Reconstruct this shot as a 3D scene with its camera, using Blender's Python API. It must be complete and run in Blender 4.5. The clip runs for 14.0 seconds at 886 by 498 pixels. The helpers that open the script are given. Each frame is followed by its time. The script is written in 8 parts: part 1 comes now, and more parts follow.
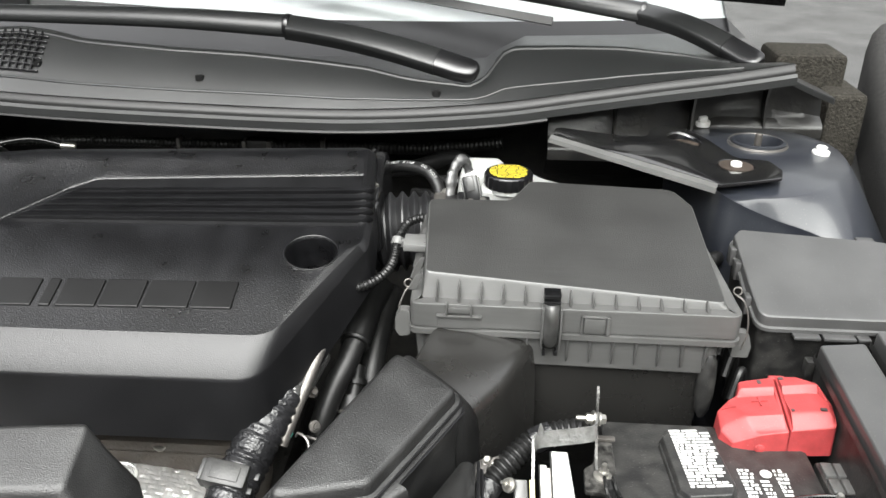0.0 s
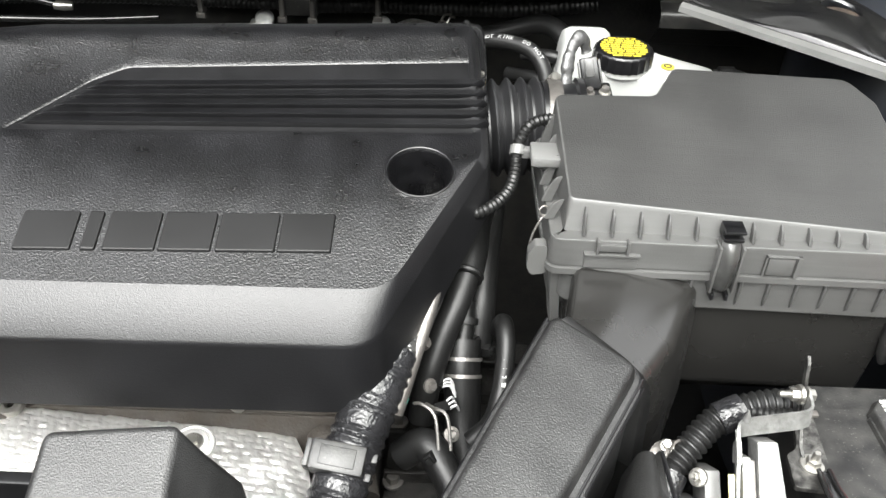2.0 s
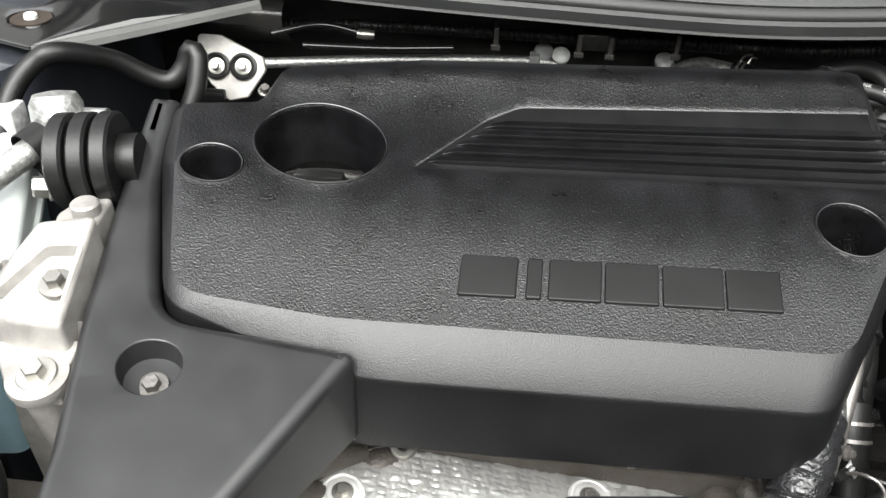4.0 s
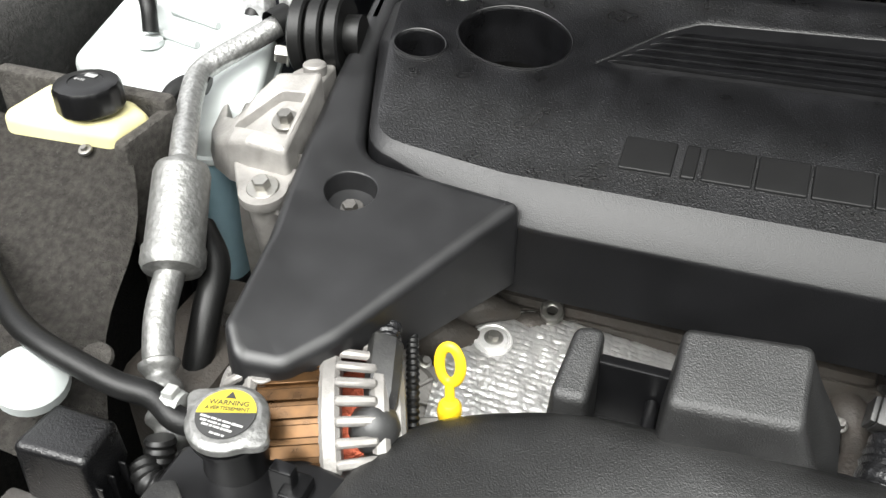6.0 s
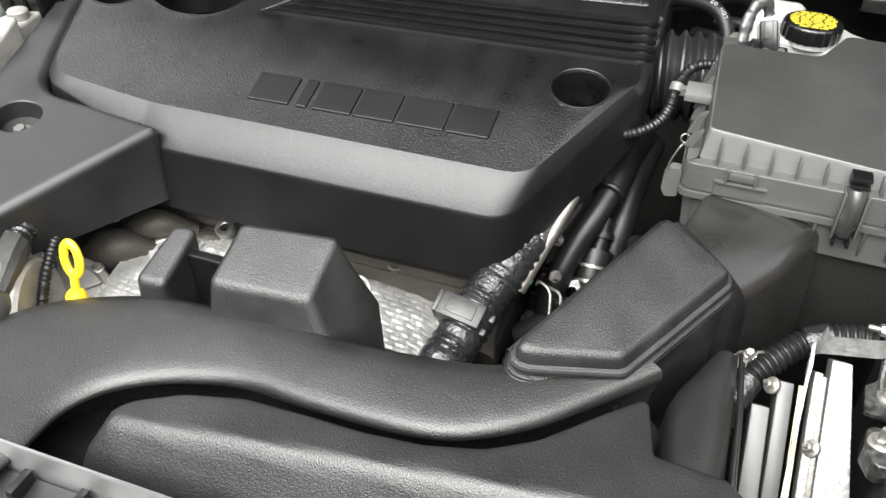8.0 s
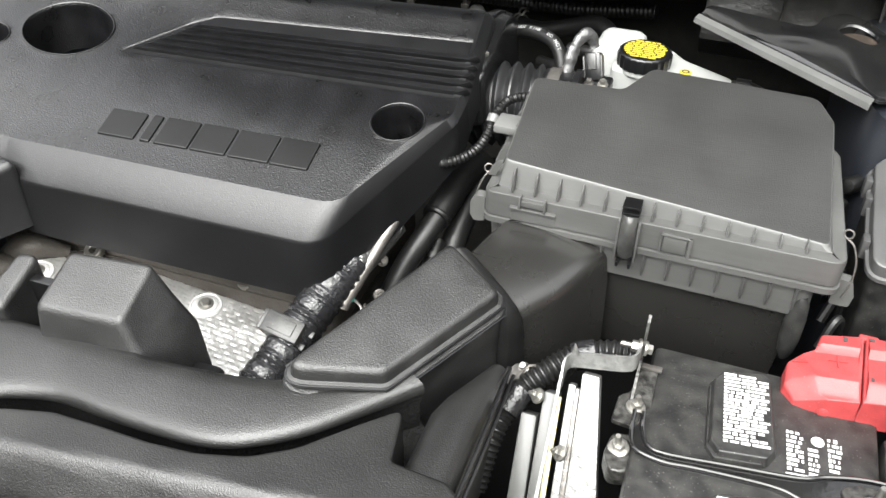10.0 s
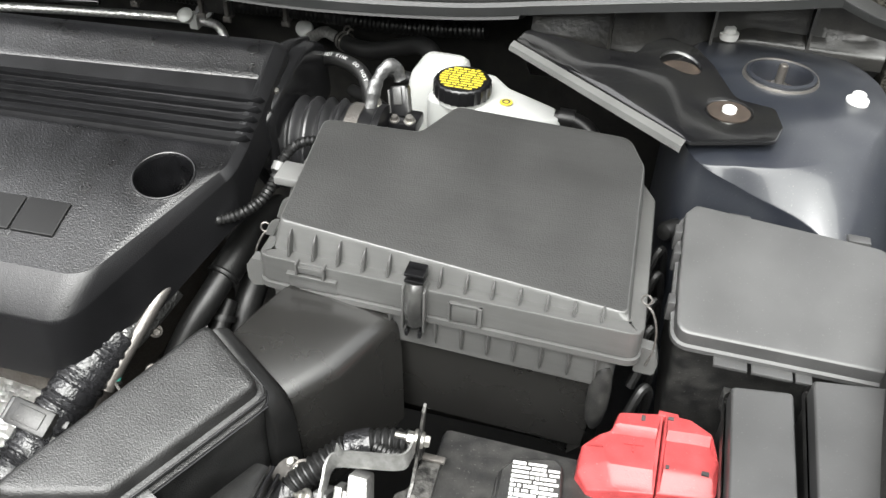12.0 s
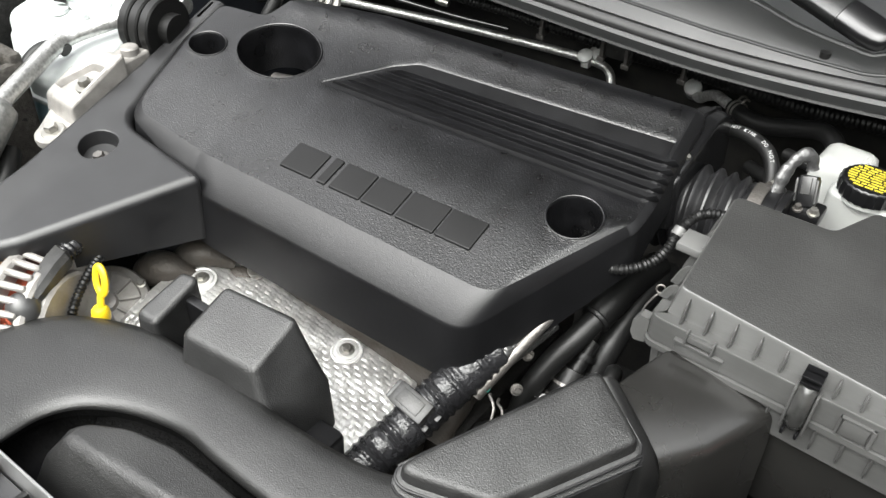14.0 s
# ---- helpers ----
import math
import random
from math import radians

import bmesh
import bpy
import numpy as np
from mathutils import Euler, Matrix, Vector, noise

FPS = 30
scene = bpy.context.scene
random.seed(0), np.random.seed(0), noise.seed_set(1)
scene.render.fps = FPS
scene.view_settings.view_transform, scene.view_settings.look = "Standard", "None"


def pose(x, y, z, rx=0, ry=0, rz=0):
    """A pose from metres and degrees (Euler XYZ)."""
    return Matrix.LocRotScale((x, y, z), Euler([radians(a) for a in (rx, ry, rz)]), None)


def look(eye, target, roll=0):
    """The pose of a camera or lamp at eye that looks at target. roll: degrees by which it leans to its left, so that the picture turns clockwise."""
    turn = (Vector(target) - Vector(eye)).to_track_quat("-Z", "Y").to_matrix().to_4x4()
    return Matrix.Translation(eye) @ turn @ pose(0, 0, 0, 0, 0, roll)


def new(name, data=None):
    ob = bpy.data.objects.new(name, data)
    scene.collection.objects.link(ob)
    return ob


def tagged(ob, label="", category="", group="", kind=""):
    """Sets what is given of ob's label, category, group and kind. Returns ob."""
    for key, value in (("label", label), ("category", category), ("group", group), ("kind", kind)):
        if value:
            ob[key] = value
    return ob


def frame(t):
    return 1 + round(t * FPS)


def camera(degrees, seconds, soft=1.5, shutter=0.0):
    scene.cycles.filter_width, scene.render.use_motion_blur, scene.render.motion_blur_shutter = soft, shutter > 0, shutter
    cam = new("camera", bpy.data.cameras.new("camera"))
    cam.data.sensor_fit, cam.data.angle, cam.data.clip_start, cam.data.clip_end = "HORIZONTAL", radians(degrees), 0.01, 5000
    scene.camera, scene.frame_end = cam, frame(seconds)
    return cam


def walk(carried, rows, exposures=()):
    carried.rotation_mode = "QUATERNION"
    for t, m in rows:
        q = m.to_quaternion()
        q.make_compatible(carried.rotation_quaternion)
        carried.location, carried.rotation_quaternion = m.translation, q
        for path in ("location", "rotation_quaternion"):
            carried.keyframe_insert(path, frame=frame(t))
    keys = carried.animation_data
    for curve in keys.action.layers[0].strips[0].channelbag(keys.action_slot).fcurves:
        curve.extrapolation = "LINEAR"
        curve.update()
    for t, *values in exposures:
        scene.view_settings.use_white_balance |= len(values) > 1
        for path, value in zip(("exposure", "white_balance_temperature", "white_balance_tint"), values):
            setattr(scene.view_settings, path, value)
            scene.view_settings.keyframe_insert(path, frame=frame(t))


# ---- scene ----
cam = camera(55.1, 14.0)
PATH = [
    (0, (0.348, -0.66, 1.347), (0.238, 1.134, 0.469), 0.7),
    (0.5, (0.381, -0.58, 1.291), (0.289, 1.191, 0.365), 0.9),
    (1, (0.368, -0.521, 1.291), (0.292, 1.104, 0.128), 1.1),
    (1.5, (0.29, -0.492, 1.314), (0.231, 1.102, 0.108), 1.3),
    (2, (0.197, -0.476, 1.331), (0.184, 1.106, 0.107), 2.1),
    (2.5, (0.092, -0.456, 1.334), (0.077, 1.122, 0.106), 1.9),
    (3, (0.012, -0.452, 1.333), (0.0, 1.121, 0.097), 2.3),
    (3.5, (-0.048, -0.452, 1.335), (-0.09, 1.116, 0.095), 2.2),
    (4, (-0.091, -0.462, 1.332), (-0.211, 1.135, 0.134), 2.3),
    (4.2, (-0.1, -0.47, 1.332), (-0.299, 1.115, 0.128), 1.6),
    (6.3, (-0.026, -0.603, 1.292), (-0.559, 0.914, 0.102), 1.0),
    (6.5, (0.0, -0.607, 1.293), (-0.526, 0.91, 0.099), 1.2),
    (7, (0.095, -0.616, 1.31), (-0.405, 0.885, 0.087), 1.7),
    (7.5, (0.185, -0.607, 1.319), (-0.31, 0.898, 0.099), 1.9),
    (8, (0.281, -0.603, 1.319), (-0.229, 0.895, 0.096), 1.5),
    (8.2, (0.314, -0.598, 1.313), (-0.194, 0.893, 0.081), 1.6),
    (10.3, (0.49, -0.574, 1.39), (-0.045, 0.91, 0.16), 0.2),
    (10.5, (0.516, -0.565, 1.394), (0.019, 0.929, 0.161), 1.0),
    (11, (0.567, -0.501, 1.406), (0.161, 1.018, 0.169), 2.1),
    (11.5, (0.601, -0.457, 1.405), (0.227, 1.064, 0.161), 2.5),
    (12, (0.545, -0.437, 1.387), (0.176, 1.071, 0.127), 2.3),
    (12.5, (0.424, -0.444, 1.396), (-0.023, 1.028, 0.118), 1.1),
    (13, (0.371, -0.464, 1.415), (-0.204, 0.967, 0.142), 3.9),
    (13.5, (0.371, -0.483, 1.442), (-0.443, 0.84, 0.182), 2.9),
    (14, (0.432, -0.496, 1.425), (-0.462, 0.787, 0.178), 3.3),
]
walk(cam, [(t, look(e, g, r)) for t, e, g, r in PATH], exposures=[(0, 2.2), (1.0, 2.36), (1.5, 2.55), (2.0, 2.6), (2.5, 2.82), (3.0, 2.85), (3.5, 2.64), (4.0, 2.12), (6.5, 1.65), (7.0, 1.83), (7.5, 2.16), (8.0, 2.22), (10.5, 2.42), (11.0, 2.38), (11.5, 2.38), (12.0, 2.32), (13.0, 2.52), (13.5, 2.22), (14.0, 2.02)])

# ---- world and sun ----
world = bpy.data.worlds.new("sky")
scene.world = world
world.use_nodes = True
wn = world.node_tree
sky = wn.nodes.new("ShaderNodeTexSky")
sky.sky_type = "NISHITA"
sky.sun_disc = False
sky.sun_elevation, sky.sun_rotation = radians(56), radians(200)
sky.air_density, sky.dust_density = 1.0, 4.0
pale = wn.nodes.new("ShaderNodeHueSaturation")
pale.inputs["Saturation"].default_value = 0.06
wn.links.new(sky.outputs[0], pale.inputs["Color"])
wn.links.new(pale.outputs[0], wn.nodes["Background"].inputs["Color"])
wn.nodes["Background"].inputs["Strength"].default_value = 0.15
sun = new("sun", bpy.data.lights.new("sun", "SUN"))
sun.data.energy, sun.data.angle, sun.data.color = 1.6, radians(70), (0.985, 1.0, 0.93)
sun.matrix_world = look((0.5, -2.2, 4.3), (0, 0.1, 0.9))


# ---- materials ----
def material(name, color, rough=0.5, metal=0.0, grain=0.0, grain_size=0.001, wear=0.25, wear_size=0.05, dirt=None,
             coat=0.0, spec=0.5, transmission=0.0, sub=0.0, streaks=0.0, specks=0.0, speck_size=0.0016, speck_color=(0.16, 0.155, 0.145)):
    """A surface with variation at two scales: fine relief and broad stains, in metres."""
    m = bpy.data.materials.new(name)
    m.use_nodes = True
    t = m.node_tree
    b = t.nodes["Principled BSDF"]
    b.inputs["Metallic"].default_value = metal
    b.inputs["Specular IOR Level"].default_value = spec
    b.inputs["Coat Weight"].default_value = coat
    b.inputs["Coat Roughness"].default_value = 0.08
    b.inputs["Transmission Weight"].default_value = transmission
    b.inputs["Subsurface Weight"].default_value = sub
    b.inputs["Subsurface Radius"].default_value = (0.01, 0.01, 0.01)
    where = t.nodes.new("ShaderNodeTexCoord").outputs["Object"]
    broad = t.nodes.new("ShaderNodeTexNoise")
    broad.inputs["Scale"].default_value = 1.0 / wear_size
    broad.inputs["Detail"].default_value = 5.0
    t.links.new(where, broad.inputs["Vector"])
    mix = t.nodes.new("ShaderNodeMix")
    mix.data_type = "RGBA"
    low = [c * (1 - wear) for c in color]
    high = [min(1, c * (1 + wear)) for c in color] if dirt is None else dirt
    mix.inputs["A"].default_value = (*low, 1)
    mix.inputs["B"].default_value = (*high, 1)
    ramp = t.nodes.new("ShaderNodeMapRange")
    ramp.inputs["From Min"].default_value, ramp.inputs["From Max"].default_value = 0.35, 0.7
    t.links.new(broad.outputs["Fac"], ramp.inputs["Value"])
    t.links.new(ramp.outputs[0], mix.inputs["Factor"])
    colour = mix.outputs["Result"]
    if streaks:
        long = t.nodes.new("ShaderNodeMapping")
        long.inputs["Scale"].default_value = (18, 260, 260)
        t.links.new(where, long.inputs["Vector"])
        lines = t.nodes.new("ShaderNodeTexNoise")
        lines.inputs["Scale"].default_value = 1.0
        lines.inputs["Detail"].default_value = 4.0
        t.links.new(long.outputs[0], lines.inputs["Vector"])
        span = t.nodes.new("ShaderNodeMapRange")
        span.inputs["From Min"].default_value, span.inputs["From Max"].default_value = 0.3, 0.7
        span.inputs["To Min"].default_value, span.inputs["To Max"].default_value = 1 - streaks, 1 + streaks
        t.links.new(lines.outputs["Fac"], span.inputs["Value"])
        tint = t.nodes.new("ShaderNodeVectorMath")
        tint.operation = "SCALE"
        t.links.new(colour, tint.inputs[0])
        t.links.new(span.outputs[0], tint.inputs["Scale"])
        colour = tint.outputs[0]
    if specks:
        dots = t.nodes.new("ShaderNodeTexNoise")
        dots.inputs["Scale"].default_value = 1.0 / speck_size
        dots.inputs["Detail"].default_value = 1.0
        t.links.new(where, dots.inputs["Vector"])
        cut = t.nodes.new("ShaderNodeMapRange")
        cut.inputs["From Min"].default_value, cut.inputs["From Max"].default_value = 0.72 - 0.1 * specks, 0.80 - 0.1 * specks
        t.links.new(dots.outputs["Fac"], cut.inputs["Value"])
        over = t.nodes.new("ShaderNodeMix")
        over.data_type = "RGBA"
        over.inputs["B"].default_value = (*speck_color, 1)
        t.links.new(cut.outputs[0], over.inputs["Factor"])
        t.links.new(colour, over.inputs["A"])
        colour = over.outputs["Result"]
    t.links.new(colour, b.inputs["Base Color"])
    gloss = t.nodes.new("ShaderNodeMapRange")
    gloss.inputs["To Min"].default_value, gloss.inputs["To Max"].default_value = rough * 0.88, min(1, rough * 1.15)
    t.links.new(broad.outputs["Fac"], gloss.inputs["Value"])
    t.links.new(gloss.outputs[0], b.inputs["Roughness"])
    if grain:
        fine = t.nodes.new("ShaderNodeTexNoise")
        fine.inputs["Scale"].default_value = 1.0 / grain_size
        fine.inputs["Detail"].default_value = 2.0
        t.links.new(where, fine.inputs["Vector"])
        bump = t.nodes.new("ShaderNodeBump")
        bump.inputs["Strength"].default_value = grain
        bump.inputs["Distance"].default_value = grain_size
        t.links.new(fine.outputs["Fac"], bump.inputs["Height"])
        t.links.new(bump.outputs[0], b.inputs["Normal"])
    return m


GRAINED = material("grained_black_plastic", (0.0046, 0.0046, 0.0052), 0.28, grain=0.38, grain_size=0.0014, wear=0.5, wear_size=0.03, spec=0.64)
DUCT = material("streaked_black_plastic", (0.0095, 0.0095, 0.0093), 0.38, streaks=0.2, grain=0.42, grain_size=0.0011, wear=0.3, spec=0.65)
DUSTGRAIN = material("dusty_grained_plastic", (0.015, 0.015, 0.015), 0.38, grain=0.5, grain_size=0.0011, wear=0.35, wear_size=0.03, spec=0.55)
WORDBLACK = material("wordmark_satin", (0.003, 0.003, 0.0032), 0.45, grain=0.05, grain_size=0.001, wear=0.3, spec=0.28)
ARMBLACK = material("satin_cover_arm_plastic", (0.011, 0.011, 0.0118), 0.40, grain=0.03, grain_size=0.0012, wear=0.25, wear_size=0.03, spec=0.6)
CLIPBLACK = material("glossy_clip_plastic", (0.07, 0.07, 0.068), 0.24, wear=0.25, wear_size=0.01, spec=0.9)
RIBBLACK = material("satin_rib_plastic", (0.004, 0.004, 0.0045), 0.34, grain=0.06, grain_size=0.0015, wear=0.3, wear_size=0.02, spec=0.38)
EDGE = material("satin_black_plastic_edge", (0.006, 0.006, 0.0066), 0.35, grain=0.26, grain_size=0.0010, wear=0.25, spec=0.42)
SMOOTH = material("smooth_black_plastic", (0.005, 0.005, 0.0055), 0.3, grain=0.04, grain_size=0.0012, wear=0.25, spec=0.6)
GLOSSY = material("glossy_black_plastic", (0.007, 0.007, 0.0075), 0.22, wear=0.2)
# lighter grey than LID: on the airbox sides it carries the front light
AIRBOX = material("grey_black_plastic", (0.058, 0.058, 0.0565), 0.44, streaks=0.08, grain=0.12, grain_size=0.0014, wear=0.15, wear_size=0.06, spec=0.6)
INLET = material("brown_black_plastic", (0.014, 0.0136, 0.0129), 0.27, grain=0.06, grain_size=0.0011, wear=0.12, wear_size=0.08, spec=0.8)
DUSTPANEL = material("dusty_grey_panel", (0.014, 0.014, 0.014), 0.34, grain=0.10, grain_size=0.006, wear=0.3, wear_size=0.02, dirt=(0.022, 0.021, 0.019), spec=0.5)
PALEGREY = material("pale_grey_plastic", (0.075, 0.075, 0.073), 0.4, wear=0.12)
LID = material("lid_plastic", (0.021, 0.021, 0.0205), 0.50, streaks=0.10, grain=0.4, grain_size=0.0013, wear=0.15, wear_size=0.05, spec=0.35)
DARKBOX = material("satin_black_plastic", (0.034, 0.034, 0.034), 0.40, specks=0.3, speck_color=(0.06, 0.06, 0.058), grain=0.04, wear=0.2, spec=0.7)
RUBBER = material("black_rubber", (0.006, 0.006, 0.006), 0.42, spec=0.35, grain=0.1, grain_size=0.002)
CRINKLE = material("crinkled_foil", (0.15, 0.15, 0.147), 0.34, metal=0.8, grain=0.9, grain_size=0.009, wear=0.2, wear_size=0.01)
FOILTAPE = material("silvery_tape", (0.11, 0.11, 0.11), 0.34, metal=0.6, grain=0.3, grain_size=0.006, wear=0.3, wear_size=0.008)
TAPE = material("black_shiny_tape", (0.012, 0.012, 0.013), 0.24, grain=0.4, grain_size=0.0045)
LOOM = material("black_loom", (0.007, 0.007, 0.007), 0.38, spec=0.4)
PAINT = material("dark_blue_black_paint", (0.013, 0.015, 0.021), 0.40, coat=0.32, wear=0.25, wear_size=0.05, dirt=(0.020, 0.022, 0.026), specks=0.3, speck_color=(0.05, 0.05, 0.05))
BLACKMETAL = material("black_painted_steel", (0.008, 0.008, 0.009), 0.16, coat=0.5, grain=0.03, grain_size=0.006, wear=0.3, dirt=(0.012, 0.012, 0.0115))
CAST = material("cast_aluminium", (0.29, 0.277, 0.262), 0.48, metal=0.4, grain=0.18, grain_size=0.0025, wear=0.2, wear_size=0.02)
ALUSMOOTH = material("smooth_aluminium", (0.27, 0.27, 0.262), 0.46, metal=0.75, grain=0.22, grain_size=0.004, wear=0.2, wear_size=0.006)
ALU = material("bright_aluminium", (0.52, 0.52, 0.51), 0.40, metal=0.85, grain=0.3, grain_size=0.004, wear=0.25, wear_size=0.004)
FOIL = material("heat_shield_foil", (0.80, 0.79, 0.775), 0.38, metal=0.62, grain=0.15, grain_size=0.004, wear=0.15, wear_size=0.03)
ZINC = material("zinc_plated_steel", (0.36, 0.35, 0.325), 0.34, metal=0.9, grain=0.1, grain_size=0.002)
STEEL = material("dull_steel", (0.24, 0.23, 0.22), 0.42, metal=0.75, grain=0.2, grain_size=0.003, dirt=(0.12, 0.11, 0.10))
WHITE = material("white_plastic", (0.31, 0.315, 0.305), 0.4, wear=0.06, sub=0.05)
WHITECOAT = material("white_dust_cap", (0.5, 0.5, 0.485), 0.5, wear=0.06)
TANK = material("translucent_tank", (0.50, 0.53, 0.525), 0.4, wear=0.08, sub=0.1)
COOLANT = material("blue_coolant_tank", (0.28, 0.42, 0.48), 0.3, wear=0.12, sub=0.15)
CREAM = material("yellowed_tank", (0.72, 0.66, 0.36), 0.35, wear=0.12, sub=0.15)
YELLOW = material("yellow_plastic", (0.85, 0.58, 0.02), 0.35, wear=0.1)
LABELYELLOW = material("yellow_print", (0.44, 0.36, 0.03), 0.5, wear=0.08)
LABELWHITE = material("white_print", (0.50, 0.50, 0.49), 0.5, wear=0.08, wear_size=0.008)
LABELBLACK = material("black_print", (0.03, 0.03, 0.03), 0.5)
RED = material("red_plastic", (0.25, 0.030, 0.031), 0.5, wear=0.18, wear_size=0.012, grain=0.12, grain_size=0.0015, specks=0.15, speck_color=(0.27, 0.08, 0.075))
CLAMPSTEEL = material("blackened_clamp_steel", (0.030, 0.029, 0.028), 0.30, metal=0.5, grain=0.25, grain_size=0.003, wear=0.5, wear_size=0.006, dirt=(0.085, 0.083, 0.078), spec=0.6)
COPPER = material("copper_windings", (0.33, 0.075, 0.04), 0.35, metal=0.8, grain=0.5, grain_size=0.002)
CORE = material("lacquered_stator_core", (0.085, 0.043, 0.016), 0.28, metal=0.7, wear=0.3, wear_size=0.01)
RAILFELT = material("dark_edge_felt", (0.026, 0.0255, 0.0245), 0.95, specks=0.4, speck_size=0.0024, speck_color=(0.05, 0.048, 0.045), grain=0.7, grain_size=0.0022, wear=0.3, wear_size=0.006, spec=0.2)
FELT = material("grey_black_felt", (0.060, 0.056, 0.051), 0.95, specks=0.4, speck_size=0.0024, speck_color=(0.08, 0.076, 0.070), grain=0.7, grain_size=0.0022, wear=0.3, wear_size=0.006, spec=0.2)
FOAM = material("brown_grey_foam", (0.027, 0.025, 0.021), 0.95, grain=1.0, grain_size=0.003, wear=0.4, wear_size=0.004, spec=0.1)
COWL = material("cowl_plastic", (0.011, 0.0115, 0.0115), 0.35, grain=0.1, grain_size=0.0012, wear=0.15, wear_size=0.2, spec=0.55)
BATTERY = material("battery_case", (0.014, 0.014, 0.0142), 0.42, wear=0.3, wear_size=0.012, dirt=(0.028, 0.0275, 0.026), grain=0.1, grain_size=0.002, specks=0.4, speck_color=(0.07, 0.068, 0.064))
RUST = material("rusty_hole", (0.032, 0.023, 0.017), 0.7, metal=0.3, wear=0.3, wear_size=0.01)
ASPHALT = material("asphalt", (0.05, 0.05, 0.05), 0.9, grain=0.8, grain_size=0.01, wear=0.3, wear_size=0.3)
SILVERPAINT = material("black_bumper_paint", (0.014, 0.014, 0.015), 0.38, coat=0.1, wear=0.2)
CHROME = material("bright_trim_strip", (0.45, 0.45, 0.45), 0.30, metal=0.8, wear=0.15)
BLOCKGREY = material("grey_block_plastic", (0.10, 0.10, 0.098), 0.42, wear=0.15)
PLUGGREY = material("plug_grey_plastic", (0.055, 0.055, 0.054), 0.35, wear=0.2)
GREYCAST = material("brown_grey_cast_metal", (0.13, 0.118, 0.105), 0.55, metal=0.3, grain=0.25, grain_size=0.003, wear=0.5, wear_size=0.015, dirt=(0.06, 0.05, 0.042))
DIRTCAST = material("oily_cast_metal", (0.022, 0.021, 0.020), 0.5, metal=0.5, grain=0.3, grain_size=0.003, wear=0.6, wear_size=0.02)
WIRE = material("grey_sleeve", (0.35, 0.35, 0.35), 0.45, wear=0.3, wear_size=0.006)
INSULATIONSHADE = material("insulation_and_groove_shade", (0.008, 0.008, 0.008), 0.95, grain=0.6, grain_size=0.004, spec=0.1)
WALLS = material("dull_wall", (0.14, 0.14, 0.135), 0.9, wear=0.3, wear_size=1.5)
GLASS = bpy.data.materials.new("windscreen_glass")
GLASS.use_nodes = True
gb = GLASS.node_tree.nodes["Principled BSDF"]
# pale base and partial transmission put some sky reflection into the colour
gb.inputs["Base Color"].default_value, gb.inputs["Roughness"].default_value = (0.75, 0.8, 0.8, 1), 0.03
gb.inputs["Transmission Weight"].default_value = 0.6
gb.inputs["Specular IOR Level"].default_value = 0.9


# ---- mesh helpers ----
from mathutils import geometry

def part(name, bm, mat, parent=None, label="", crease=38.0):
    """Links a bmesh as one mesh object, under a thing or a part."""
    bmesh.ops.recalc_face_normals(bm, faces=bm.faces)
    me = bpy.data.meshes.new(name)
    bm.to_mesh(me)
    bm.free()
    me.materials.append(mat)
    for p in me.polygons:
        p.use_smooth = True
    me.set_sharp_from_angle(angle=radians(crease))
    ob = new(name, me)
    if len(me.polygons) > 60:
        ob.modifiers.new("even_shading", "WEIGHTED_NORMAL").keep_sharp = True
    if parent is not None:
        hang(ob, parent)
    if label:
        tagged(ob, label)
    return ob


def hang(ob, parent):
    ob.parent = parent
    ob.matrix_parent_inverse = parent.matrix_basis.inverted()


def thing(name, base, label, category, group="", kind=""):
    ob = new(name)
    ob.empty_display_size = 0.02
    ob.matrix_basis = Matrix.Translation(base)
    return tagged(ob, label, category, group, kind)


def solo(name, bm, mat, label, category, group="", kind="", crease=38.0):
    return tagged(part(name, bm, mat, None, "", crease), label, category, group, kind)


def loft(bm, rings, cap0=False, cap1=False, closed=True):
    rows = [[bm.verts.new(p) for p in r] for r in rings]
    n = len(rows[0])
    for a, b in zip(rows, rows[1:]):
        for i in range(n if closed else n - 1):
            j = (i + 1) % n
            bm.faces.new((a[i], a[j], b[j], b[i]))
    if cap0:
        bm.faces.new(rows[0])
    if cap1:
        bm.faces.new(rows[-1])
    return rows


def spline(pts, step=0.004):
    """Points along a smooth curve through pts, about step apart."""
    p = [Vector(q) for q in pts]
    p = [p[0] * 2 - p[1]] + p + [p[-1] * 2 - p[-2]]
    out = []
    for a, b, c, d in zip(p, p[1:], p[2:], p[3:]):
        n = max(2, int((c - b).length / step))
        for k in range(n):
            t = k / n
            out.append(0.5 * (2 * b + (c - a) * t + (2 * a - 5 * b + 4 * c - d) * t * t + (3 * b - a - 3 * c + d) * t ** 3))
    out.append(p[-2])
    return out


def tube(bm, pts, radius, seg=14, step=0.004, flat=1.0):
    """A hose through pts; radius a number or a function of the length from its start."""
    line = spline(pts, step)
    rings, run = [], 0.0
    side = None
    for i, c in enumerate(line):
        along = (line[min(i + 1, len(line) - 1)] - line[max(i - 1, 0)]).normalized()
        if side is None:
            side = along.orthogonal().normalized()
        side = (side - along * side.dot(along)).normalized()
        up = along.cross(side)
        if i:
            run += (c - line[i - 1]).length
        r = radius(run) if callable(radius) else radius
        rings.append([c + (side * math.cos(a) + up * math.sin(a) * flat) * r for a in (2 * math.pi * k / seg for k in range(seg))])
    loft(bm, rings, True, True)
    return bm


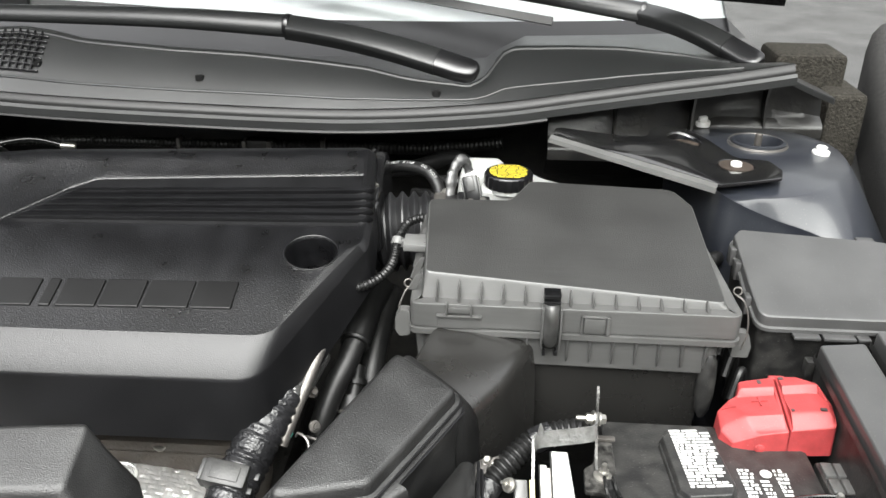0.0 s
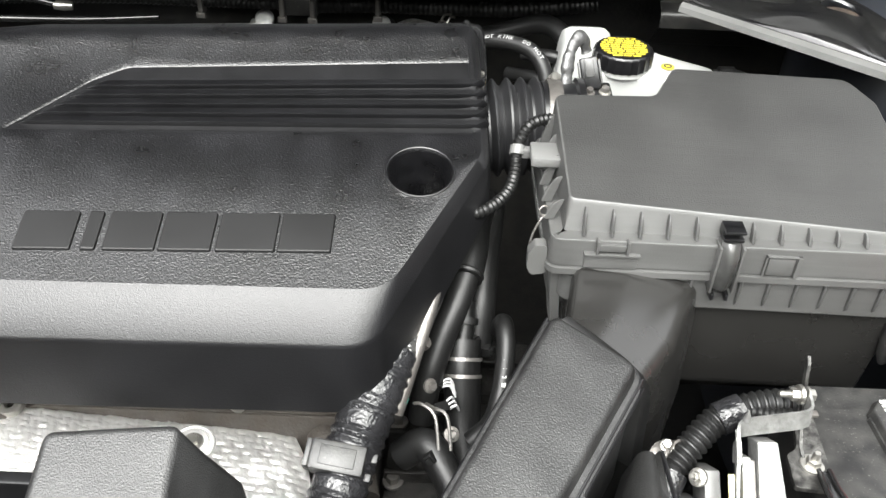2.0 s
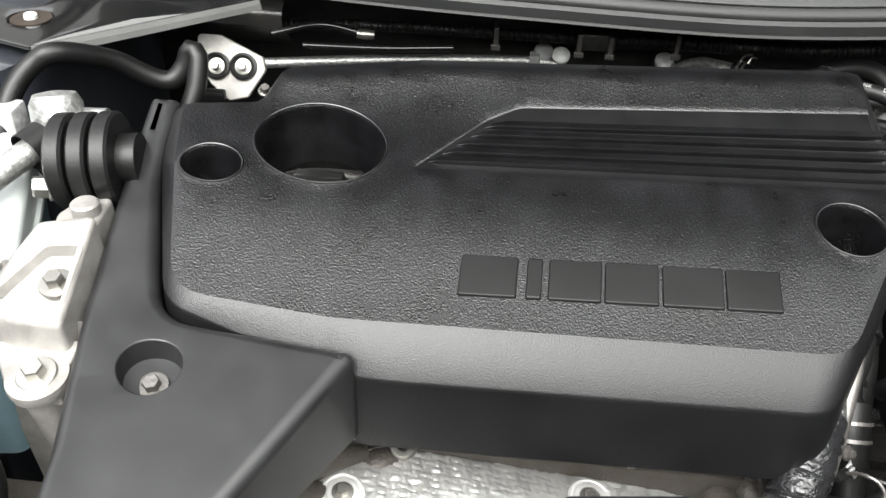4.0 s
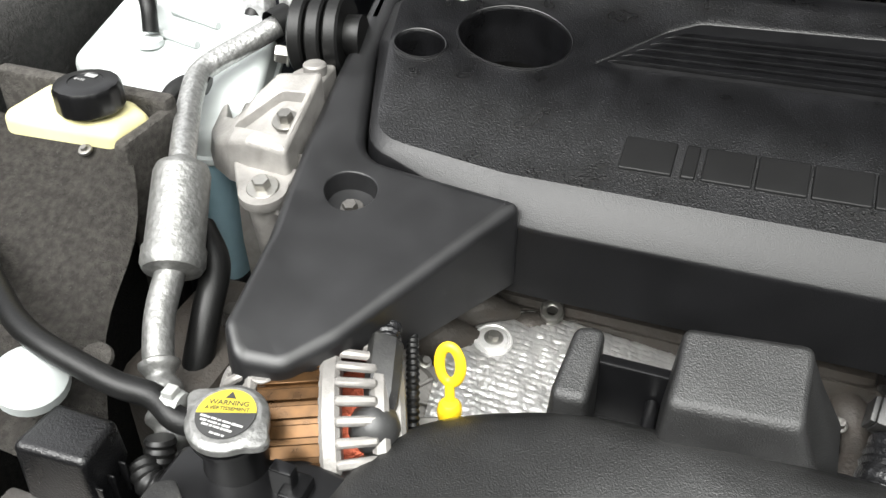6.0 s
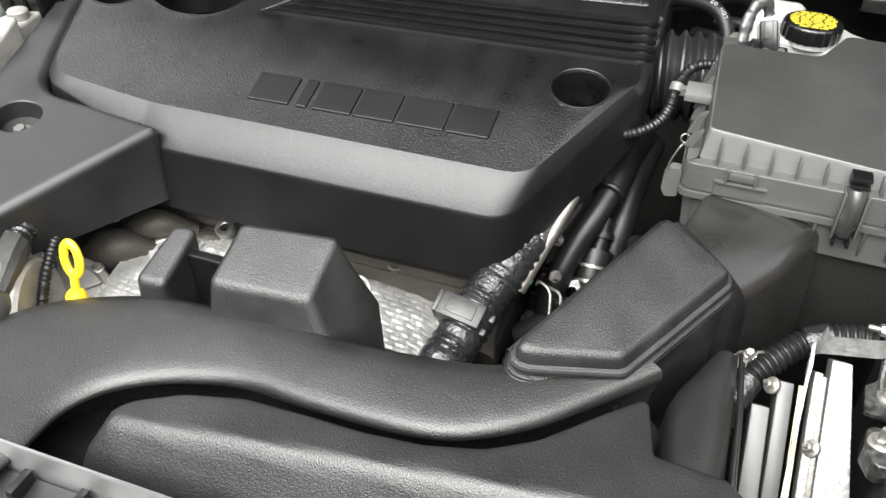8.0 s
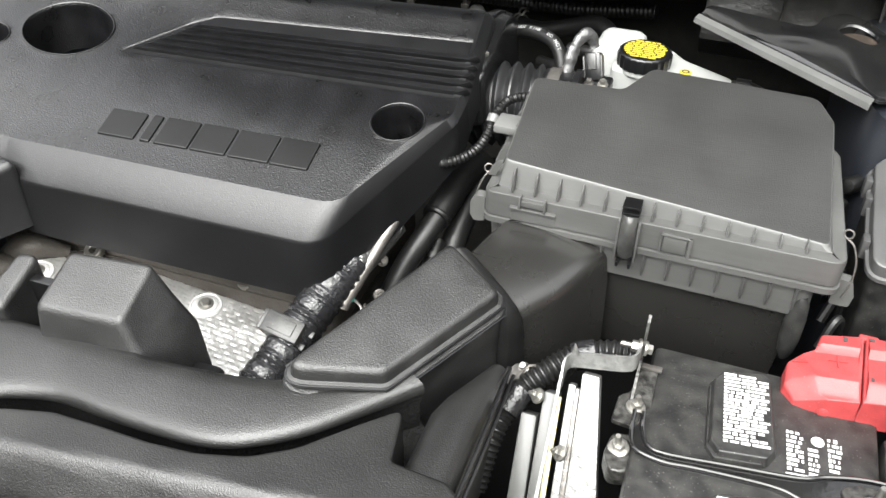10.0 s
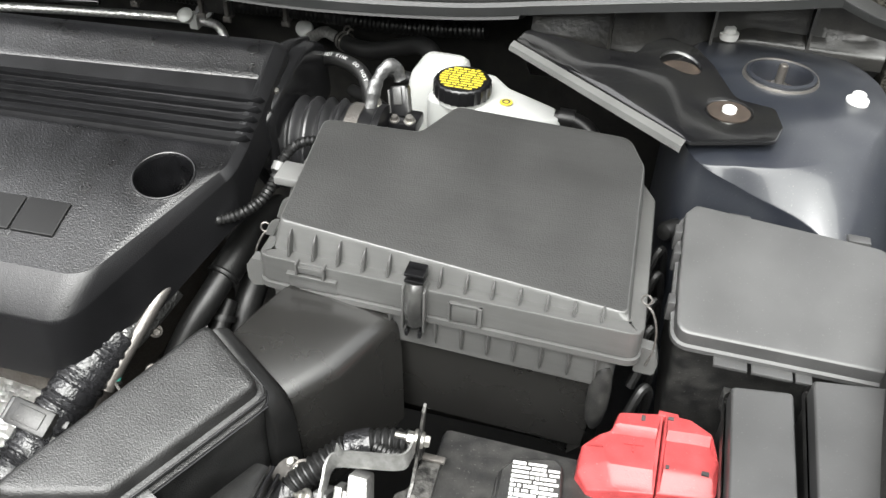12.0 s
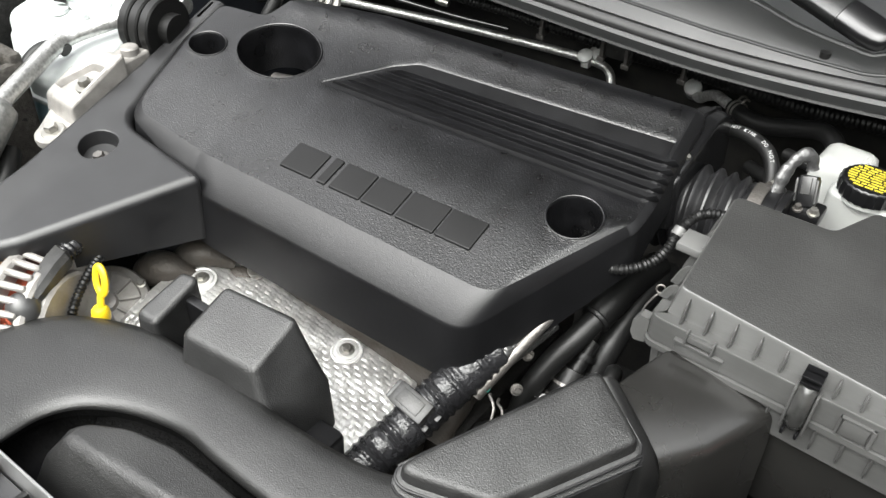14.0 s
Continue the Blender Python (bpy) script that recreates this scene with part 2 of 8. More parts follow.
def ribbed(r, pitch, depth):
    return lambda s: r - depth * (0.5 + 0.5 * math.cos(2 * math.pi * s / pitch))


def lathe(bm, profile, seg=32, m=Matrix.Identity(4), cap=True):
    rings = [[m @ Vector((r * math.cos(a), r * math.sin(a), z)) for a in (2 * math.pi * k / seg for k in range(seg))] for r, z in profile]
    loft(bm, rings, cap, cap)
    return bm


def rbox(bm, lo, hi, bevel=0.003, m=Matrix.Identity(4), seg=2):
    tmp = bmesh.new()
    bmesh.ops.create_cube(tmp, size=1.0)
    lo, hi = Vector(lo), Vector(hi)
    for v in tmp.verts:
        v.co = Vector([(lo[i] + hi[i]) / 2 + v.co[i] * (hi[i] - lo[i]) for i in range(3)])
    if bevel:
        bmesh.ops.bevel(tmp, geom=list(tmp.edges), offset=bevel, segments=seg, profile=0.5, affect="EDGES")
    bmesh.ops.transform(tmp, matrix=m, verts=tmp.verts)
    merge(bm, tmp)
    return bm


def merge(bm, other):
    me = bpy.data.meshes.new("joined")
    other.to_mesh(me)
    other.free()
    bm.from_mesh(me)
    bpy.data.meshes.remove(me)


def fillet(poly, radius, n=6):
    """Rounds the corners of a closed outline; radius a number or one for each corner."""
    out, count = [], len(poly)
    for i in range(count):
        a, b, c = (Vector(poly[(i + k) % count][:2]) for k in (-1, 0, 1))
        r = radius[i] if isinstance(radius, (list, tuple)) else radius
        u, v = (a - b), (c - b)
        lu, lv = u.length, v.length
        u, v = u / lu, v / lv
        ang = math.acos(max(-0.9999, min(0.9999, u.dot(v))))
        d = min(r / math.tan(ang / 2), 0.48 * lu, 0.48 * lv)
        p, q = b + u * d, b + v * d
        for k in range(n + 1):
            t = k / n
            out.append((p * (1 - t) + b * t) * (1 - t) + (b * (1 - t) + q * t) * t)
    return out


def area(poly):
    return 0.5 * sum(a[0] * b[1] - b[0] * a[1] for a, b in zip(poly, poly[1:] + poly[:1]))


def offset(poly, d):
    """The outline moved outwards by d."""
    s = 1 if area(poly) > 0 else -1
    out, n = [], len(poly)
    for i in range(n):
        a, b, c = Vector(poly[i - 1]), Vector(poly[i]), Vector(poly[(i + 1) % n])
        e, g = (b - a), (c - b)
        if e.length < 1e-9:
            e = g
        if g.length < 1e-9:
            g = e
        e, g = e.normalized(), g.normalized()
        nn = Vector((e.y + g.y, -e.x - g.x))
        nn = nn.normalized() if nn.length > 1e-6 else Vector((e.y, -e.x))
        k = max(0.5, nn.dot(Vector((e.y, -e.x))))
        out.append(b + nn * (s * d / k))
    return out


def inside(p, poly):
    hit, n = False, len(poly)
    for i in range(n):
        a, b = poly[i], poly[i - 1]
        if (a[1] > p[1]) != (b[1] > p[1]) and p[0] < (b[0] - a[0]) * (p[1] - a[1]) / (b[1] - a[1]) + a[0]:
            hit = not hit
    return hit


def plate(bm, outline, height, holes=(), grid=0.02):
    """A sheet over an outline, with holes, its height given by a function of x and y."""
    pts, edges = [], []
    for loop in (outline, *holes):
        first = len(pts)
        pts += [Vector(p[:2]) for p in loop]
        edges += [(first + i, first + (i + 1) % len(loop)) for i in range(len(loop))]
    xs, ys = [p.x for p in pts], [p.y for p in pts]
    nx, ny = int((max(xs) - min(xs)) / grid), int((max(ys) - min(ys)) / grid)
    shrunk = offset(list(outline), -grid * 0.35)
    grown = [offset(list(h), grid * 0.35) for h in holes]
    for i in range(1, nx + 1):
        for j in range(1, ny + 1):
            q = (min(xs) + i * grid - grid * 0.3, min(ys) + j * grid - grid * 0.3)
            if inside(q, shrunk) and not any(inside(q, h) for h in grown):
                pts.append(Vector(q))
    v, _, f, *_ = geometry.delaunay_2d_cdt(pts, edges, [], 0, 1e-6)
    made = [bm.verts.new((p.x, p.y, height(p.x, p.y))) for p in v]
    for tri in f:
        c = sum((v[i] for i in tri), Vector((0, 0))) / 3
        if inside(c, outline) and not any(inside(c, h) for h in holes):
            bm.faces.new([made[i] for i in tri])
    return bm


def ellipse(cx, cy, rx, ry=None, n=40):
    ry = ry or rx
    return [Vector((cx + rx * math.cos(2 * math.pi * k / n), cy + ry * math.sin(2 * math.pi * k / n))) for k in range(n)]


def moulded(bm, outline, height, floor, bevel=0.004, draft=0.0, holes=(), grid=0.02, steps=4, base=False):
    """A hollow moulding: a top sheet, a rounded edge and walls down to floor (a number or a function); holes are (outline, depth)."""
    down = floor if callable(floor) else (lambda x, y: floor)
    plate(bm, offset(outline, -bevel), height, [offset(h, 0.0012) for h, _ in holes], grid)
    rings = []
    for k in range(steps + 1):
        a = math.pi / 2 * k / steps
        o = offset(outline, -bevel * (1 - math.sin(a)))
        rings.append([(p.x, p.y, height(p.x, p.y) - bevel * (1 - math.cos(a))) for p in o])
    o = offset(outline, draft)
    rings.append([(p.x, p.y, down(p.x, p.y)) for p in o])
    loft(bm, rings)
    if base:
        bm.faces.new([bm.verts.new(q) for q in rings[-1]])
    for h, depth in holes:
        rim = offset(h, 0.0012)
        well = [[(p.x, p.y, height(p.x, p.y)) for p in rim], [(p.x, p.y, height(p.x, p.y) - 0.0004) for p in offset(h, 0.0004)],
                [(p.x, p.y, height(p.x, p.y) - 0.0014) for p in h],
                [(p.x, p.y, height(p.x, p.y) - depth) for p in offset(h, -0.001)]]
        loft(bm, well, False, False)
    bmesh.ops.remove_doubles(bm, verts=bm.verts, dist=0.0001)
    return bm


def aim(at, way, spin=0.0):
    """A matrix whose z axis points along way."""
    return Matrix.Translation(at) @ Vector(way).to_track_quat("Z", "Y").to_matrix().to_4x4() @ Matrix.Rotation(spin, 4, "Z")


def bolt_shape(bm, m, size=0.006, height=0.005, flange=0.0095, shank=0.0):
    lathe(bm, [(flange, -0.001), (flange, 0.0005), (flange * 0.95, 0.0012), (size * 0.9, 0.0018)], 24, m)
    six = lambda r, z: [m @ Vector((r * math.cos(a), r * math.sin(a), z)) for a in (math.pi / 3 * k for k in range(6))]
    loft(bm, [six(size, 0.001), six(size, 0.0015 + height * 0.8), six(size * 0.86, 0.0015 + height)], True, True)
    if shank:
        lathe(bm, [(size * 0.5, 0.0), (size * 0.5, shank), (size * 0.38, shank + 0.002)], 14, m)
    return bm


def bolt(at, way=(0, 0, 1), size=0.006, mat=None, parent=None, name="bolt", label="", height=0.005, flange=0.0095, shank=0.0, spin=0.3):
    return part(name, bolt_shape(bmesh.new(), aim(at, way, spin), size, height, flange, shank), mat or ZINC, parent, label)


def bar(bm, a, b, width, height, normal=(0, 0, 1), bevel=0.0006):
    """A straight bar from a to b, lying on a surface with that normal."""
    a, b, nz = Vector(a), Vector(b), Vector(normal).normalized()
    along = (b - a).normalized()
    side = nz.cross(along).normalized()
    up = along.cross(side)
    m = Matrix((along, side, up)).transposed().to_4x4()
    m.translation = (a + b) / 2
    ln = (b - a).length / 2
    return rbox(bm, (-ln, -width / 2, 0), (ln, width / 2, height), bevel, m, 1)


def strap(bm, pts, width, thick, normal=(0, 0, 1)):
    """A flat strip bent along pts."""
    line = spline(pts, 0.003)
    rings = []
    for i, c in enumerate(line):
        along = (line[min(i + 1, len(line) - 1)] - line[max(i - 1, 0)]).normalized()
        side = Vector(normal)
        side = (side - along * side.dot(along)).normalized()
        up = along.cross(side)
        rings.append([c + side * sx * width / 2 + up * sy * thick / 2 for sx, sy in ((-1, -1), (1, -1), (1, 1), (-1, 1))])
    loft(bm, rings, True, True)
    return bm


def writing(bm, at, across, down, width, height, rows, seed, thick=0.0004, word=0.006):
    """Rows of small plain bars in place of print that cannot be read."""
    rnd = random.Random(seed)
    at, across, down = Vector(at), Vector(across).normalized(), Vector(down).normalized()
    nz = across.cross(down).normalized()
    nz = nz if nz.z > 0 else -nz
    pitch = height / rows
    for r in range(rows):
        x = 0.0
        while x < width * (0.93 - 0.25 * rnd.random()):
            w = min(word * (0.3 + 1.6 * rnd.random() ** 2), width - x)
            a = at + across * x + down * (pitch * (r + 0.5)) + nz * 0.0002
            bar(bm, a, a + across * max(w, 0.001), pitch * (0.50 + 0.25 * rnd.random()), thick, nz, 0)
            x += w + pitch * (0.15 + 0.35 * rnd.random())
    return bm


# ---- ground and car body ----
def slab(bm, poly, z0, z1):
    loft(bm, [[(x, y, z0) for x, y in poly], [(x, y, z1) for x, y in poly]], True, True)
    return bm


bm = bmesh.new()
bmesh.ops.create_grid(bm, x_segments=8, y_segments=8, size=400)
solo("ground", bm, ASPHALT, "dark grey asphalt under the parked car", "ground", kind="structure")

# unseen ring, added to cut off low light from the horizon
bm = bmesh.new()
rings = [[(9 * math.cos(2 * math.pi * k / 48), 9 * math.sin(2 * math.pi * k / 48), z) for k in range(48)] for z in (0.0, 1.5, 3.0, 5.0)]
loft(bm, rings)
solo("horizon_block_wall", bm, WALLS, "plain ring wall out of view, added to block low sky light", "wall", kind="structure")

MID = 0.036  # the car's centre line


def mirrored(x):
    return 2 * MID - x


# engine bay tub: side walls, firewall, undertray
bm = bmesh.new()
slab(bm, [(-1.0, -0.55), (1.07, -0.55), (1.07, 0.95), (-1.0, 0.95)], 0.28, 0.30)
solo("undertray", bm, RUBBER, "black plastic undertray below the engine", "undertray", kind="structure")
bm = bmesh.new()
slab(bm, [(-0.72, 0.60), (0.80, 0.60), (0.80, 0.64), (-0.72, 0.64)], 0.30, 1.0)
solo("firewall", bm, DUSTPANEL, "dusty black insulated firewall behind the engine", "firewall", kind="structure")


def fender_rail(side):
    """The rolled inner edge of a front wing, covered in felt."""
    bm = bmesh.new()
    line = [(0.705, -0.42, 0.965), (0.735, -0.12, 0.99), (0.757, 0.05, 1.0), (0.795, 0.23, 1.01), (0.842, 0.42, 1.02), (0.90, 0.62, 1.05), (0.96, 0.80, 1.08)]
    rings = []
    for p in spline(line, 0.02):
        x = p.x
        prof = [(0.0, -0.68), (0.0, -0.05), (0.004, -0.022), (0.016, -0.006), (0.034, 0.0), (0.075, -0.002), (0.12, -0.012), (0.17, -0.03), (0.17, -0.3)]
        rings.append([(x + a if side > 0 else mirrored(x + a), p.y, p.z + b) for a, b in prof])
    loft(bm, rings, False, False, False)
    return bm


for side in (1, -1):
    rail = thing("fender_rail", (0.80 if side > 0 else mirrored(0.80), 0.1, 0.8), "grey-black felt-covered inner wing edge beside the engine bay", "wing edge", "inner wing edges")
    part("felt_lining", fender_rail(side), RAILFELT, rail)
    for y, x, z in ((-0.10, 0.775, 0.9935), (0.26, 0.838, 1.0135), (0.56, 0.915, 1.037)):
        bm = bmesh.new()
        lathe(bm, [(0.009, -0.002), (0.009, 0.001), (0.006, 0.0028), (0.002, 0.003)], 20, Matrix.Translation((x if side > 0 else mirrored(x), y, z)))
        part("push_pin", bm, RUBBER, rail, "black push pin")
    # wing panel outside the rail and the wall under it
    bm = bmesh.new()
    pts = [(0.875, -0.42, 0.93), (0.905, -0.12, 0.955), (0.925, 0.05, 0.965), (0.965, 0.23, 0.975), (1.01, 0.42, 0.985), (1.07, 0.62, 1.01), (1.13, 0.80, 1.04)]
    rings = [[(p.x + a if side > 0 else mirrored(p.x + a), p.y, p.z + b) for a, b in ((0, 0), (0.05, -0.02), (0.1, -0.1), (0.12, -0.5))] for p in spline(pts, 0.05)]
    loft(bm, rings, False, False, False)
    solo("wing_panel", bm, PAINT, "dark blue-black painted front wing", "car wing", "front wings")

    bm = bmesh.new()
    rbox(bm, (0.775, 0.16, 0.40), (0.90, 0.64, 0.925), 0.01)
    if side < 0:
        for v in bm.verts:
            v.co.x = mirrored(v.co.x)
    solo("inner_wing", bm, BATTERY, "dark dusty inner wing shelf beside the strut tower", "inner wing", kind="structure")

# ---- strut towers with brace ----
def tower(side):
    sx = (lambda x: x) if side > 0 else mirrored
    t = thing("strut_tower", (sx(0.69), 0.37, 0.6), "dark painted strut tower with three capped nuts", "strut tower", "strut towers")
    DOME = [(0.598, 0.229), (0.645, 0.219), (0.692, 0.232), (0.735, 0.268), (0.772, 0.33), (0.778, 0.42), (0.735, 0.49), (0.65, 0.51), (0.606, 0.47), (0.592, 0.36)]
    FOLD = [(0.598, 0.225, 0.996), (0.651, 0.211, 0.974), (0.702, 0.199, 0.960), (0.745, 0.176, 0.944), (0.800, 0.225, 0.92), (0.815, 0.40, 0.94), (0.77, 0.52, 0.95), (0.65, 0.54, 0.96), (0.592, 0.49, 0.97), (0.582, 0.36, 0.985)]
    def ring_line(pts, n=6):
        """A smooth closed line through pts, n steps for each."""
        p, out = [Vector((*q, 0)) if len(q) == 2 else Vector(q) for q in pts], []
        for i in range(len(p)):
            a, b, c, d = (p[(i + k) % len(p)] for k in (-1, 0, 1, 2))
            for k in range(n):
                u = k / n
                out.append(0.5 * (2 * b + (c - a) * u + (2 * a - 5 * b + 4 * c - d) * u * u + (3 * b - a - 3 * c + d) * u ** 3))
        return out

    low = ring_line(FOLD)
    top = [p.to_2d() for p in ring_line(DOME)]
    hole = ellipse(0.680, 0.386, 0.034, 0.034, 32)
    zf = lambda x, y: 1.000 - 0.05 * (y - 0.37) - 0.6 * max(0.0, (x - 0.672) ** 2 + (y - 0.383) ** 2 - 0.004)
    bm = bmesh.new()
    plate(bm, top, zf, [hole], 0.018)
    high = [Vector((p.x, p.y, zf(p.x, p.y))) for p in top]
    rings = [high]
    for u, lift in ((0.06, 0.03), (0.16, 0.06), (0.3, 0.07), (0.6, 0.04), (0.95, 0.0), (1.0, -0.02)):
        rings.append([a.lerp(b, u) + Vector((0, 0, lift * (a - b).length * (0.6 if a.z > b.z else 0))) for a, b in zip(high, low)])
    rings.append([b + Vector((0, 0.002, -0.012)) for b in low])
    rings.append([Vector((b.x, b.y - 0.004, 0.80)) for b in low])
    rings.append([Vector((b.x, b.y - 0.01, 0.40)) for b in low])
    loft(bm, rings)
    well = [[(p.x, p.y, zf(p.x, p.y) - d) for p in offset(hole, o)] for o, d in ((0, 0), (0.0, -0.005), (-0.004, -0.006), (-0.006, 0.0), (-0.007, 0.02))]
    loft(bm, well, False, True)
    bmesh.ops.remove_doubles(bm, verts=bm.verts, dist=0.0002)
    if side < 0:
        for v in bm.verts:
            v.co.x = mirrored(v.co.x)
    part("tower_body", bm, PAINT, t, "", 50)
    bm = bmesh.new()
    lathe(bm, [(0.030, -0.001), (0.030, 0.0015), (0.012, 0.002)], 28, Matrix.Translation((sx(0.680), 0.386, 0.981)))
    part("cup_floor", bm, RUST, t, "rusty brown cup floor")
    bolt((sx(0.680), 0.386, 0.982), (0, 0, 1), 0.009, STEEL, t, "centre_nut", "bare steel strut nut", 0.010, 0.014, 0.030)
    bm = bmesh.new()
    lathe(bm, [(0.0338, 0.002), (0.0345, 0.0040), (0.0358, 0.0042), (0.0368, 0.0015), (0.0370, 0.0)], 36, Matrix.Translation((sx(0.680), 0.386, zf(0.680, 0.386))), False)
    part("cup_rim", bm, STEEL, t, "worn pale raised rim")
    for x, y, z in ((0.630, 0.291, 1.000), (0.749, 0.358, 1.000), (0.630, 0.476, 0.998)):
        bm = bmesh.new()
        lathe(bm, [(0.0105, -0.006), (0.0105, 0.0003), (0.0098, 0.0010), (0.0066, 0.0014), (0.0064, 0.006), (0.0048, 0.0072)], 20, Matrix.Translation((sx(x), y, z + 0.002)))
        part("nut_cap", bm, WHITECOAT, t, "white capped nut")
    # brace plate from the tower to the cowl
    out = fillet([(0.420, 0.345), (0.596, 0.222), (0.668, 0.240), (0.676, 0.268), (0.671, 0.306), (0.636, 0.320), (0.614, 0.374), (0.598, 0.403), (0.564, 0.414), (0.545, 0.392), (0.537, 0.362), (0.490, 0.372), (0.425, 0.375)], [0.004, 0.008, 0.01, 0.012, 0.012, 0.02, 0.02, 0.014, 0.014, 0.014, 0.014, 0.02, 0.01], 4)
    zb = lambda x, y: 1.0075 + 0.006 * max(0.0, min(1.0, (0.60 - x) / 0.025)) + 0.03 * max(0.0, 0.5 - x) + 0.002 * math.sin(38 * x - 22 * y) + 0.0025 * math.exp(-(((x - 0.52) / 0.03) ** 2 + ((y - 0.33) / 0.018) ** 2)) - 0.0025 * math.exp(-((x - 0.63) ** 2 + (y - 0.291) ** 2) / 0.0009)
    holes = [(ellipse(0.582, 0.361, 0.021, 0.021, 28), 0.003), (ellipse(0.630, 0.291, 0.021, 0.021, 28), 0.003)]
    bm = bmesh.new()
    moulded(bm, out, zb, lambda x, y: zb(x, y) - 0.003, 0.0012, 0, holes, 0.010, 2)
    # turned-down front flange
    a, b = Vector((0.418, 0.345, zb(0.42, 0.336))), Vector((0.594, 0.221, zb(0.59, 0.24)))
    fl = bmesh.new()
    loft(fl, [[a, b], [a + Vector((-0.003, -0.005, -0.003)), b + Vector((-0.003, -0.006, -0.003))], [a + Vector((-0.004, -0.006, -0.008)), b + Vector((-0.004, -0.007, -0.009))]], False, False, False)
    if side < 0:
        for v in fl.verts:
            v.co.x = mirrored(v.co.x)
    if side < 0:
        for v in bm.verts:
            v.co.x = mirrored(v.co.x)
    brace = part("brace_plate", bm, BLACKMETAL, t, "glossy black stamped brace plate with round holes")
    # pale grey carries the sky's reflection on black paint
    part("front_flange", fl, PALEGREY, brace, "turned-down flange, the sky's reflection put into its grey")
    bm = bmesh.new()
    lathe(bm, [(0.020, 0.0), (0.020, 0.001)], 24, Matrix.Translation((sx(0.582), 0.361, 1.0035)))
    part("hole_floor", bm, RUST, brace, "brown rusty floor in a hole")
    bm = bmesh.new()
    lathe(bm, [(0.0195, 0.0), (0.0195, 0.001)], 24, Matrix.Translation((sx(0.630), 0.291, 1.0035)))
    part("seat", bm, RUST, brace, "rusty brown seat")
    return t


tower(1)
tower(-1)

# ---- cowl, seal, windscreen, wipers ----
SEAL = [(-0.66, 0.50, 1.015), (-0.535, 0.455, 1.012), (-0.43, 0.425, 1.022), (-0.25, 0.408, 1.018), (-0.08, 0.402, 1.015), (0.15, 0.398, 1.014), (0.33, 0.400, 1.026), (0.45, 0.402, 1.044), (0.545, 0.402, 1.060), (0.64, 0.402, 1.075), (0.715, 0.405, 1.088)]


CREST_X = [-0.72, -0.55, -0.40, -0.32, -0.276, -0.224, -0.10, 0.017, 0.104, 0.175, 0.221, 0.26, 0.315, 0.337, 0.351, 0.372, 0.44, 0.514, 0.60, 0.655, 0.74]
CREST_Y = [0.515, 0.508, 0.506, 0.511, 0.505, 0.495, 0.485, 0.481, 0.472, 0.465, 0.453, 0.447, 0.443, 0.460, 0.490, 0.501, 0.503, 0.503, 0.498, 0.505, 0.55]
CREST_Z = [1.090, 1.092, 1.093, 1.097, 1.093, 1.085, 1.079, 1.075, 1.070, 1.064, 1.056, 1.052, 1.049, 1.061, 1.082, 1.089, 1.091, 1.091, 1.084, 1.073, 1.06]


def cowl_point(x, v):
    """A point of the cowl panel: v from 0 at the seal over the crest at 0.5 to 1 at the glass."""
    y0 = float(np.interp(x, [p[0] for p in SEAL], [p[1] for p in SEAL])) + 0.010
    z0 = float(np.interp(x, [p[0] for p in SEAL], [p[2] for p in SEAL])) + 0.006
    y1, z1 = float(np.interp(x, CREST_X, CREST_Y)), float(np.interp(x, CREST_X, CREST_Z))
    y2 = 0.66 + 0.10 * ((x - MID) / 0.7) ** 2
    z2 = 1.035 + 0.03 * max(0.0, min(1.0, (x - 0.33) / 0.06))
    if v <= 0.46:
        u = v / 0.46
        return (x, y0 + (y1 - y0) * u, z0 + (z1 - z0) * u + 0.004 * math.sin(math.pi * u))
    if v <= 0.54:
        u = (v - 0.46) / 0.08
        return (x, y1 + 0.008 * u, z1 + 0.0025 * math.sin(math.pi * u) - 0.004 * u)
    u = (v - 0.54) / 0.46
    return (x, y1 + 0.008 + (y2 - y1 - 0.008) * u, z1 - 0.004 + (z2 - z1 + 0.004) * (1 - (1 - u) ** 2.5))


bm = bmesh.new()
cols = np.linspace(-0.66, 0.72, 160)
rings = [[cowl_point(float(x), v) for v in (0, 0.1, 0.2, 0.3, 0.4, 0.45, 0.46, 0.48, 0.5, 0.52, 0.54, 0.55, 0.6, 0.65, 0.7, 0.8, 0.9, 1.0)] for x in cols]
loft(bm, rings, False, False, False)
cowl = solo("cowl_panel", bm, COWL, "dull black plastic cowl panel below the windscreen", "cowl", kind="structure")
bm = bmesh.new()
for i in range(16):
    for j in range(7):
        p = Vector(cowl_point(-0.452 + 0.011 * i, 0.14 + 0.042 * j))
        q = Vector(cowl_point(-0.452 + 0.011 * (i + 1), 0.14 + 0.042 * j))
        r = Vector(cowl_point(-0.452 + 0.011 * i, 0.14 + 0.042 * (j + 1)))
        bar(bm, p, q, 0.003, 0.004)
        bar(bm, p, r, 0.003, 0.004)
part("grille", bm, GLOSSY, cowl, "fine black air grille")
for v, r in ((0.10, 0.0022), (0.43, 0.0028)):
    bm = bmesh.new()
    tube(bm, [Vector(cowl_point(x, v)) for x in np.linspace(-0.62, 0.66, 60)], r, 8, 0.02)
    part("moulded_ridge", bm, COWL, cowl)
for x in (-0.05, 0.27, -0.28):
    bm = bmesh.new()
    lathe(bm, [(0.006, -0.004), (0.006, 0.002), (0.003, 0.0032)], 16, Matrix.Translation(Vector(cowl_point(x, 0.2)) + Vector((0, 0, 0.001))))
    part("panel_clip", bm, RUBBER, cowl, "black panel clip")

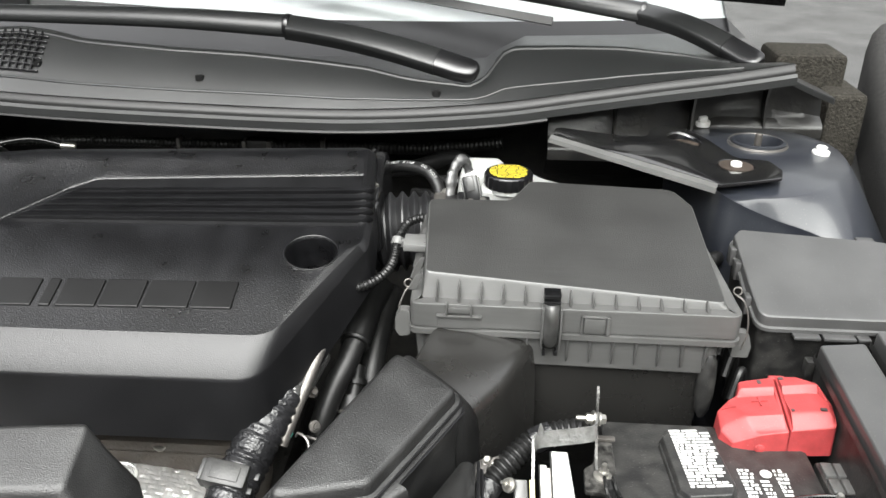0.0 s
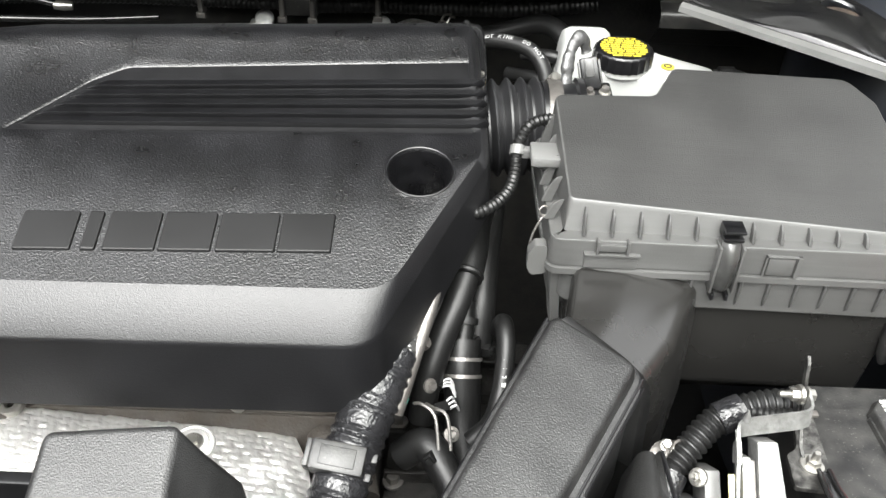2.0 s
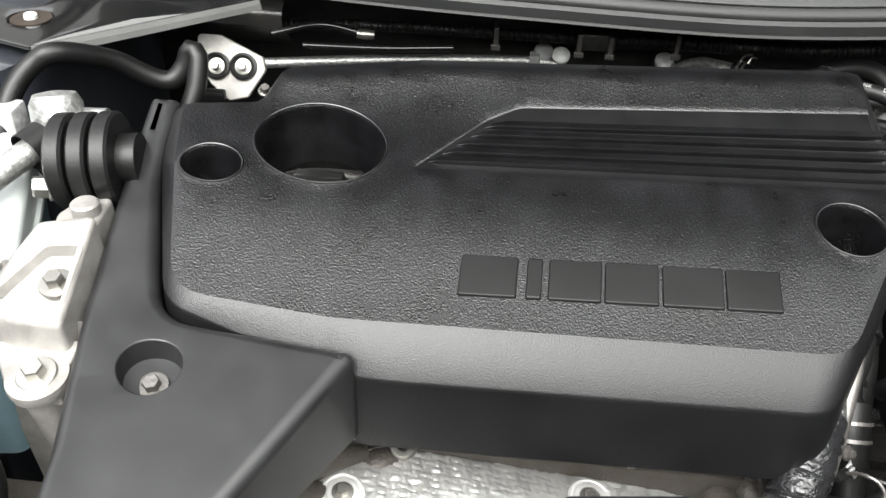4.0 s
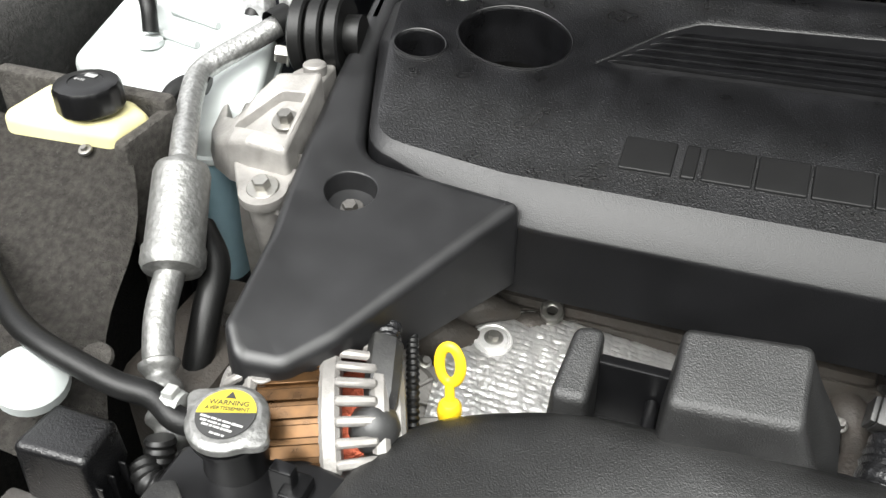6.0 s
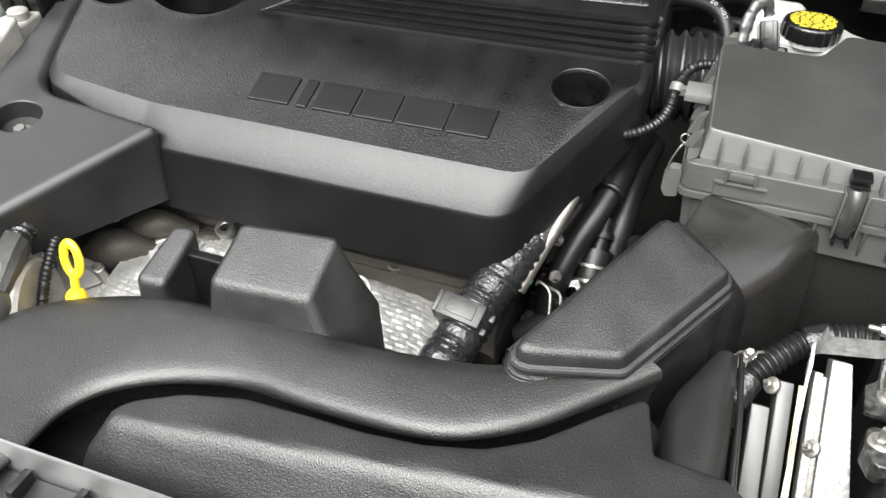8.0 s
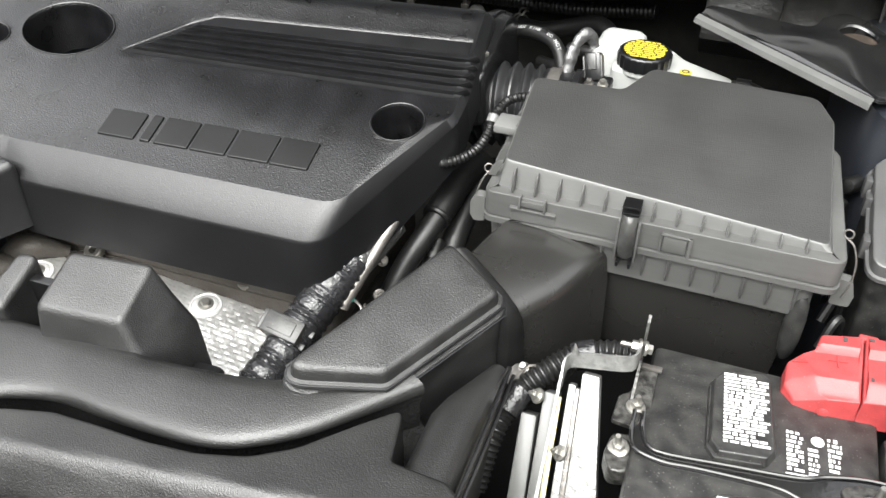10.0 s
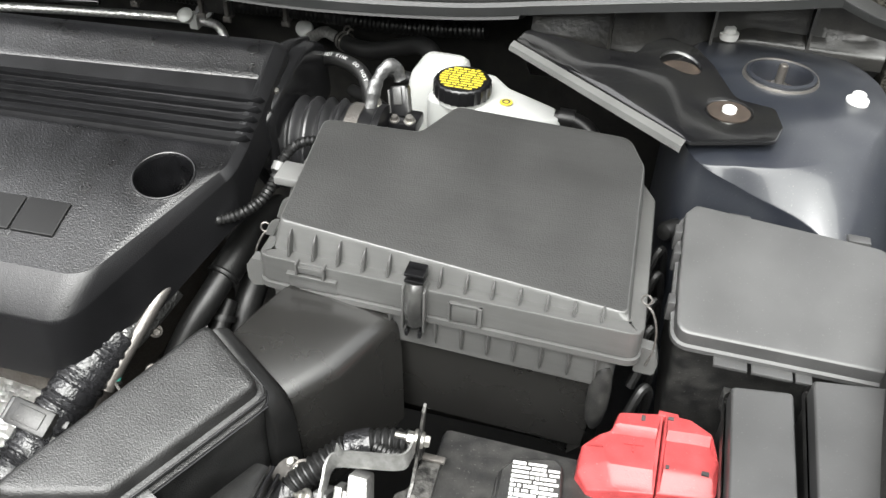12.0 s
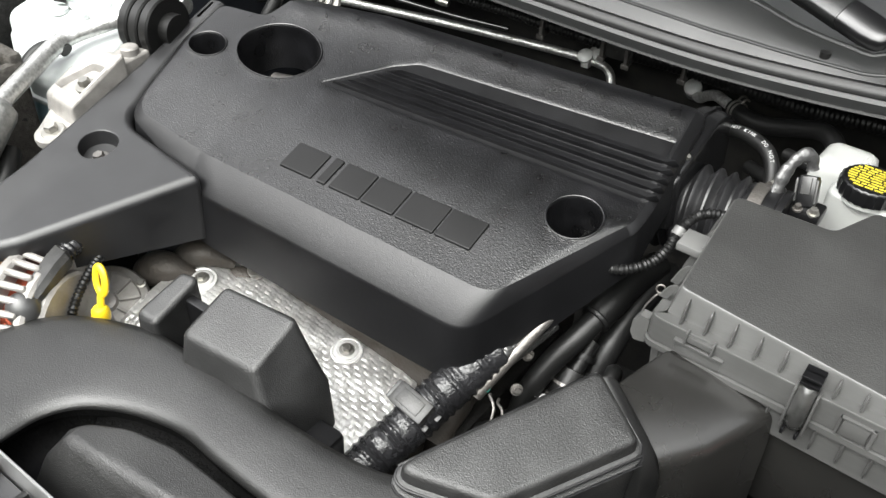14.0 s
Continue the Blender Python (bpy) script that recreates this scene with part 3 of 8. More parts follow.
bm = bmesh.new()
rings = []
for p in spline(SEAL, 0.012):
    prof = [(-0.004, -0.010), (-0.004, 0.0), (-0.002, 0.005), (0.003, 0.009), (0.009, 0.009), (0.013, 0.005), (0.014, -0.006), (0.004, -0.012)]
    rings.append([(p.x, p.y + a, p.z + b) for a, b in prof])
loft(bm, rings, True, True)
seal = thing("hood_seal", (0.03, 0.40, 1.0), "long black rubber seal along the cowl edge", "rubber seal")
part("seal_bulb", bm, RUBBER, seal)
bm = bmesh.new()
rings = [[(p.x, p.y + a, p.z + b) for a, b in ((-0.016, -0.012), (-0.015, -0.003), (-0.011, 0.0005), (-0.0065, -0.001), (-0.005, -0.006), (-0.006, -0.012))] for p in spline(SEAL, 0.012)]
loft(bm, rings, True, True)
part("seal_lip", bm, COWL, seal, "thin lighter front lip")

# lip under the seal, and the dusty side apron with webs
bm = bmesh.new()
rings = [[(p.x, p.y - 0.012, p.z - 0.008), (p.x, p.y - 0.016, p.z - 0.016), (p.x, p.y + 0.02, p.z - 0.03), (p.x, p.y + 0.12, p.z - 0.05), (p.x, 0.605, p.z - 0.06)] for p in spline(SEAL, 0.02) if -0.375 < p.x - MID < 0.395]
loft(bm, rings, False, False, False)
solo("cowl_underside", bm, RUBBER, "black steel lip under the cowl seal", "cowl lip", kind="structure")
for side in (1, -1):
    sx = (lambda x: x) if side > 0 else mirrored
    bm = bmesh.new()
    rings = []
    wall_y = lambda x: 0.453 + 0.047 * max(0.0, min(1.0, (x - 0.56) / 0.09))
    lip_z = lambda x: 0.967 + 0.025 * max(0.0, min(1.0, (x - 0.56) / 0.09))
    roof_z = lambda x: float(np.interp(x, [0.42, 0.715, 0.79], [1.032, 1.078, 1.045]))
    for x in np.linspace(0.42, 0.79, 40):
        y, z0, z1 = wall_y(x), lip_z(x), roof_z(x) - 0.012
        dent = 0.004 * math.sin(31 * x)
        rings.append([(sx(x), y - 0.03, z1 + 0.008), (sx(x), y + dent, z1), (sx(x), y - 0.010 - dent, z0 + 0.35 * (z1 - z0)), (sx(x), y - 0.012, z0 + 0.012), (sx(x), y - 0.024, z0 + 0.006), (sx(x), y - 0.027, z0), (sx(x), y - 0.026, z0 - 0.012), (sx(x), y + 0.02, z0 - 0.05)])
    loft(bm, rings, False, False, False)
    apron = solo("cowl_side_apron", bm, DUSTPANEL, "dusty black moulded apron behind the strut tower", "apron", "cowl aprons")
    for x in (0.505, 0.61, 0.71):
        y, z0, z1 = wall_y(x), lip_z(x), roof_z(x) - 0.014
        bm = bmesh.new()
        loft(bm, [[(sx(x + d), y - 0.030, z1), (sx(x + d), y - 0.022, z0 + 0.5 * (z1 - z0)), (sx(x + d), y - 0.030, z0 - 0.010), (sx(x + d), y + 0.01, z0 - 0.010), (sx(x + d), y + 0.01, z1)] for d in (0, 0.003)], True, True)
        part("web", bm, DUSTPANEL, apron)
    if side > 0:
        bm = bmesh.new()
        q = fillet([(0.704, 0.404), (0.745, 0.412), (0.784, 0.432), (0.772, 0.462), (0.735, 0.455), (0.705, 0.43)], 0.006, 3)
        moulded(bm, q, lambda x, y: 1.083 - 0.45 * max(0.0, x - 0.705), lambda x, y: 1.075 - 0.45 * max(0.0, x - 0.705), 0.002, 0, (), 0.02, 2)
        solo("cowl_end_plate", bm, COWL, "black plastic end plate of the cowl", "cowl end")
    bm = bmesh.new()
    rbox(bm, (0.735, 0.545, 0.95), (0.835, 0.63, 1.078), 0.008)
    rbox(bm, (0.80, 0.50, 0.93), (0.855, 0.60, 1.035), 0.008)
    if side < 0:
        for v in bm.verts:
            v.co.x = mirrored(v.co.x)
    solo("foam_block", bm, FOAM, "brown-grey foam block wedged beside the cowl end", "foam block", "cowl foam blocks")

# windscreen and what lies behind it
bm = bmesh.new()
rings = [[(x, 0.64 + 0.10 * ((x - MID) / 0.7) ** 2 + 1.05 * k, 1.032 + 0.55 * k) for x in np.linspace(-0.66, 0.73, 24)] for k in np.linspace(0, 1, 8)]
loft(bm, rings, False, False, False)
wind = solo("windscreen", bm, GLASS, "tinted laminated windscreen with some of the sky's reflection put into its colour", "windscreen", kind="structure")
bm = bmesh.new()
loft(bm, [[(x, 0.64 + 0.10 * ((x - MID) / 0.7) ** 2 + 1.05 * k, 1.0345 + 0.55 * k) for x in np.linspace(-0.66, 0.73, 24)] for k in (0, 0.035, 0.075)], False, False, False)
part("frit_band", bm, SMOOTH, wind, "black ceramic band along the lower glass edge")
bm = bmesh.new()
rings = [[(x, 0.72 + 0.10 * ((x - MID) / 0.7) ** 2 + 0.95 * k, 1.04 + 0.05 * k) for x in np.linspace(-0.7, 0.77, 12)] for k in (0, 1)]
loft(bm, rings, False, False, False)
solo("dashboard", bm, COWL, "dark dashboard top behind the windscreen", "dashboard", kind="structure")


def wiper(name, pivot, bend, tip, blade0, blade1):
    t = thing(name, (pivot[0], pivot[1], pivot[2] - 0.02), "black wiper arm resting on the lower windscreen", "wiper", "windscreen wipers")
    way, face = (Vector(bend) - Vector(pivot)).normalized(), Vector((0.0, -0.62, 0.78))
    across = face.cross(way).normalized()
    face = way.cross(across).normalized()
    face = face if face.z > 0 else -face
    span = (Vector(bend) - Vector(pivot)).length
    def paddle(s, half, thick, lift=0.0):
        q = Vector(pivot) + way * s + face * (lift + 0.010 * math.sin(math.pi * max(0.0, s) / span))
        return [q + across * half * x + face * thick * z for x, z in ((-1, -0.9), (-1, 0.2), (-0.9, 0.62), (-0.72, 0.84), (0, 1.0), (0.72, 0.84), (0.9, 0.62), (1, 0.2), (1, -0.9))]

    bm = bmesh.new()
    rings = [paddle(s, h, k) for s, h, k in ((-0.0275, 0.004, 0.0050), (-0.026, 0.009, 0.0068), (-0.022, 0.0135, 0.0080), (-0.014, 0.0165, 0.0088), (0.0, 0.0178, 0.0092), (0.03, 0.0178, 0.0098))]
    loft(bm, rings, True, True)
    part("pivot_cap", bm, SMOOTH, t, "smooth rounded pivot cap", 60)
    bm = bmesh.new()
    rings = [paddle(0.0305 + (span - 0.0305) * u, 0.0182 - 0.002 * u, 0.0102 + 0.002 * u) for u in np.linspace(0, 1, 9)]
    loft(bm, rings, True, True)
    part("arm_base", bm, COWL, t, "", 60)
    bm = bmesh.new()
    tube(bm, [bend, Vector(bend).lerp(Vector(tip), 0.4) + Vector((0, 0, 0.004)), tip], lambda s: max(0.012, 0.0175 - 0.008 * s), 16, 0.008, 0.7)
    part("arm", bm, COWL, t)
    bm = bmesh.new()
    d = (Vector(tip) - Vector(bend)).normalized()
    lathe(bm, [(0.0165, -0.004), (0.0178, 0), (0.0165, 0.004)], 16, aim(bend, d))
    part("hinge_collar", bm, SMOOTH, t)
    bm = bmesh.new()
    strap(bm, [blade0, Vector(blade0).lerp(Vector(blade1), 0.5) + Vector((0, 0.004, 0.004)), blade1], 0.012, 0.009, (0, 0.4, 1))
    blade = part("blade", bm, RUBBER, t)
    bm = bmesh.new()
    mid = Vector(blade0).lerp(Vector(blade1), 0.5)
    rbox(bm, mid + Vector((-0.03, -0.01, -0.004)), mid + Vector((0.03, 0.012, 0.014)), 0.003)
    part("blade_clip", bm, SMOOTH, blade)
    return t


wiper("windscreen_wiper", (0.298, 0.455, 1.070), (0.05, 0.545, 1.100), (-0.42, 0.600, 1.098), (-0.75, 0.70, 1.10), (-0.10, 0.655, 1.092))
wiper("windscreen_wiper", (0.695, 0.555, 1.072), (0.568, 0.690, 1.104), (0.06, 0.78, 1.155), (-0.30, 0.80, 1.165), (0.43, 0.665, 1.092))

# the closed cabin behind the glass
bm = bmesh.new()
roof = [[(MID + s * (0.69 - 0.08 * k), y, z) for s in np.linspace(-1, 1, 9)] for k, (y, z) in ((0, (1.70, 1.585)), (0, (2.2, 1.64)), (0, (3.0, 1.60)), (0.2, (3.7, 1.30)), (0.2, (4.2, 1.10)), (0.2, (4.25, 0.4)))]
loft(bm, roof, False, False, False)
for s in (-1, 1):
    loft(bm, [[(MID + s * 0.69, y, z) for y, z in ((0.72, 1.03), (1.70, 1.585), (2.2, 1.64), (3.0, 1.60), (3.7, 1.30))], [(MID + s * 0.78, y, 0.3) for y in (0.72, 1.70, 2.2, 3.0, 3.7)]], False, False, False)
solo("car_cabin", bm, SILVERPAINT, "dark painted car cabin behind the windscreen", "car cabin", kind="structure")
bm = bmesh.new()
slab(bm, [(-0.7, 0.95), (0.77, 0.95), (0.77, 4.2), (-0.7, 4.2)], 0.5, 0.9)
solo("cabin_floor", bm, RUBBER, "dark cabin floor and seats", "cabin floor", kind="structure")

# raised hood over the bay
bm = bmesh.new()
rings = []
for v in np.linspace(0, 1, 12):
    y, z = 0.65 - 0.56 * v, 1.15 + 0.85 * v + 0.04 * math.sin(math.pi * v)
    rings.append([(MID + u * (0.74 - 0.06 * v), y + 0.03 * abs(u) ** 3, z - 0.03 * u * u) for u in np.linspace(-1, 1, 20)])
loft(bm, rings, False, False, False)
bmesh.ops.solidify(bm, geom=list(bm.faces), thickness=0.03)
solo("hood", bm, INSULATIONSHADE, "hood with black insulation standing open above the bay", "hood", kind="structure")


# ---- engine cover ----
COVER_N = Vector((0.02, -0.33, 1.0)).normalized()


def cover_z(x, y):
    swell = 0.003 * math.exp(-((y - 0.045) / 0.05) ** 2) - 0.0045 * math.exp(-((y - 0.150) / 0.05) ** 2)
    return 0.951 + 0.33 * y - 0.02 * x + 0.008 * max(0.0, min(1.0, (-0.20 - x) / 0.12)) + swell


def arm_z(x, y):
    """The arm climbs towards its upper end, most along its outer edge."""
    low, high = 0.9485 + 0.195 * y, 0.9584 + 0.262 * y + 0.42 * y * y
    w = max(0.0, min(1.0, (-0.300 - x) / 0.050))
    return low + (high - low) * w * w * (3 - 2 * w)


cover = thing("engine_cover", (0, 0.05, 0.85), "black grained plastic engine cover with embossed wordmark and ribs", "engine cover")
TOP = [(-0.352, 0.137), (-0.289, 0.149), (-0.278, 0.193), (-0.166, 0.220), (0.206, 0.252), (0.219, 0.13), (0.220, 0.102), (0.155, -0.022), (-0.195, -0.0335), (-0.3105, -0.031), (-0.339, 0.075)]
SHOULDER = [(-0.361, 0.142), (-0.295, 0.156), (-0.283, 0.203), (-0.168, 0.231), (0.214, 0.260), (0.2255, 0.132), (0.226, 0.099), (0.146, -0.050), (-0.177, -0.0605), (-0.3145, -0.0375), (-0.3505, 0.078)]
DROP = [0.007, 0.010, 0.014, 0.014, 0.014, 0.007, 0.007, 0.021, 0.021, 0.007, 0.006]
FOOT = [0.95, 0.955, 0.96, 0.97, 0.97, 0.945, 0.925, 0.848, 0.852, 0.90, 0.93]
RAD = [0.012, 0.016, 0.02, 0.05, 0.012, 0.03, 0.03, 0.035, 0.3, 0.034, 0.1]
top_line = fillet(TOP, RAD, 5)
shoulder_line = fillet(SHOULDER, RAD, 5)
per = lambda vals: [vals[i // 6] for i in range(len(top_line))]
hole_r = ellipse(0.1725, 0.0810, 0.0255, 0.0245)
hole_b = ellipse(-0.2345, 0.1150, 0.0515, 0.0415, 48)
hole_s = ellipse(-0.3115, 0.0775, 0.0230, 0.0185)
recess = fillet([(-0.163, 0.099), (0.2135, 0.1245), (0.2085, 0.203), (-0.080, 0.177), (-0.108, 0.160)], [0.004, 0.003, 0.003, 0.03, 0.04], 5)
bm = bmesh.new()
# the sheet, slightly crowned towards its edges
def crown(x, y):
    """The cover's sheet: it turns up slightly towards a fold near the rear edge, then falls."""
    rear = 0.220 + 0.086 * (x + 0.166) if x > -0.166 else 0.220 + 0.24 * (x + 0.166)
    d = rear - y
    return cover_z(x, y) + 2.6 * max(0.0, 0.047 - max(d, 0.016)) ** 2 - 0.45 * max(0.0, 0.016 - d)


plate(bm, top_line, crown, [offset(h, 0.0018) for h in (hole_r, hole_b, hole_s)] + [recess], 0.009)
drops, feet = per(DROP), per(FOOT)
rings = []
for u in (0.0, 0.06, 0.2, 0.5, 0.8, 0.94, 1.0):
    bulge = math.sin(math.pi * u) * 0.10
    ring = []
    for a, b, d in zip(top_line, shoulder_line, drops):
        p = a.lerp(b, min(1.0, u + bulge * 0.6))
        z = crown(*a) * (1 - u) + (cover_z(*b) - d) * u + bulge * d * 0.4
        ring.append((p.x, p.y, z))
    rings.append(ring)
foot_line = offset(shoulder_line, 0.004)
for u in (0.05, 0.5, 1.0):
    rings.append([(b.x + (q.x - b.x) * u, b.y + (q.y - b.y) * u, (cover_z(*b) - d) * (1 - u) + min(f, cover_z(*b) - d - 0.02) * u) for b, q, d, f in zip(shoulder_line, foot_line, drops, feet)])
edge_bm = bmesh.new()
loft(edge_bm, rings)
part("cover_edge", edge_bm, EDGE, cover, "smooth bevelled edge and skirt", 50)
for h, depth in ((hole_r, 0.05), (hole_b, 0.055), (hole_s, 0.04)):
    well = [[(p.x, p.y, crown(*p) - z) for p in offset(h, o)] for o, z in ((0.0018, 0), (0.0010, -0.0008), (0.0, 0.0004), (-0.0005, 0.003))]
    well.append([(p.x, p.y + depth * 0.12, crown(*p) - depth) for p in offset(h, -0.003)])
    loft(bm, well, False, False)
floor_line = offset(recess, -0.0015)
loft(bm, [[(p.x, p.y, crown(*p)) for p in recess], [(p.x, p.y, crown(*p) - 0.0009) for p in floor_line]])
bmesh.ops.remove_doubles(bm, verts=bm.verts, dist=0.0001)
body = part("cover_body", bm, GRAINED, cover, "", 50)
bm = bmesh.new()
plate(bm, floor_line, lambda x, y: crown(x, y) - 0.0009, (), 0.009)
part("recess_floor", bm, RIBBLACK, cover, "smooth darker floor behind the ribs")
for h in (hole_r, hole_b, hole_s):
    bm = bmesh.new()
    loop = [Vector((p.x, p.y, crown(*p) - 0.0001)) for p in offset(h, 0.0009)]
    tube(bm, loop + loop[:1], 0.0011, 8, 0.004)
    part("hole_rim", bm, SMOOTH, body, "smooth raised rim")

for k in range(5):
    u = (k + 0.5) / 5
    a = Vector((-0.150, 0.1065)).lerp(Vector((-0.098, 0.160)), u)
    b = Vector((0.2200, 0.1305)).lerp(Vector((0.2150, 0.184)), u)
    bm = bmesh.new()
    a3, b3 = Vector((a.x, a.y, crown(*a) - 0.0015)), Vector((b.x, b.y, crown(*b) - 0.0015))
    side = Vector((0.0, 0.0031, 0.0010))
    up = COVER_N * 0.0052
    prof = [(-1.05, 0), (-1, 0.86), (-0.86, 1.0), (0.86, 1.0), (1, 0.86), (1.05, 0)]
    lean = Vector((0.010, 0.0, -0.0002))
    rr = []
    for q, grow in ((a3, 0.25), (a3 + lean, 1.0), (b3, 1.0), (b3 + Vector((0.0025, 0, -0.0020)), 0.8)):
        rr.append([q + side * s + up * h * grow + Vector((0.004, 0, 0)) * s for s, h in prof])
    loft(bm, rr, True, True)
    part("rib", bm, RIBBLACK, cover)

# wordmark: six plain raised slanted blocks
WORD = [(-0.1140, -0.0735), (-0.0665, -0.0560), (-0.0510, -0.0140), (-0.0115, 0.0260), (0.0290, 0.0715), (0.0735, 0.1120)]
for x0, x1 in WORD:
    base = lambda x: -0.0075 + 0.050 * (x + 0.114)
    corner = lambda x, v, s: (x + s, base(x) + v)
    poly = fillet([corner(x0, 0.0, 0), corner(x1, 0.0, 0), corner(x1, 0.0305, 0.0005), corner(x0, 0.0305, 0.0005)], 0.0015, 3)
    bm = bmesh.new()
    moulded(bm, poly, lambda x, y: cover_z(x, y) + 0.002, lambda x, y: cover_z(x, y) - 0.001, 0.0009, 0.0005, (), 0.05, 2)
    part("wordmark_block", bm, WORDBLACK, cover, "raised dark plain block of the wordmark")

# lower arm of the cover
ARM = [(-0.3840, 0.150), (-0.3810, 0.0845), (-0.3757, 0.0216), (-0.3673, -0.0447), (-0.3556, -0.1034), (-0.3440, -0.155), (-0.334, -0.235), (-0.318, -0.254), (-0.284, -0.248), (-0.258, -0.215), (-0.1750, -0.0565), (-0.3170, -0.0415), (-0.3535, 0.078), (-0.3590, 0.150)]
arm_line = fillet(ARM, [0.005, 0.1, 0.1, 0.1, 0.1, 0.1, 0.015, 0.015, 0.02, 0.05, 0.007, 0.037, 0.1, 0.004], 5)
screw_hole = ellipse(-0.308, -0.084, 0.0205, 0.0205, 36)
bm = bmesh.new()
moulded(bm, arm_line, arm_z, lambda x, y: 0.861 + 0.25 * max(0, y + 0.05), 0.009, 0.002, [(screw_hole, 0.016)], 0.02, 6)
loft(bm, [[(p.x, p.y, arm_z(*p) - 0.016) for p in offset(screw_hole, -0.001)], [(p.x, p.y, arm_z(*p) - 0.0165) for p in ellipse(-0.308, -0.084, 0.004, 0.004, 36)]], False, True)
arm = part("cover_arm", bm, ARMBLACK, cover, "smooth lower arm of the cover", 60)
bolt((-0.308, -0.086, 0.916), (0, -0.26, 1), 0.0062, STEEL, arm, "screw", "steel cover screw", 0.006, 0.011)

# what shows down the large hole: filler cap and a bright pipe
bm = bmesh.new()
lathe(bm, [(0.030, 0), (0.030, 0.014), (0.026, 0.018), (0.008, 0.019)], 28, Matrix.Translation((-0.262, 0.214, 0.872)))
filler = solo("oil_filler_cap", bm, AIRBOX, "grey-black oil filler cap deep in the cover opening", "filler cap")
bm = bmesh.new()
rbox(bm, (-0.286, 0.204, 0.888), (-0.238, 0.217, 0.905), 0.003)
part("grip", bm, PALEGREY, filler, "raised grey grip bar")
bm = bmesh.new()
tube(bm, [(-0.34, 0.20, 0.888), (-0.30, 0.205, 0.893), (-0.27, 0.24, 0.880), (-0.20, 0.24, 0.88)], 0.010)
solo("engine_pipe", bm, STEEL, "bright metal pipe below the cover opening", "pipe")

# ---- engine block under the cover ----
engine = thing("engine", (0, 0.1, 0.4), "grey cast aluminium engine under the plastic cover", "engine")
bm = bmesh.new()
rbox(bm, (-0.29, -0.02, 0.40), (0.13, 0.24, 0.80), 0.015)
rbox(bm, (-0.26, -0.015, 0.79), (0.12, 0.23, 0.808), 0.008)
part("cylinder_head", bm, GREYCAST, engine)
for x, y, z in ((-0.149, -0.023, 0.806), (0.031, -0.006, 0.802)):
    bm = bmesh.new()
    lathe(bm, [(0.0045, -0.004), (0.0045, 0.003), (0.0058, 0.004), (0.0095, 0.004), (0.0105, 0.003), (0.0105, -0.004)], 24, aim((x, y, z), (0, -0.5, 1)), False)
    rbox(bm, (x - 0.008, y + 0.006, z - 0.008), (x + 0.008, y + 0.03, z + 0.002), 0.003)
    part("lug", bm, ZINC, engine, "bright lug with a round eye")
# ---- embossed heat shield ----
def shield_z(x, y):
    return 0.784 - 0.085 * x - 0.10 * max(0.0, -0.045 - y) - 1.6 * max(0.0, -0.085 - y) ** 2 - 6.0 * max(0.0, x - 0.055) ** 2


def emboss(x, y):
    """Basket weave: short ridges that lie along and across by turns."""
    p, q = 0.0062, 0.0078
    i, j = math.floor(x / q), math.floor(y / p)
    u, v = x / q - i, y / p - j
    weave = math.sin(math.pi * u) if (i + j) % 2 else math.sin(math.pi * v)
    return 0.0010 * weave + 0.0008 * math.sin(x * 47 + 2.2 * math.sin(y * 60)) * math.sin(y * 71) + 0.0004 * math.sin(x * 310 + y * 170)


def shield_edges(y):
    """Left and right ends of the sheet at y; the right end is fan-shaped."""
    return -0.222 + 0.10 * max(0.0, -0.12 - y), 0.060 + 0.036 * math.sin(math.pi / 2 * max(0.0, min(1.0, (0.004 - y) / 0.075)))


bm = bmesh.new()
nx, ny = 210, 100
shield_rows = []
for j in range(ny + 1):
    row = []
    for i in range(nx + 1):
        v = j / ny
        x0, x1 = shield_edges(-0.003 - 0.155 * v)
        x = x0 + (x1 - x0) * i / nx
        rear = -0.003 - 0.016 * max(0.0, min(1.0, (-0.02 - x) / 0.06)) - 0.012 * max(0.0, min(1.0, (-0.165 - x) / 0.03))
        y = rear + (-0.158 - rear) * v
        row.append((x, y, shield_z(x, y) + emboss(x, y)))
    shield_rows.append(row)
loft(bm, shield_rows, False, False, False)
bmesh.ops.solidify(bm, geom=list(bm.faces), thickness=0.0006)
shield = solo("heat_shield", bm, FOIL, "embossed bright foil heat shield over the exhaust manifold", "heat shield")
for x, y in ((-0.001, -0.039), (-0.189, -0.068)):
    bm = bmesh.new()
    at = aim((x, y, shield_z(x, y) + 0.0015), (0.08, -0.12, 1))
    lathe(bm, [(0.0175, -0.001), (0.017, 0.0012), (0.0155, 0.0014), (0.0145, 0.0004), (0.0130, 0.0004), (0.0120, 0.0020), (0.0095, 0.0024)], 28, at)
    part("pressed_ring", bm, FOIL, shield, "smooth pressed rings")
    bm = bmesh.new()
    bolt_shape(bm, at @ Matrix.Translation((0, 0, 0.002)), 0.0050, 0.004, 0.0085)
    part("shield_bolt", bm, ZINC, shield)
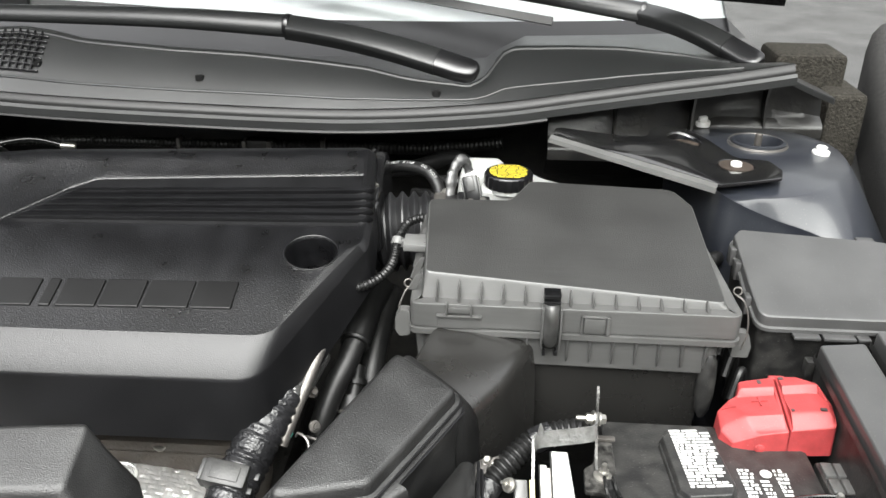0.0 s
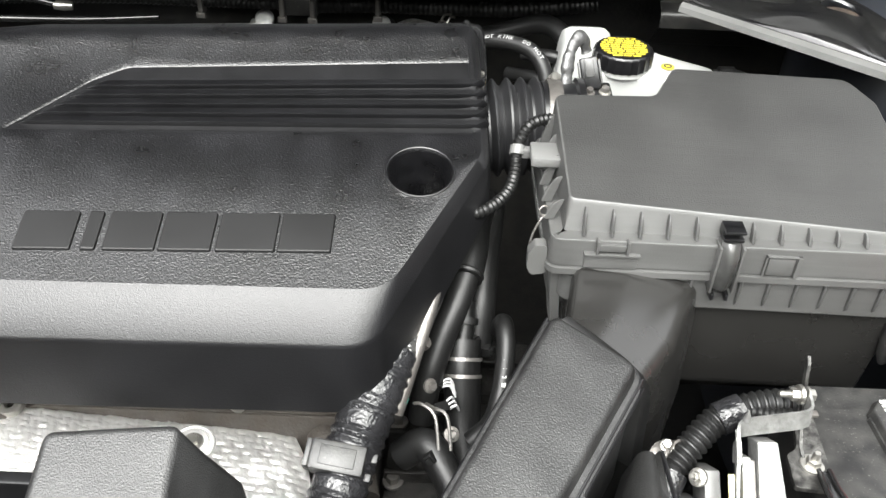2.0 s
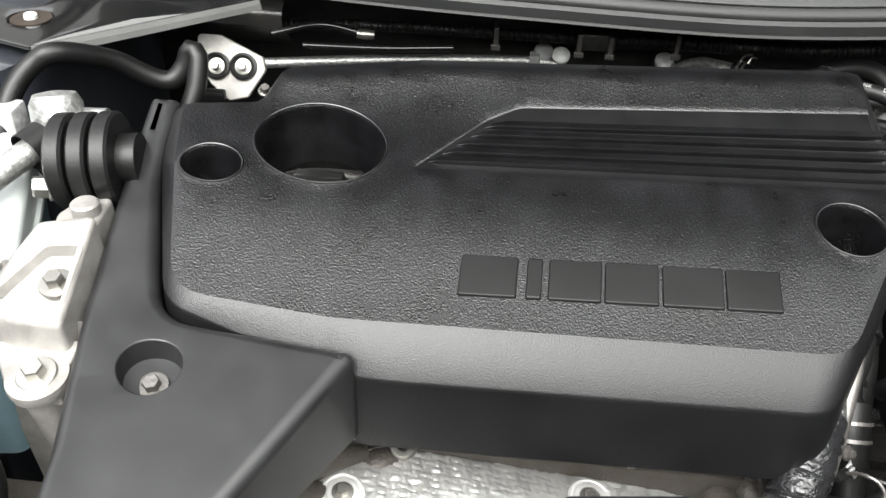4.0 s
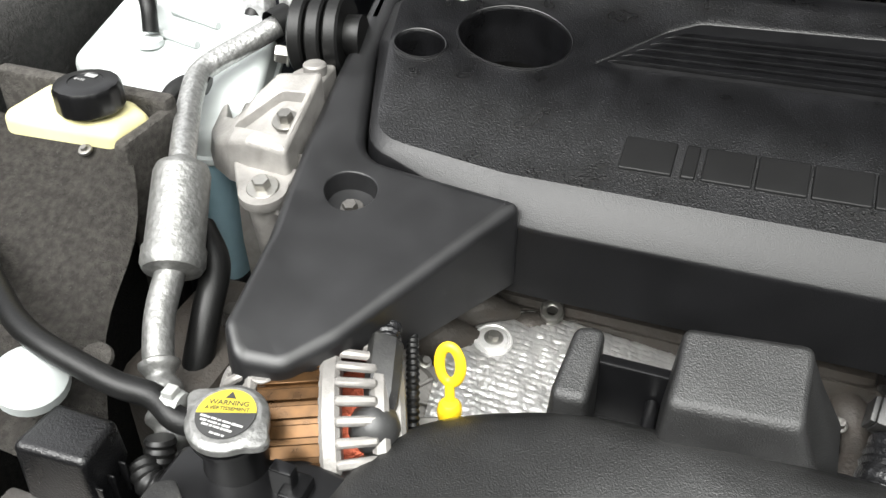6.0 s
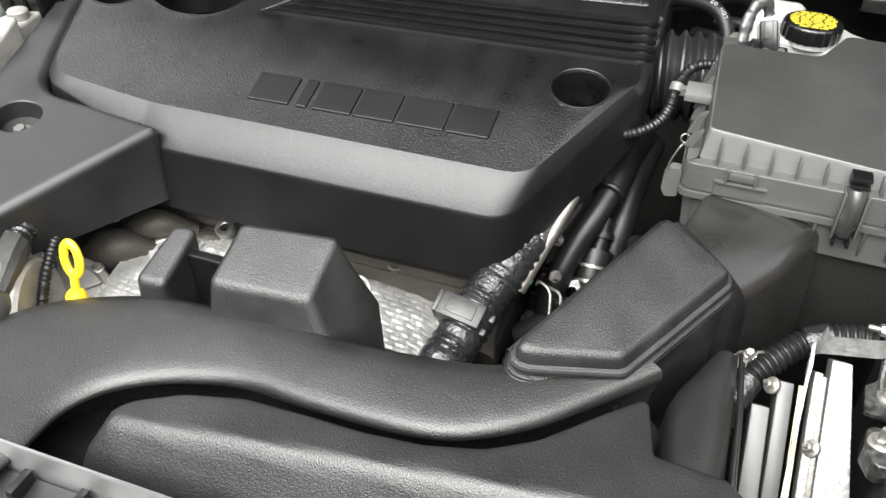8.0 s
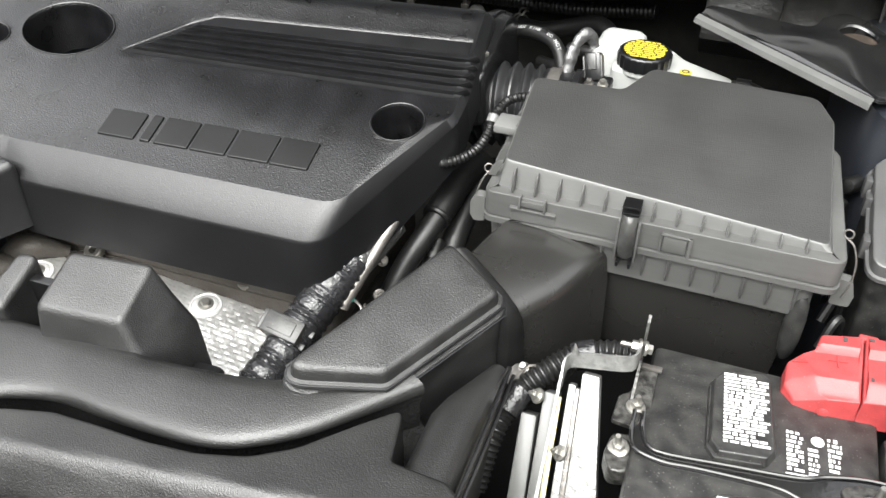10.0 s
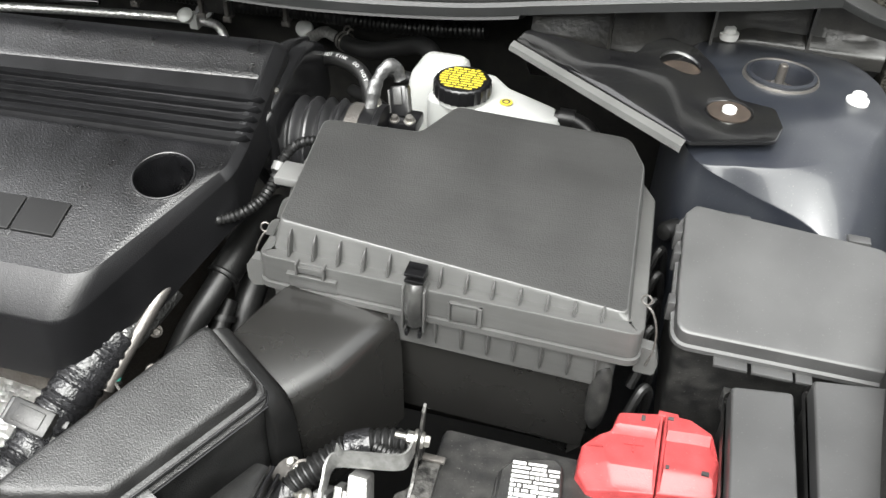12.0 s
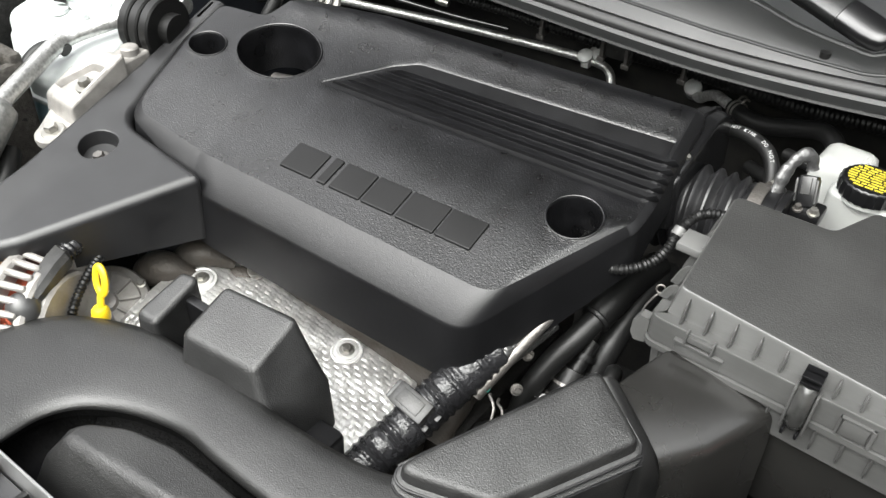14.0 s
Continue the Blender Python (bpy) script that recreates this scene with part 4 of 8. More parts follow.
# dirty castings beside the shield
for pts, r in (([(0.098, -0.005, 0.775), (0.108, -0.035, 0.772), (0.112, -0.075, 0.762), (0.106, -0.110, 0.745)], 0.014), ([(0.120, 0.005, 0.785), (0.132, -0.030, 0.776), (0.136, -0.070, 0.766)], 0.013)):
    bm = bmesh.new()
    tube(bm, pts, lambda s, r=r: r * (1.0 + 0.18 * math.sin(s * 95)), 16, 0.003)
    part("side_casting", bm, GREYCAST, engine, "brown-grey dirty casting")
for x, y, z in ((0.094, -0.050, 0.783), (0.118, -0.085, 0.777), (0.126, -0.012, 0.794)):
    bolt((x, y, z), (0, -0.4, 1), 0.0045, STEEL, engine, "casting_bolt", "", 0.005, 0.007)

# ---- front intake duct over the radiator ----
CREST = [(-0.236, -0.36), (-0.236, -0.32), (-0.227, -0.275), (-0.205, -0.237), (-0.168, -0.210), (-0.108, -0.190), (-0.05, -0.188), (0.02, -0.192), (0.09, -0.195), (0.165, -0.192), (0.20, -0.180), (0.27, -0.155)]
TROUGH = [(-0.100, -0.375), (-0.0965, -0.342), (-0.0945, -0.3135), (-0.081, -0.2895), (-0.056, -0.2725), (-0.022, -0.2605), (0.019, -0.2545), (0.068, -0.2595), (0.114, -0.2625), (0.157, -0.2625), (0.188, -0.2545), (0.225, -0.2325), (0.262, -0.198), (0.295, -0.165)]


def duct_z(x):
    return 0.877 + 0.09 * x


duct = thing("front_intake_duct", (0.05, -0.29, 0.80), "long curved black plastic intake duct over the radiator", "intake duct")
crest_line, trough_line = spline([(*p, 0) for p in CREST], 0.006), spline([(*p, 0) for p in TROUGH], 0.006)
count = 110


def pick(line, u):
    k = min(len(line) - 2, int(u * (len(line) - 1)))
    return line[k].lerp(line[k + 1], u * (len(line) - 1) - k)


bm = bmesh.new()
rings = []
for i in range(count + 1):
    u = i / count
    a, b = pick(crest_line, u), pick(trough_line, u)
    w = (b - a).length
    z = duct_z((a.x + b.x) / 2)
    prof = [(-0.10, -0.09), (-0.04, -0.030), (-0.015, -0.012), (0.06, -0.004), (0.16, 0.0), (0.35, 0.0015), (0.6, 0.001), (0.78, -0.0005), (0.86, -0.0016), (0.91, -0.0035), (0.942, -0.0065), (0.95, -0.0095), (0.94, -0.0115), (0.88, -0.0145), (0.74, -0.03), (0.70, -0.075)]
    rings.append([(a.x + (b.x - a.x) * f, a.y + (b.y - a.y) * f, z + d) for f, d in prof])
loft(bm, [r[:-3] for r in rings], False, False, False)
part("duct_ridge", bm, DUCT, duct, "", 60)
# undercut split off in matt black: the groove's shade put into its colour
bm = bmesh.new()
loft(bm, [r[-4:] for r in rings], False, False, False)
part("groove_shade", bm, INSULATIONSHADE, duct, "matt black groove wall with its shade put into the colour", 60)

# front panel beyond the trough
panel = fillet([(-0.072, -0.360), (-0.069, -0.328), (-0.055, -0.295), (-0.018, -0.277), (0.027, -0.269), (0.073, -0.271), (0.118, -0.274), (0.159, -0.273), (0.198, -0.265), (0.228, -0.248), (0.262, -0.215), (0.288, -0.192), (0.298, -0.240), (0.342, -0.246), (0.375, -0.278), (0.40, -0.34), (0.40, -0.36), (0.0, -0.36)], [0.006, 0.02, 0.03, 0.05, 0.05, 0.05, 0.05, 0.05, 0.05, 0.05, 0.05, 0.006, 0.006, 0.01, 0.02, 0.01, 0.005, 0.01], 4)


def panel_z(x, y):
    fold = -0.308 + 0.075 * (x - 0.02)
    side = max(0.0, -0.047 - x)
    return duct_z(x) - 0.002 - 1.5 * max(0.0, fold - y) - 0.08 * side + 0.001 * math.sin(9 * x)


bm = bmesh.new()
moulded(bm, panel, panel_z, lambda x, y: panel_z(x, y) - 0.09, 0.0028, 0.001, (), 0.006, 4)
part("front_panel", bm, DUCT, duct, "", 60)

# groove floor with its shade in the colour, and the wall behind the crest
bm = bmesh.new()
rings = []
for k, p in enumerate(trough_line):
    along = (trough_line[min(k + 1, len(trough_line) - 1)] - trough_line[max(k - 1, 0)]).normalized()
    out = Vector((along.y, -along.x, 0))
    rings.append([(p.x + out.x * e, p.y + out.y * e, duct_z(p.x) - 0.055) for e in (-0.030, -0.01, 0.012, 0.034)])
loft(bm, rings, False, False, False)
part("groove_floor", bm, INSULATIONSHADE, duct)

# chute at the duct's inner end
bm = bmesh.new()
rings = []
for k in range(9):
    u = k / 8
    y = -0.105 - 0.14 * u
    g = 0.35 + 0.65 * min(1.0, 2.2 * u)
    rings.append([(0.340 - 0.040 * g, y + 0.01, 0.84)] + [(0.343 - 0.021 * g - 0.021 * g * math.cos(a), y, 0.872 + 0.024 * g * math.sin(a)) for a in (math.pi * q / 14 for q in range(1, 12))] + [(0.3435, y, 0.882), (0.3445, y, 0.80)])
loft(bm, rings, False, False, False)
part("chute", bm, DUCT, duct, "rounded smooth chute", 60)
for k in range(2):
    bm = bmesh.new()
    tube(bm, [(0.3455 + 0.003 * k, -0.105, 0.880 - 0.008 * k), (0.347 + 0.003 * k, -0.17, 0.884 - 0.008 * k), (0.347 + 0.003 * k, -0.245, 0.886 - 0.008 * k)], 0.0016, 8)
    part("chute_lip", bm, SMOOTH, duct)

# ---- boxes standing behind the duct crest ----
shroud = thing("fan_shroud", (0, -0.16, 0.70), "black plastic fan shroud with two box-shaped covers", "fan shroud")
bm = bmesh.new()
quad = fillet([(-0.041, -0.147), (-0.043, -0.201), (0.041, -0.194), (0.041, -0.138)], 0.008, 5)
zb = lambda x, y: 0.9285 + 0.42 * (y + 0.145) - 0.03 * x
rings = []
for o, d in ((-0.006, 0.0), (-0.0042, 0.0004), (-0.0024, 0.0014), (-0.0008, 0.0032), (0.0, 0.006)):
    rings.append([(p.x, p.y, zb(*p) - d) for p in offset(quad, o)])
plate(bm, offset(quad, -0.006), zb, (), 0.02)
for d, gx, gy in ((0.03, 0.012, -0.004), (0.06, 0.03, -0.01), (0.11, 0.034, -0.012)):
    rings.append([(p.x + (gx if p.x > 0 else -0.1 * gx), p.y + (gy if p.y < -0.17 else -0.4 * gy), zb(*p) - d) for p in quad])
loft(bm, rings)
bmesh.ops.remove_doubles(bm, verts=bm.verts, dist=0.0001)
part("large_box", bm, DUSTGRAIN, shroud, "", 45)
bm = bmesh.new()
quad2 = fillet([(-0.111, -0.142), (-0.117, -0.196), (-0.090, -0.194), (-0.090, -0.137)], 0.008, 5)
moulded(bm, quad2, lambda x, y: 0.9035 + 0.36 * (y + 0.14) - 0.05 * (x + 0.1), 0.80, 0.006, 0.004, (), 0.02, 6)
part("small_box", bm, DUSTGRAIN, shroud)
bm = bmesh.new()
rbox(bm, (-0.118, -0.215, 0.70), (0.10, -0.150, 0.838), 0.006)
rbox(bm, (-0.093, -0.158, 0.80), (-0.038, -0.148, 0.888), 0.002)
tube(bm, [(-0.05, -0.16, 0.862), (-0.05, -0.18, 0.862), (-0.05, -0.20, 0.86)], 0.005, 12)
part("shroud_wall", bm, SMOOTH, shroud)

# ---- resonator with stepped rim ----
reson = thing("intake_resonator", (0.26, -0.12, 0.80), "wedge-shaped black grained resonator on the intake duct", "intake resonator")
RES = [(0.2705, -0.041), (0.189, -0.203), (0.2665, -0.177), (0.326, -0.0745)]
res_line = fillet(RES, [0.008, 0.010, 0.012, 0.008], 6)


def res_z(x, y):
    return 0.9455 + 0.2195 * (y + 0.0412) - 0.112 * (x - 0.2695)


bm = bmesh.new()
plate(bm, offset(res_line, -0.005), res_z, (), 0.02)
rings = [[(p.x, p.y, res_z(*p) - d) for p in offset(res_line, o)] for o, d in ((-0.005, 0), (-0.002, 0.0012), (0.0, 0.004), (0.0008, 0.011), (0.004, 0.0115), (0.0045, 0.0145), (0.0025, 0.0155), (0.003, 0.0185), (0.006, 0.019), (0.0065, 0.0225), (0.004, 0.0235), (0.002, 0.06), (0.002, 0.11))]
loft(bm, rings)
bmesh.ops.remove_doubles(bm, verts=bm.verts, dist=0.0001)
part("resonator_body", bm, DUSTGRAIN, reson, "", 40)
for o, d in ((0.0045, 0.0128), (0.0065, 0.0205)):
    bm = bmesh.new()
    loop = [Vector((p.x, p.y, res_z(*p) - d)) for p in offset(res_line, o)]
    tube(bm, loop + loop[:1], 0.0012, 8, 0.01)
    part("rim_lip", bm, SMOOTH, reson)
bm = bmesh.new()
rings = []
for u, grow in ((0, 0.0), (0.15, 0.0025), (0.45, 0.0035), (0.75, 0.0025), (1, 0.0)):
    l0, r0 = Vector((0.273, -0.044, 0.938)).lerp(Vector((0.283, -0.034, 0.935)), u), Vector((0.330, -0.076, 0.912)).lerp(Vector((0.342, -0.060, 0.902)), u)
    e = r0 - l0
    rings.append([(q.x, q.y, q.z + dz) for q, dz in ((l0 - e * 0.03, -0.09), (l0 - e * 0.02, -0.008), (l0 + e * 0.03, grow), (l0 + e * 0.3, 0.001 + grow), (l0 + e * 0.7, 0.001 + grow), (l0 + e * 0.9, -0.002 + grow), (r0 + e * grow * 8, -0.008 + grow), (r0 + e * (0.05 + grow * 10), -0.022), (r0 + e * 0.1, -0.08))])
loft(bm, rings, True, True)
part("neck_collar", bm, RUBBER, reson, "thin black rubber neck", 70)

# ---- inlet duct into the airbox ----
inlet = thing("airbox_inlet_duct", (0.33, 0.0, 0.80), "smooth brown-black inlet duct joined to the airbox", "inlet duct")
bm = bmesh.new()
ends, side_rings = [], []
for (lx, ly, lz), (rx, ry, rz) in (((0.284, -0.034, 0.930), (0.341, -0.056, 0.898)), ((0.290, 0.000, 0.927), (0.367, -0.022, 0.903)), ((0.297, 0.0385, 0.921), (0.394, 0.0385, 0.910))):
    l, r = Vector((lx, ly, lz)), Vector((rx, ry, rz))
    edge = (r - l)
    ring = [l + Vector((-0.004, 0.001, -0.12)), l + Vector((-0.003, 0, -0.012)), l + Vector((0.0, 0, -0.003)), l + edge * 0.04]
    ring += [l + edge * 0.45 + Vector((0, 0, 0.002)), l + edge * 0.80 + Vector((0, 0, 0.0005))]
    for k in range(7):
        a = math.pi / 2 * k / 6
        ring.append(l + edge * (0.84 + 0.16 * math.sin(a)) + Vector((0, 0, -0.013 * (1 - math.cos(a)))))
    ends.append(ring)
    side_rings.append([r + Vector((0, 0, -0.013)), r + Vector((0.003, -0.001, -0.035)), r + Vector((0.006, -0.002, -0.12))])
loft(bm, ends, False, False, False)
part("duct_top", bm, INLET, inlet, "", 70)
bm = bmesh.new()
loft(bm, side_rings, False, False, False)
part("duct_side", bm, INLET, inlet)


# ---- airbox ----
airbox = thing("airbox", (0.42, 0.12, 0.78), "large grey-black plastic air filter box with ribbed sides", "air filter box")
LIDTOP = [(0.2865, 0.057), (0.571, 0.044), (0.5645, 0.199), (0.548, 0.234), (0.390, 0.230), (0.368, 0.185), (0.281, 0.177)]
lid_line = fillet(LIDTOP, [0.007, 0.007, 0.016, 0.016, 0.012, 0.012, 0.010], 5)


def lid_z(x, y):
    return 0.972 - 0.041 * (x - 0.286) + 0.225 * (y - 0.060) - 0.8 * max(0.0, y - 0.15) ** 2


flange_line = fillet([(0.274, 0.039), (0.585, 0.030), (0.580, 0.208), (0.559, 0.248), (0.396, 0.243), (0.376, 0.200), (0.270, 0.191)], [0.010, 0.012, 0.016, 0.016, 0.012, 0.012, 0.010], 5)


def front_y(x):
    """The flange's front face."""
    return 0.039 - 0.029 * (x - 0.274)


def rise(x):
    """The joint rises slightly along the box."""
    return 0.016 * (x - 0.274)


bm = bmesh.new()
plate(bm, offset(lid_line, -0.003), lid_z, (), 0.03)
rings = [[(p.x, p.y, lid_z(*p) - d) for p in offset(lid_line, o)] for o, d in ((-0.003, 0), (-0.0018, 0.0003))]
loft(bm, rings)
bmesh.ops.remove_doubles(bm, verts=bm.verts, dist=0.0001)
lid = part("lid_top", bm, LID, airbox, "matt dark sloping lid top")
bm = bmesh.new()
rings = [[(p.x, p.y, lid_z(*p) - d) for p in offset(lid_line, o)] for o, d in ((-0.0018, 0.0003), (-0.0008, 0.0009), (0.0, 0.003))]
rings.append([(p.x, p.y, 0.9452 + rise(p.x)) for p in offset(flange_line, -0.0105)])
loft(bm, rings)
# same plastic as the lid top, lightened for the light it faces
part("lid_skirt", bm, AIRBOX, airbox, "ribbed lid skirt with the front light put into its grey")
bm = bmesh.new()
prof = ((-0.0125, 0.9472), (-0.001, 0.9464), (0.0, 0.945), (0.0, 0.9225), (-0.0015, 0.9215), (-0.0015, 0.9200), (0.0012, 0.9195), (0.0012, 0.9140), (-0.001, 0.9132), (-0.008, 0.9132))
loft(bm, [[(p.x, p.y, z + rise(p.x)) for p in offset(flange_line, o)] for o, z in prof])
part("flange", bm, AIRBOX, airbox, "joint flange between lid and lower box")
low_line = fillet([(0.286, 0.043), (0.570, 0.0345), (0.562, 0.200), (0.545, 0.230), (0.405, 0.222), (0.365, 0.185), (0.283, 0.18)], 0.014, 5)
bm = bmesh.new()
step = [[(p.x, p.y, z + 0.5 * rise(p.x)) for p in offset(low_line, o)] for z, o in ((0.914, 0.0), (0.8840, 0.0005), (0.8818, -0.001), (0.8818, -0.006), (0.79, -0.014), (0.775, -0.024))]
loft(bm, step[:4])
part("joint_band", bm, AIRBOX, airbox, "ribbed grey band under the flange")
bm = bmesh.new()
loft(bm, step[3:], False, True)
# recessed wall under the band: its shade is put into the darker colour
part("lower_box", bm, INLET, airbox, "smooth lower box, its shade put into a darker colour")


def wall_rib(parent, base, top, out, thick=0.0024, mat=None):
    """A thin fin on a wall, widest at its base and pointed at its top."""
    bm = bmesh.new()
    base, top, out = Vector(base), Vector(top), Vector(out)
    side = out.cross(top - base).normalized() * thick / 2
    rr = []
    for u, w, o in ((0.0, 1.0, 1.0), (0.5, 0.9, 0.95), (0.8, 0.75, 0.75), (0.95, 0.4, 0.4), (1.0, 0.15, 0.05)):
        q = base.lerp(top, u)
        rr.append([q - side * w - out * 0.3, q - side * w + out * o * 0.8, q + out * o, q + side * w + out * o * 0.8, q + side * w - out * 0.3])
    loft(bm, rr, True, True)
    return part("rib", bm, mat or AIRBOX, parent)


for k in range(13):
    x = 0.2995 + 0.0211 * k
    if k != 5:
        y = front_y(x)
        wall_rib(airbox, (x, y + 0.0105, 0.9465 + rise(x)), (x, y + 0.0145, max(lid_z(x, 0.056) - 0.0035, 0.956 + rise(x) * 0.6)), (0, -0.0075, 0.001), 0.0026)
for k in range(7):
    x = 0.4255 + 0.0216 * k
    y = front_y(x)
    wall_rib(airbox, (x, y + 0.006, 0.914 + 0.6 * rise(x)), (x, y + 0.006, 0.8885), (0, -0.0066, 0), 0.0026)
for k in range(5):
    x = 0.2960 + 0.0228 * k
    wall_rib(airbox, (x, front_y(x) + 0.005, 0.915), (x, front_y(x) + 0.005, 0.900), (0, -0.0055, 0), 0.0024)
for k in range(5):
    y = 0.065 + 0.024 * k
    wall_rib(airbox, (0.2755, y, 0.9475), (0.2825, y, lid_z(0.28, y) - 0.008), (-0.006, 0, 0))
for k in range(8):
    y = 0.052 + 0.0165 * k
    wall_rib(airbox, (0.2835, y, 0.914), (0.2945, y, 0.800 + 0.012 * (k % 3)), (-0.006, 0, 0), 0.002)

# front spring clip: a bulging glossy band under a dark hook, held between two cheeks
bm = bmesh.new()
rings = []
for z, y in ((0.9535, 0.0335), (0.950, 0.0295), (0.942, 0.0265), (0.932, 0.0255), (0.922, 0.0265), (0.913, 0.0290), (0.907, 0.0325), (0.905, 0.036)):
    rings.append([(0.4012 + 0.0141 * u, y - 0.0045 * math.sin(math.pi * u) + 0.003, z) for u in np.linspace(0, 1, 9)])
loft(bm, rings, False, False, False)
bmesh.ops.solidify(bm, geom=list(bm.faces), thickness=0.0016)
clip = part("front_clip", bm, CLIPBLACK, airbox, "bulging glossy black spring clip")
bm = bmesh.new()
rbox(bm, (0.4005, 0.031, 0.9555), (0.4160, 0.046, 0.9585), 0.0008)
rbox(bm, (0.4005, 0.030, 0.9630), (0.4160, 0.040, 0.9655), 0.0008)
rbox(bm, (0.4005, 0.037, 0.9555), (0.4160, 0.046, 0.9655), 0.0008)
part("clip_hook", bm, SMOOTH, airbox, "dark hook above the clip")
for x in (0.3990, 0.4163):
    bm = bmesh.new()
    rbox(bm, (x, 0.0285, 0.908), (x + 0.0020, 0.042, 0.951), 0.0006)
    part("clip_cheek", bm, AIRBOX, airbox)
for x in (0.4015, 0.4125):
    bm = bmesh.new()
    rbox(bm, (x, 0.029, 0.9005), (x + 0.0030, 0.040, 0.9065), 0.0008)
    part("clip_foot", bm, SMOOTH, airbox)
# square pad in a raised frame
bm = bmesh.new()
yp = front_y(0.45)
for lo, hi in (((0.4362, yp - 0.0024, 0.9420), (0.4632, yp + 0.002, 0.9436)), ((0.4362, yp - 0.0024, 0.9245), (0.4378, yp + 0.002, 0.9436)), ((0.4600, yp - 0.0034, 0.9245), (0.4632, yp + 0.002, 0.9436))):
    rbox(bm, lo, hi, 0.0005)
part("pad_frame", bm, AIRBOX, airbox)
bm = bmesh.new()
rbox(bm, (0.4390, yp - 0.0016, 0.9250), (0.4590, yp + 0.002, 0.9412), 0.0008)
part("square_pad", bm, AIRBOX, airbox)
# latch: a ledge with two ears and a tab between them
yp = front_y(0.32)
for nm, lo, hi in (("latch_ledge", (0.3000, yp - 0.0040, 0.9350), (0.3430, yp + 0.002, 0.9372)), ("latch_plate", (0.3010, yp - 0.0010, 0.9220), (0.3420, yp + 0.002, 0.9350)),
                   ("latch_ear", (0.3085, yp - 0.0046, 0.9372), (0.3105, yp + 0.003, 0.9490)), ("latch_ear", (0.3315, yp - 0.0046, 0.9372), (0.3335, yp + 0.003, 0.9490)),
                   ("latch_tab", (0.3105, yp - 0.0030, 0.9395), (0.3315, yp + 0.003, 0.9455))):
    bm = bmesh.new()
    rbox(bm, lo, hi, 0.0006)
    part(nm, bm, AIRBOX, airbox)
# wire bails with a ring at both ends, over pale brackets
for line, ring, way in (([(0.2705, 0.066, 0.9500), (0.2660, 0.063, 0.9430), (0.2615, 0.060, 0.9300), (0.2610, 0.057, 0.9150), (0.2640, 0.054, 0.9030)], (0.2700, 0.066, 0.9535), (0.3, -1, 0.3)),
                        ([(0.5815, 0.056, 0.9600), (0.5880, 0.053, 0.9560), (0.5935, 0.050, 0.9420), (0.5945, 0.047, 0.9250), (0.5915, 0.045, 0.9080)], (0.5820, 0.056, 0.9645), (-0.3, -1, 0.3))):
    bm = bmesh.new()
    tube(bm, line, 0.0009, 8, 0.002)
    m = aim(ring, way)
    loop = [m @ Vector((0.0038 * math.cos(a), 0.0038 * math.sin(a), 0)) for a in (2 * math.pi * k / 12 for k in range(13))]
    tube(bm, loop, 0.0008, 6, 0.002)
    part("wire_bail", bm, STEEL, airbox, "bent steel wire bail")
for out in ([(0.2735, 0.907), (0.2735, 0.934), (0.2640, 0.934), (0.2590, 0.926), (0.2590, 0.912), (0.2630, 0.905)], [(0.5830, 0.898), (0.5990, 0.898), (0.6005, 0.910), (0.5965, 0.924), (0.5830, 0.926)]):
    bm = bmesh.new()
    q = fillet(out, 0.003, 3)
    loft(bm, [[(p.x, y, p.y) for p in q] for y in (0.046, 0.056)], True, True)
    part("end_bracket", bm, PALEGREY, airbox, "pale grey end bracket")
# dusty rubber buffer at the box's lower corner
bm = bmesh.new()
rings = []
for z, w, d in ((0.905, 0.004, 0.003), (0.897, 0.0075, 0.007), (0.880, 0.0090, 0.009), (0.858, 0.0090, 0.009), (0.842, 0.0070, 0.007), (0.833, 0.003, 0.003)):
    rings.append([(0.5615 + w * math.cos(a), 0.038 + d * math.sin(a), z) for a in (2 * math.pi * k / 18 for k in range(18))])
loft(bm, rings, True, True)
part("corner_buffer", bm, BATTERY, airbox, "dusty mottled rubber corner buffer")
# pale connector block and sensor seat at the box's inner side
bm = bmesh.new()
rbox(bm, (0.2605, 0.107, 0.967), (0.284, 0.134, 0.975), 0.0012)
part("side_block", bm, BLOCKGREY, airbox, "pale grey square block")

# ---- intake hose, sensor and small hoses behind the airbox ----
hose = thing("intake_hose", (0.27, 0.22, 0.90), "black corrugated rubber air intake hose", "intake hose")
bm = bmesh.new()
tube(bm, [(0.279, 0.236, 0.932), (0.262, 0.234, 0.932), (0.240, 0.232, 0.931), (0.215, 0.230, 0.928), (0.192, 0.228, 0.922)], ribbed(0.0465, 0.0125, 0.0075), 40, 0.0016)
part("bellows", bm, ARMBLACK, hose)
bm = bmesh.new()
lathe(bm, [(0.039, -0.016), (0.0435, -0.014), (0.0435, 0.016), (0.047, 0.018), (0.047, 0.024), (0.038, 0.025)], 40, aim((0.292, 0.236, 0.931), (1, 0.03, 0)))
part("collar", bm, SMOOTH, hose, "smooth black end collar")
bm = bmesh.new()
lathe(bm, [(0.0436, -0.0065), (0.0452, -0.0065), (0.0452, 0.0065), (0.0436, 0.0065)], 40, aim((0.289, 0.236, 0.931), (1, 0.03, 0)), False)
clamp = part("hose_clamp", bm, STEEL, hose, "steel band clamp")
bm = bmesh.new()
rbox(bm, (0.284, 0.263, 0.955), (0.295, 0.278, 0.963), 0.0015)
part("worm_housing", bm, STEEL, clamp)
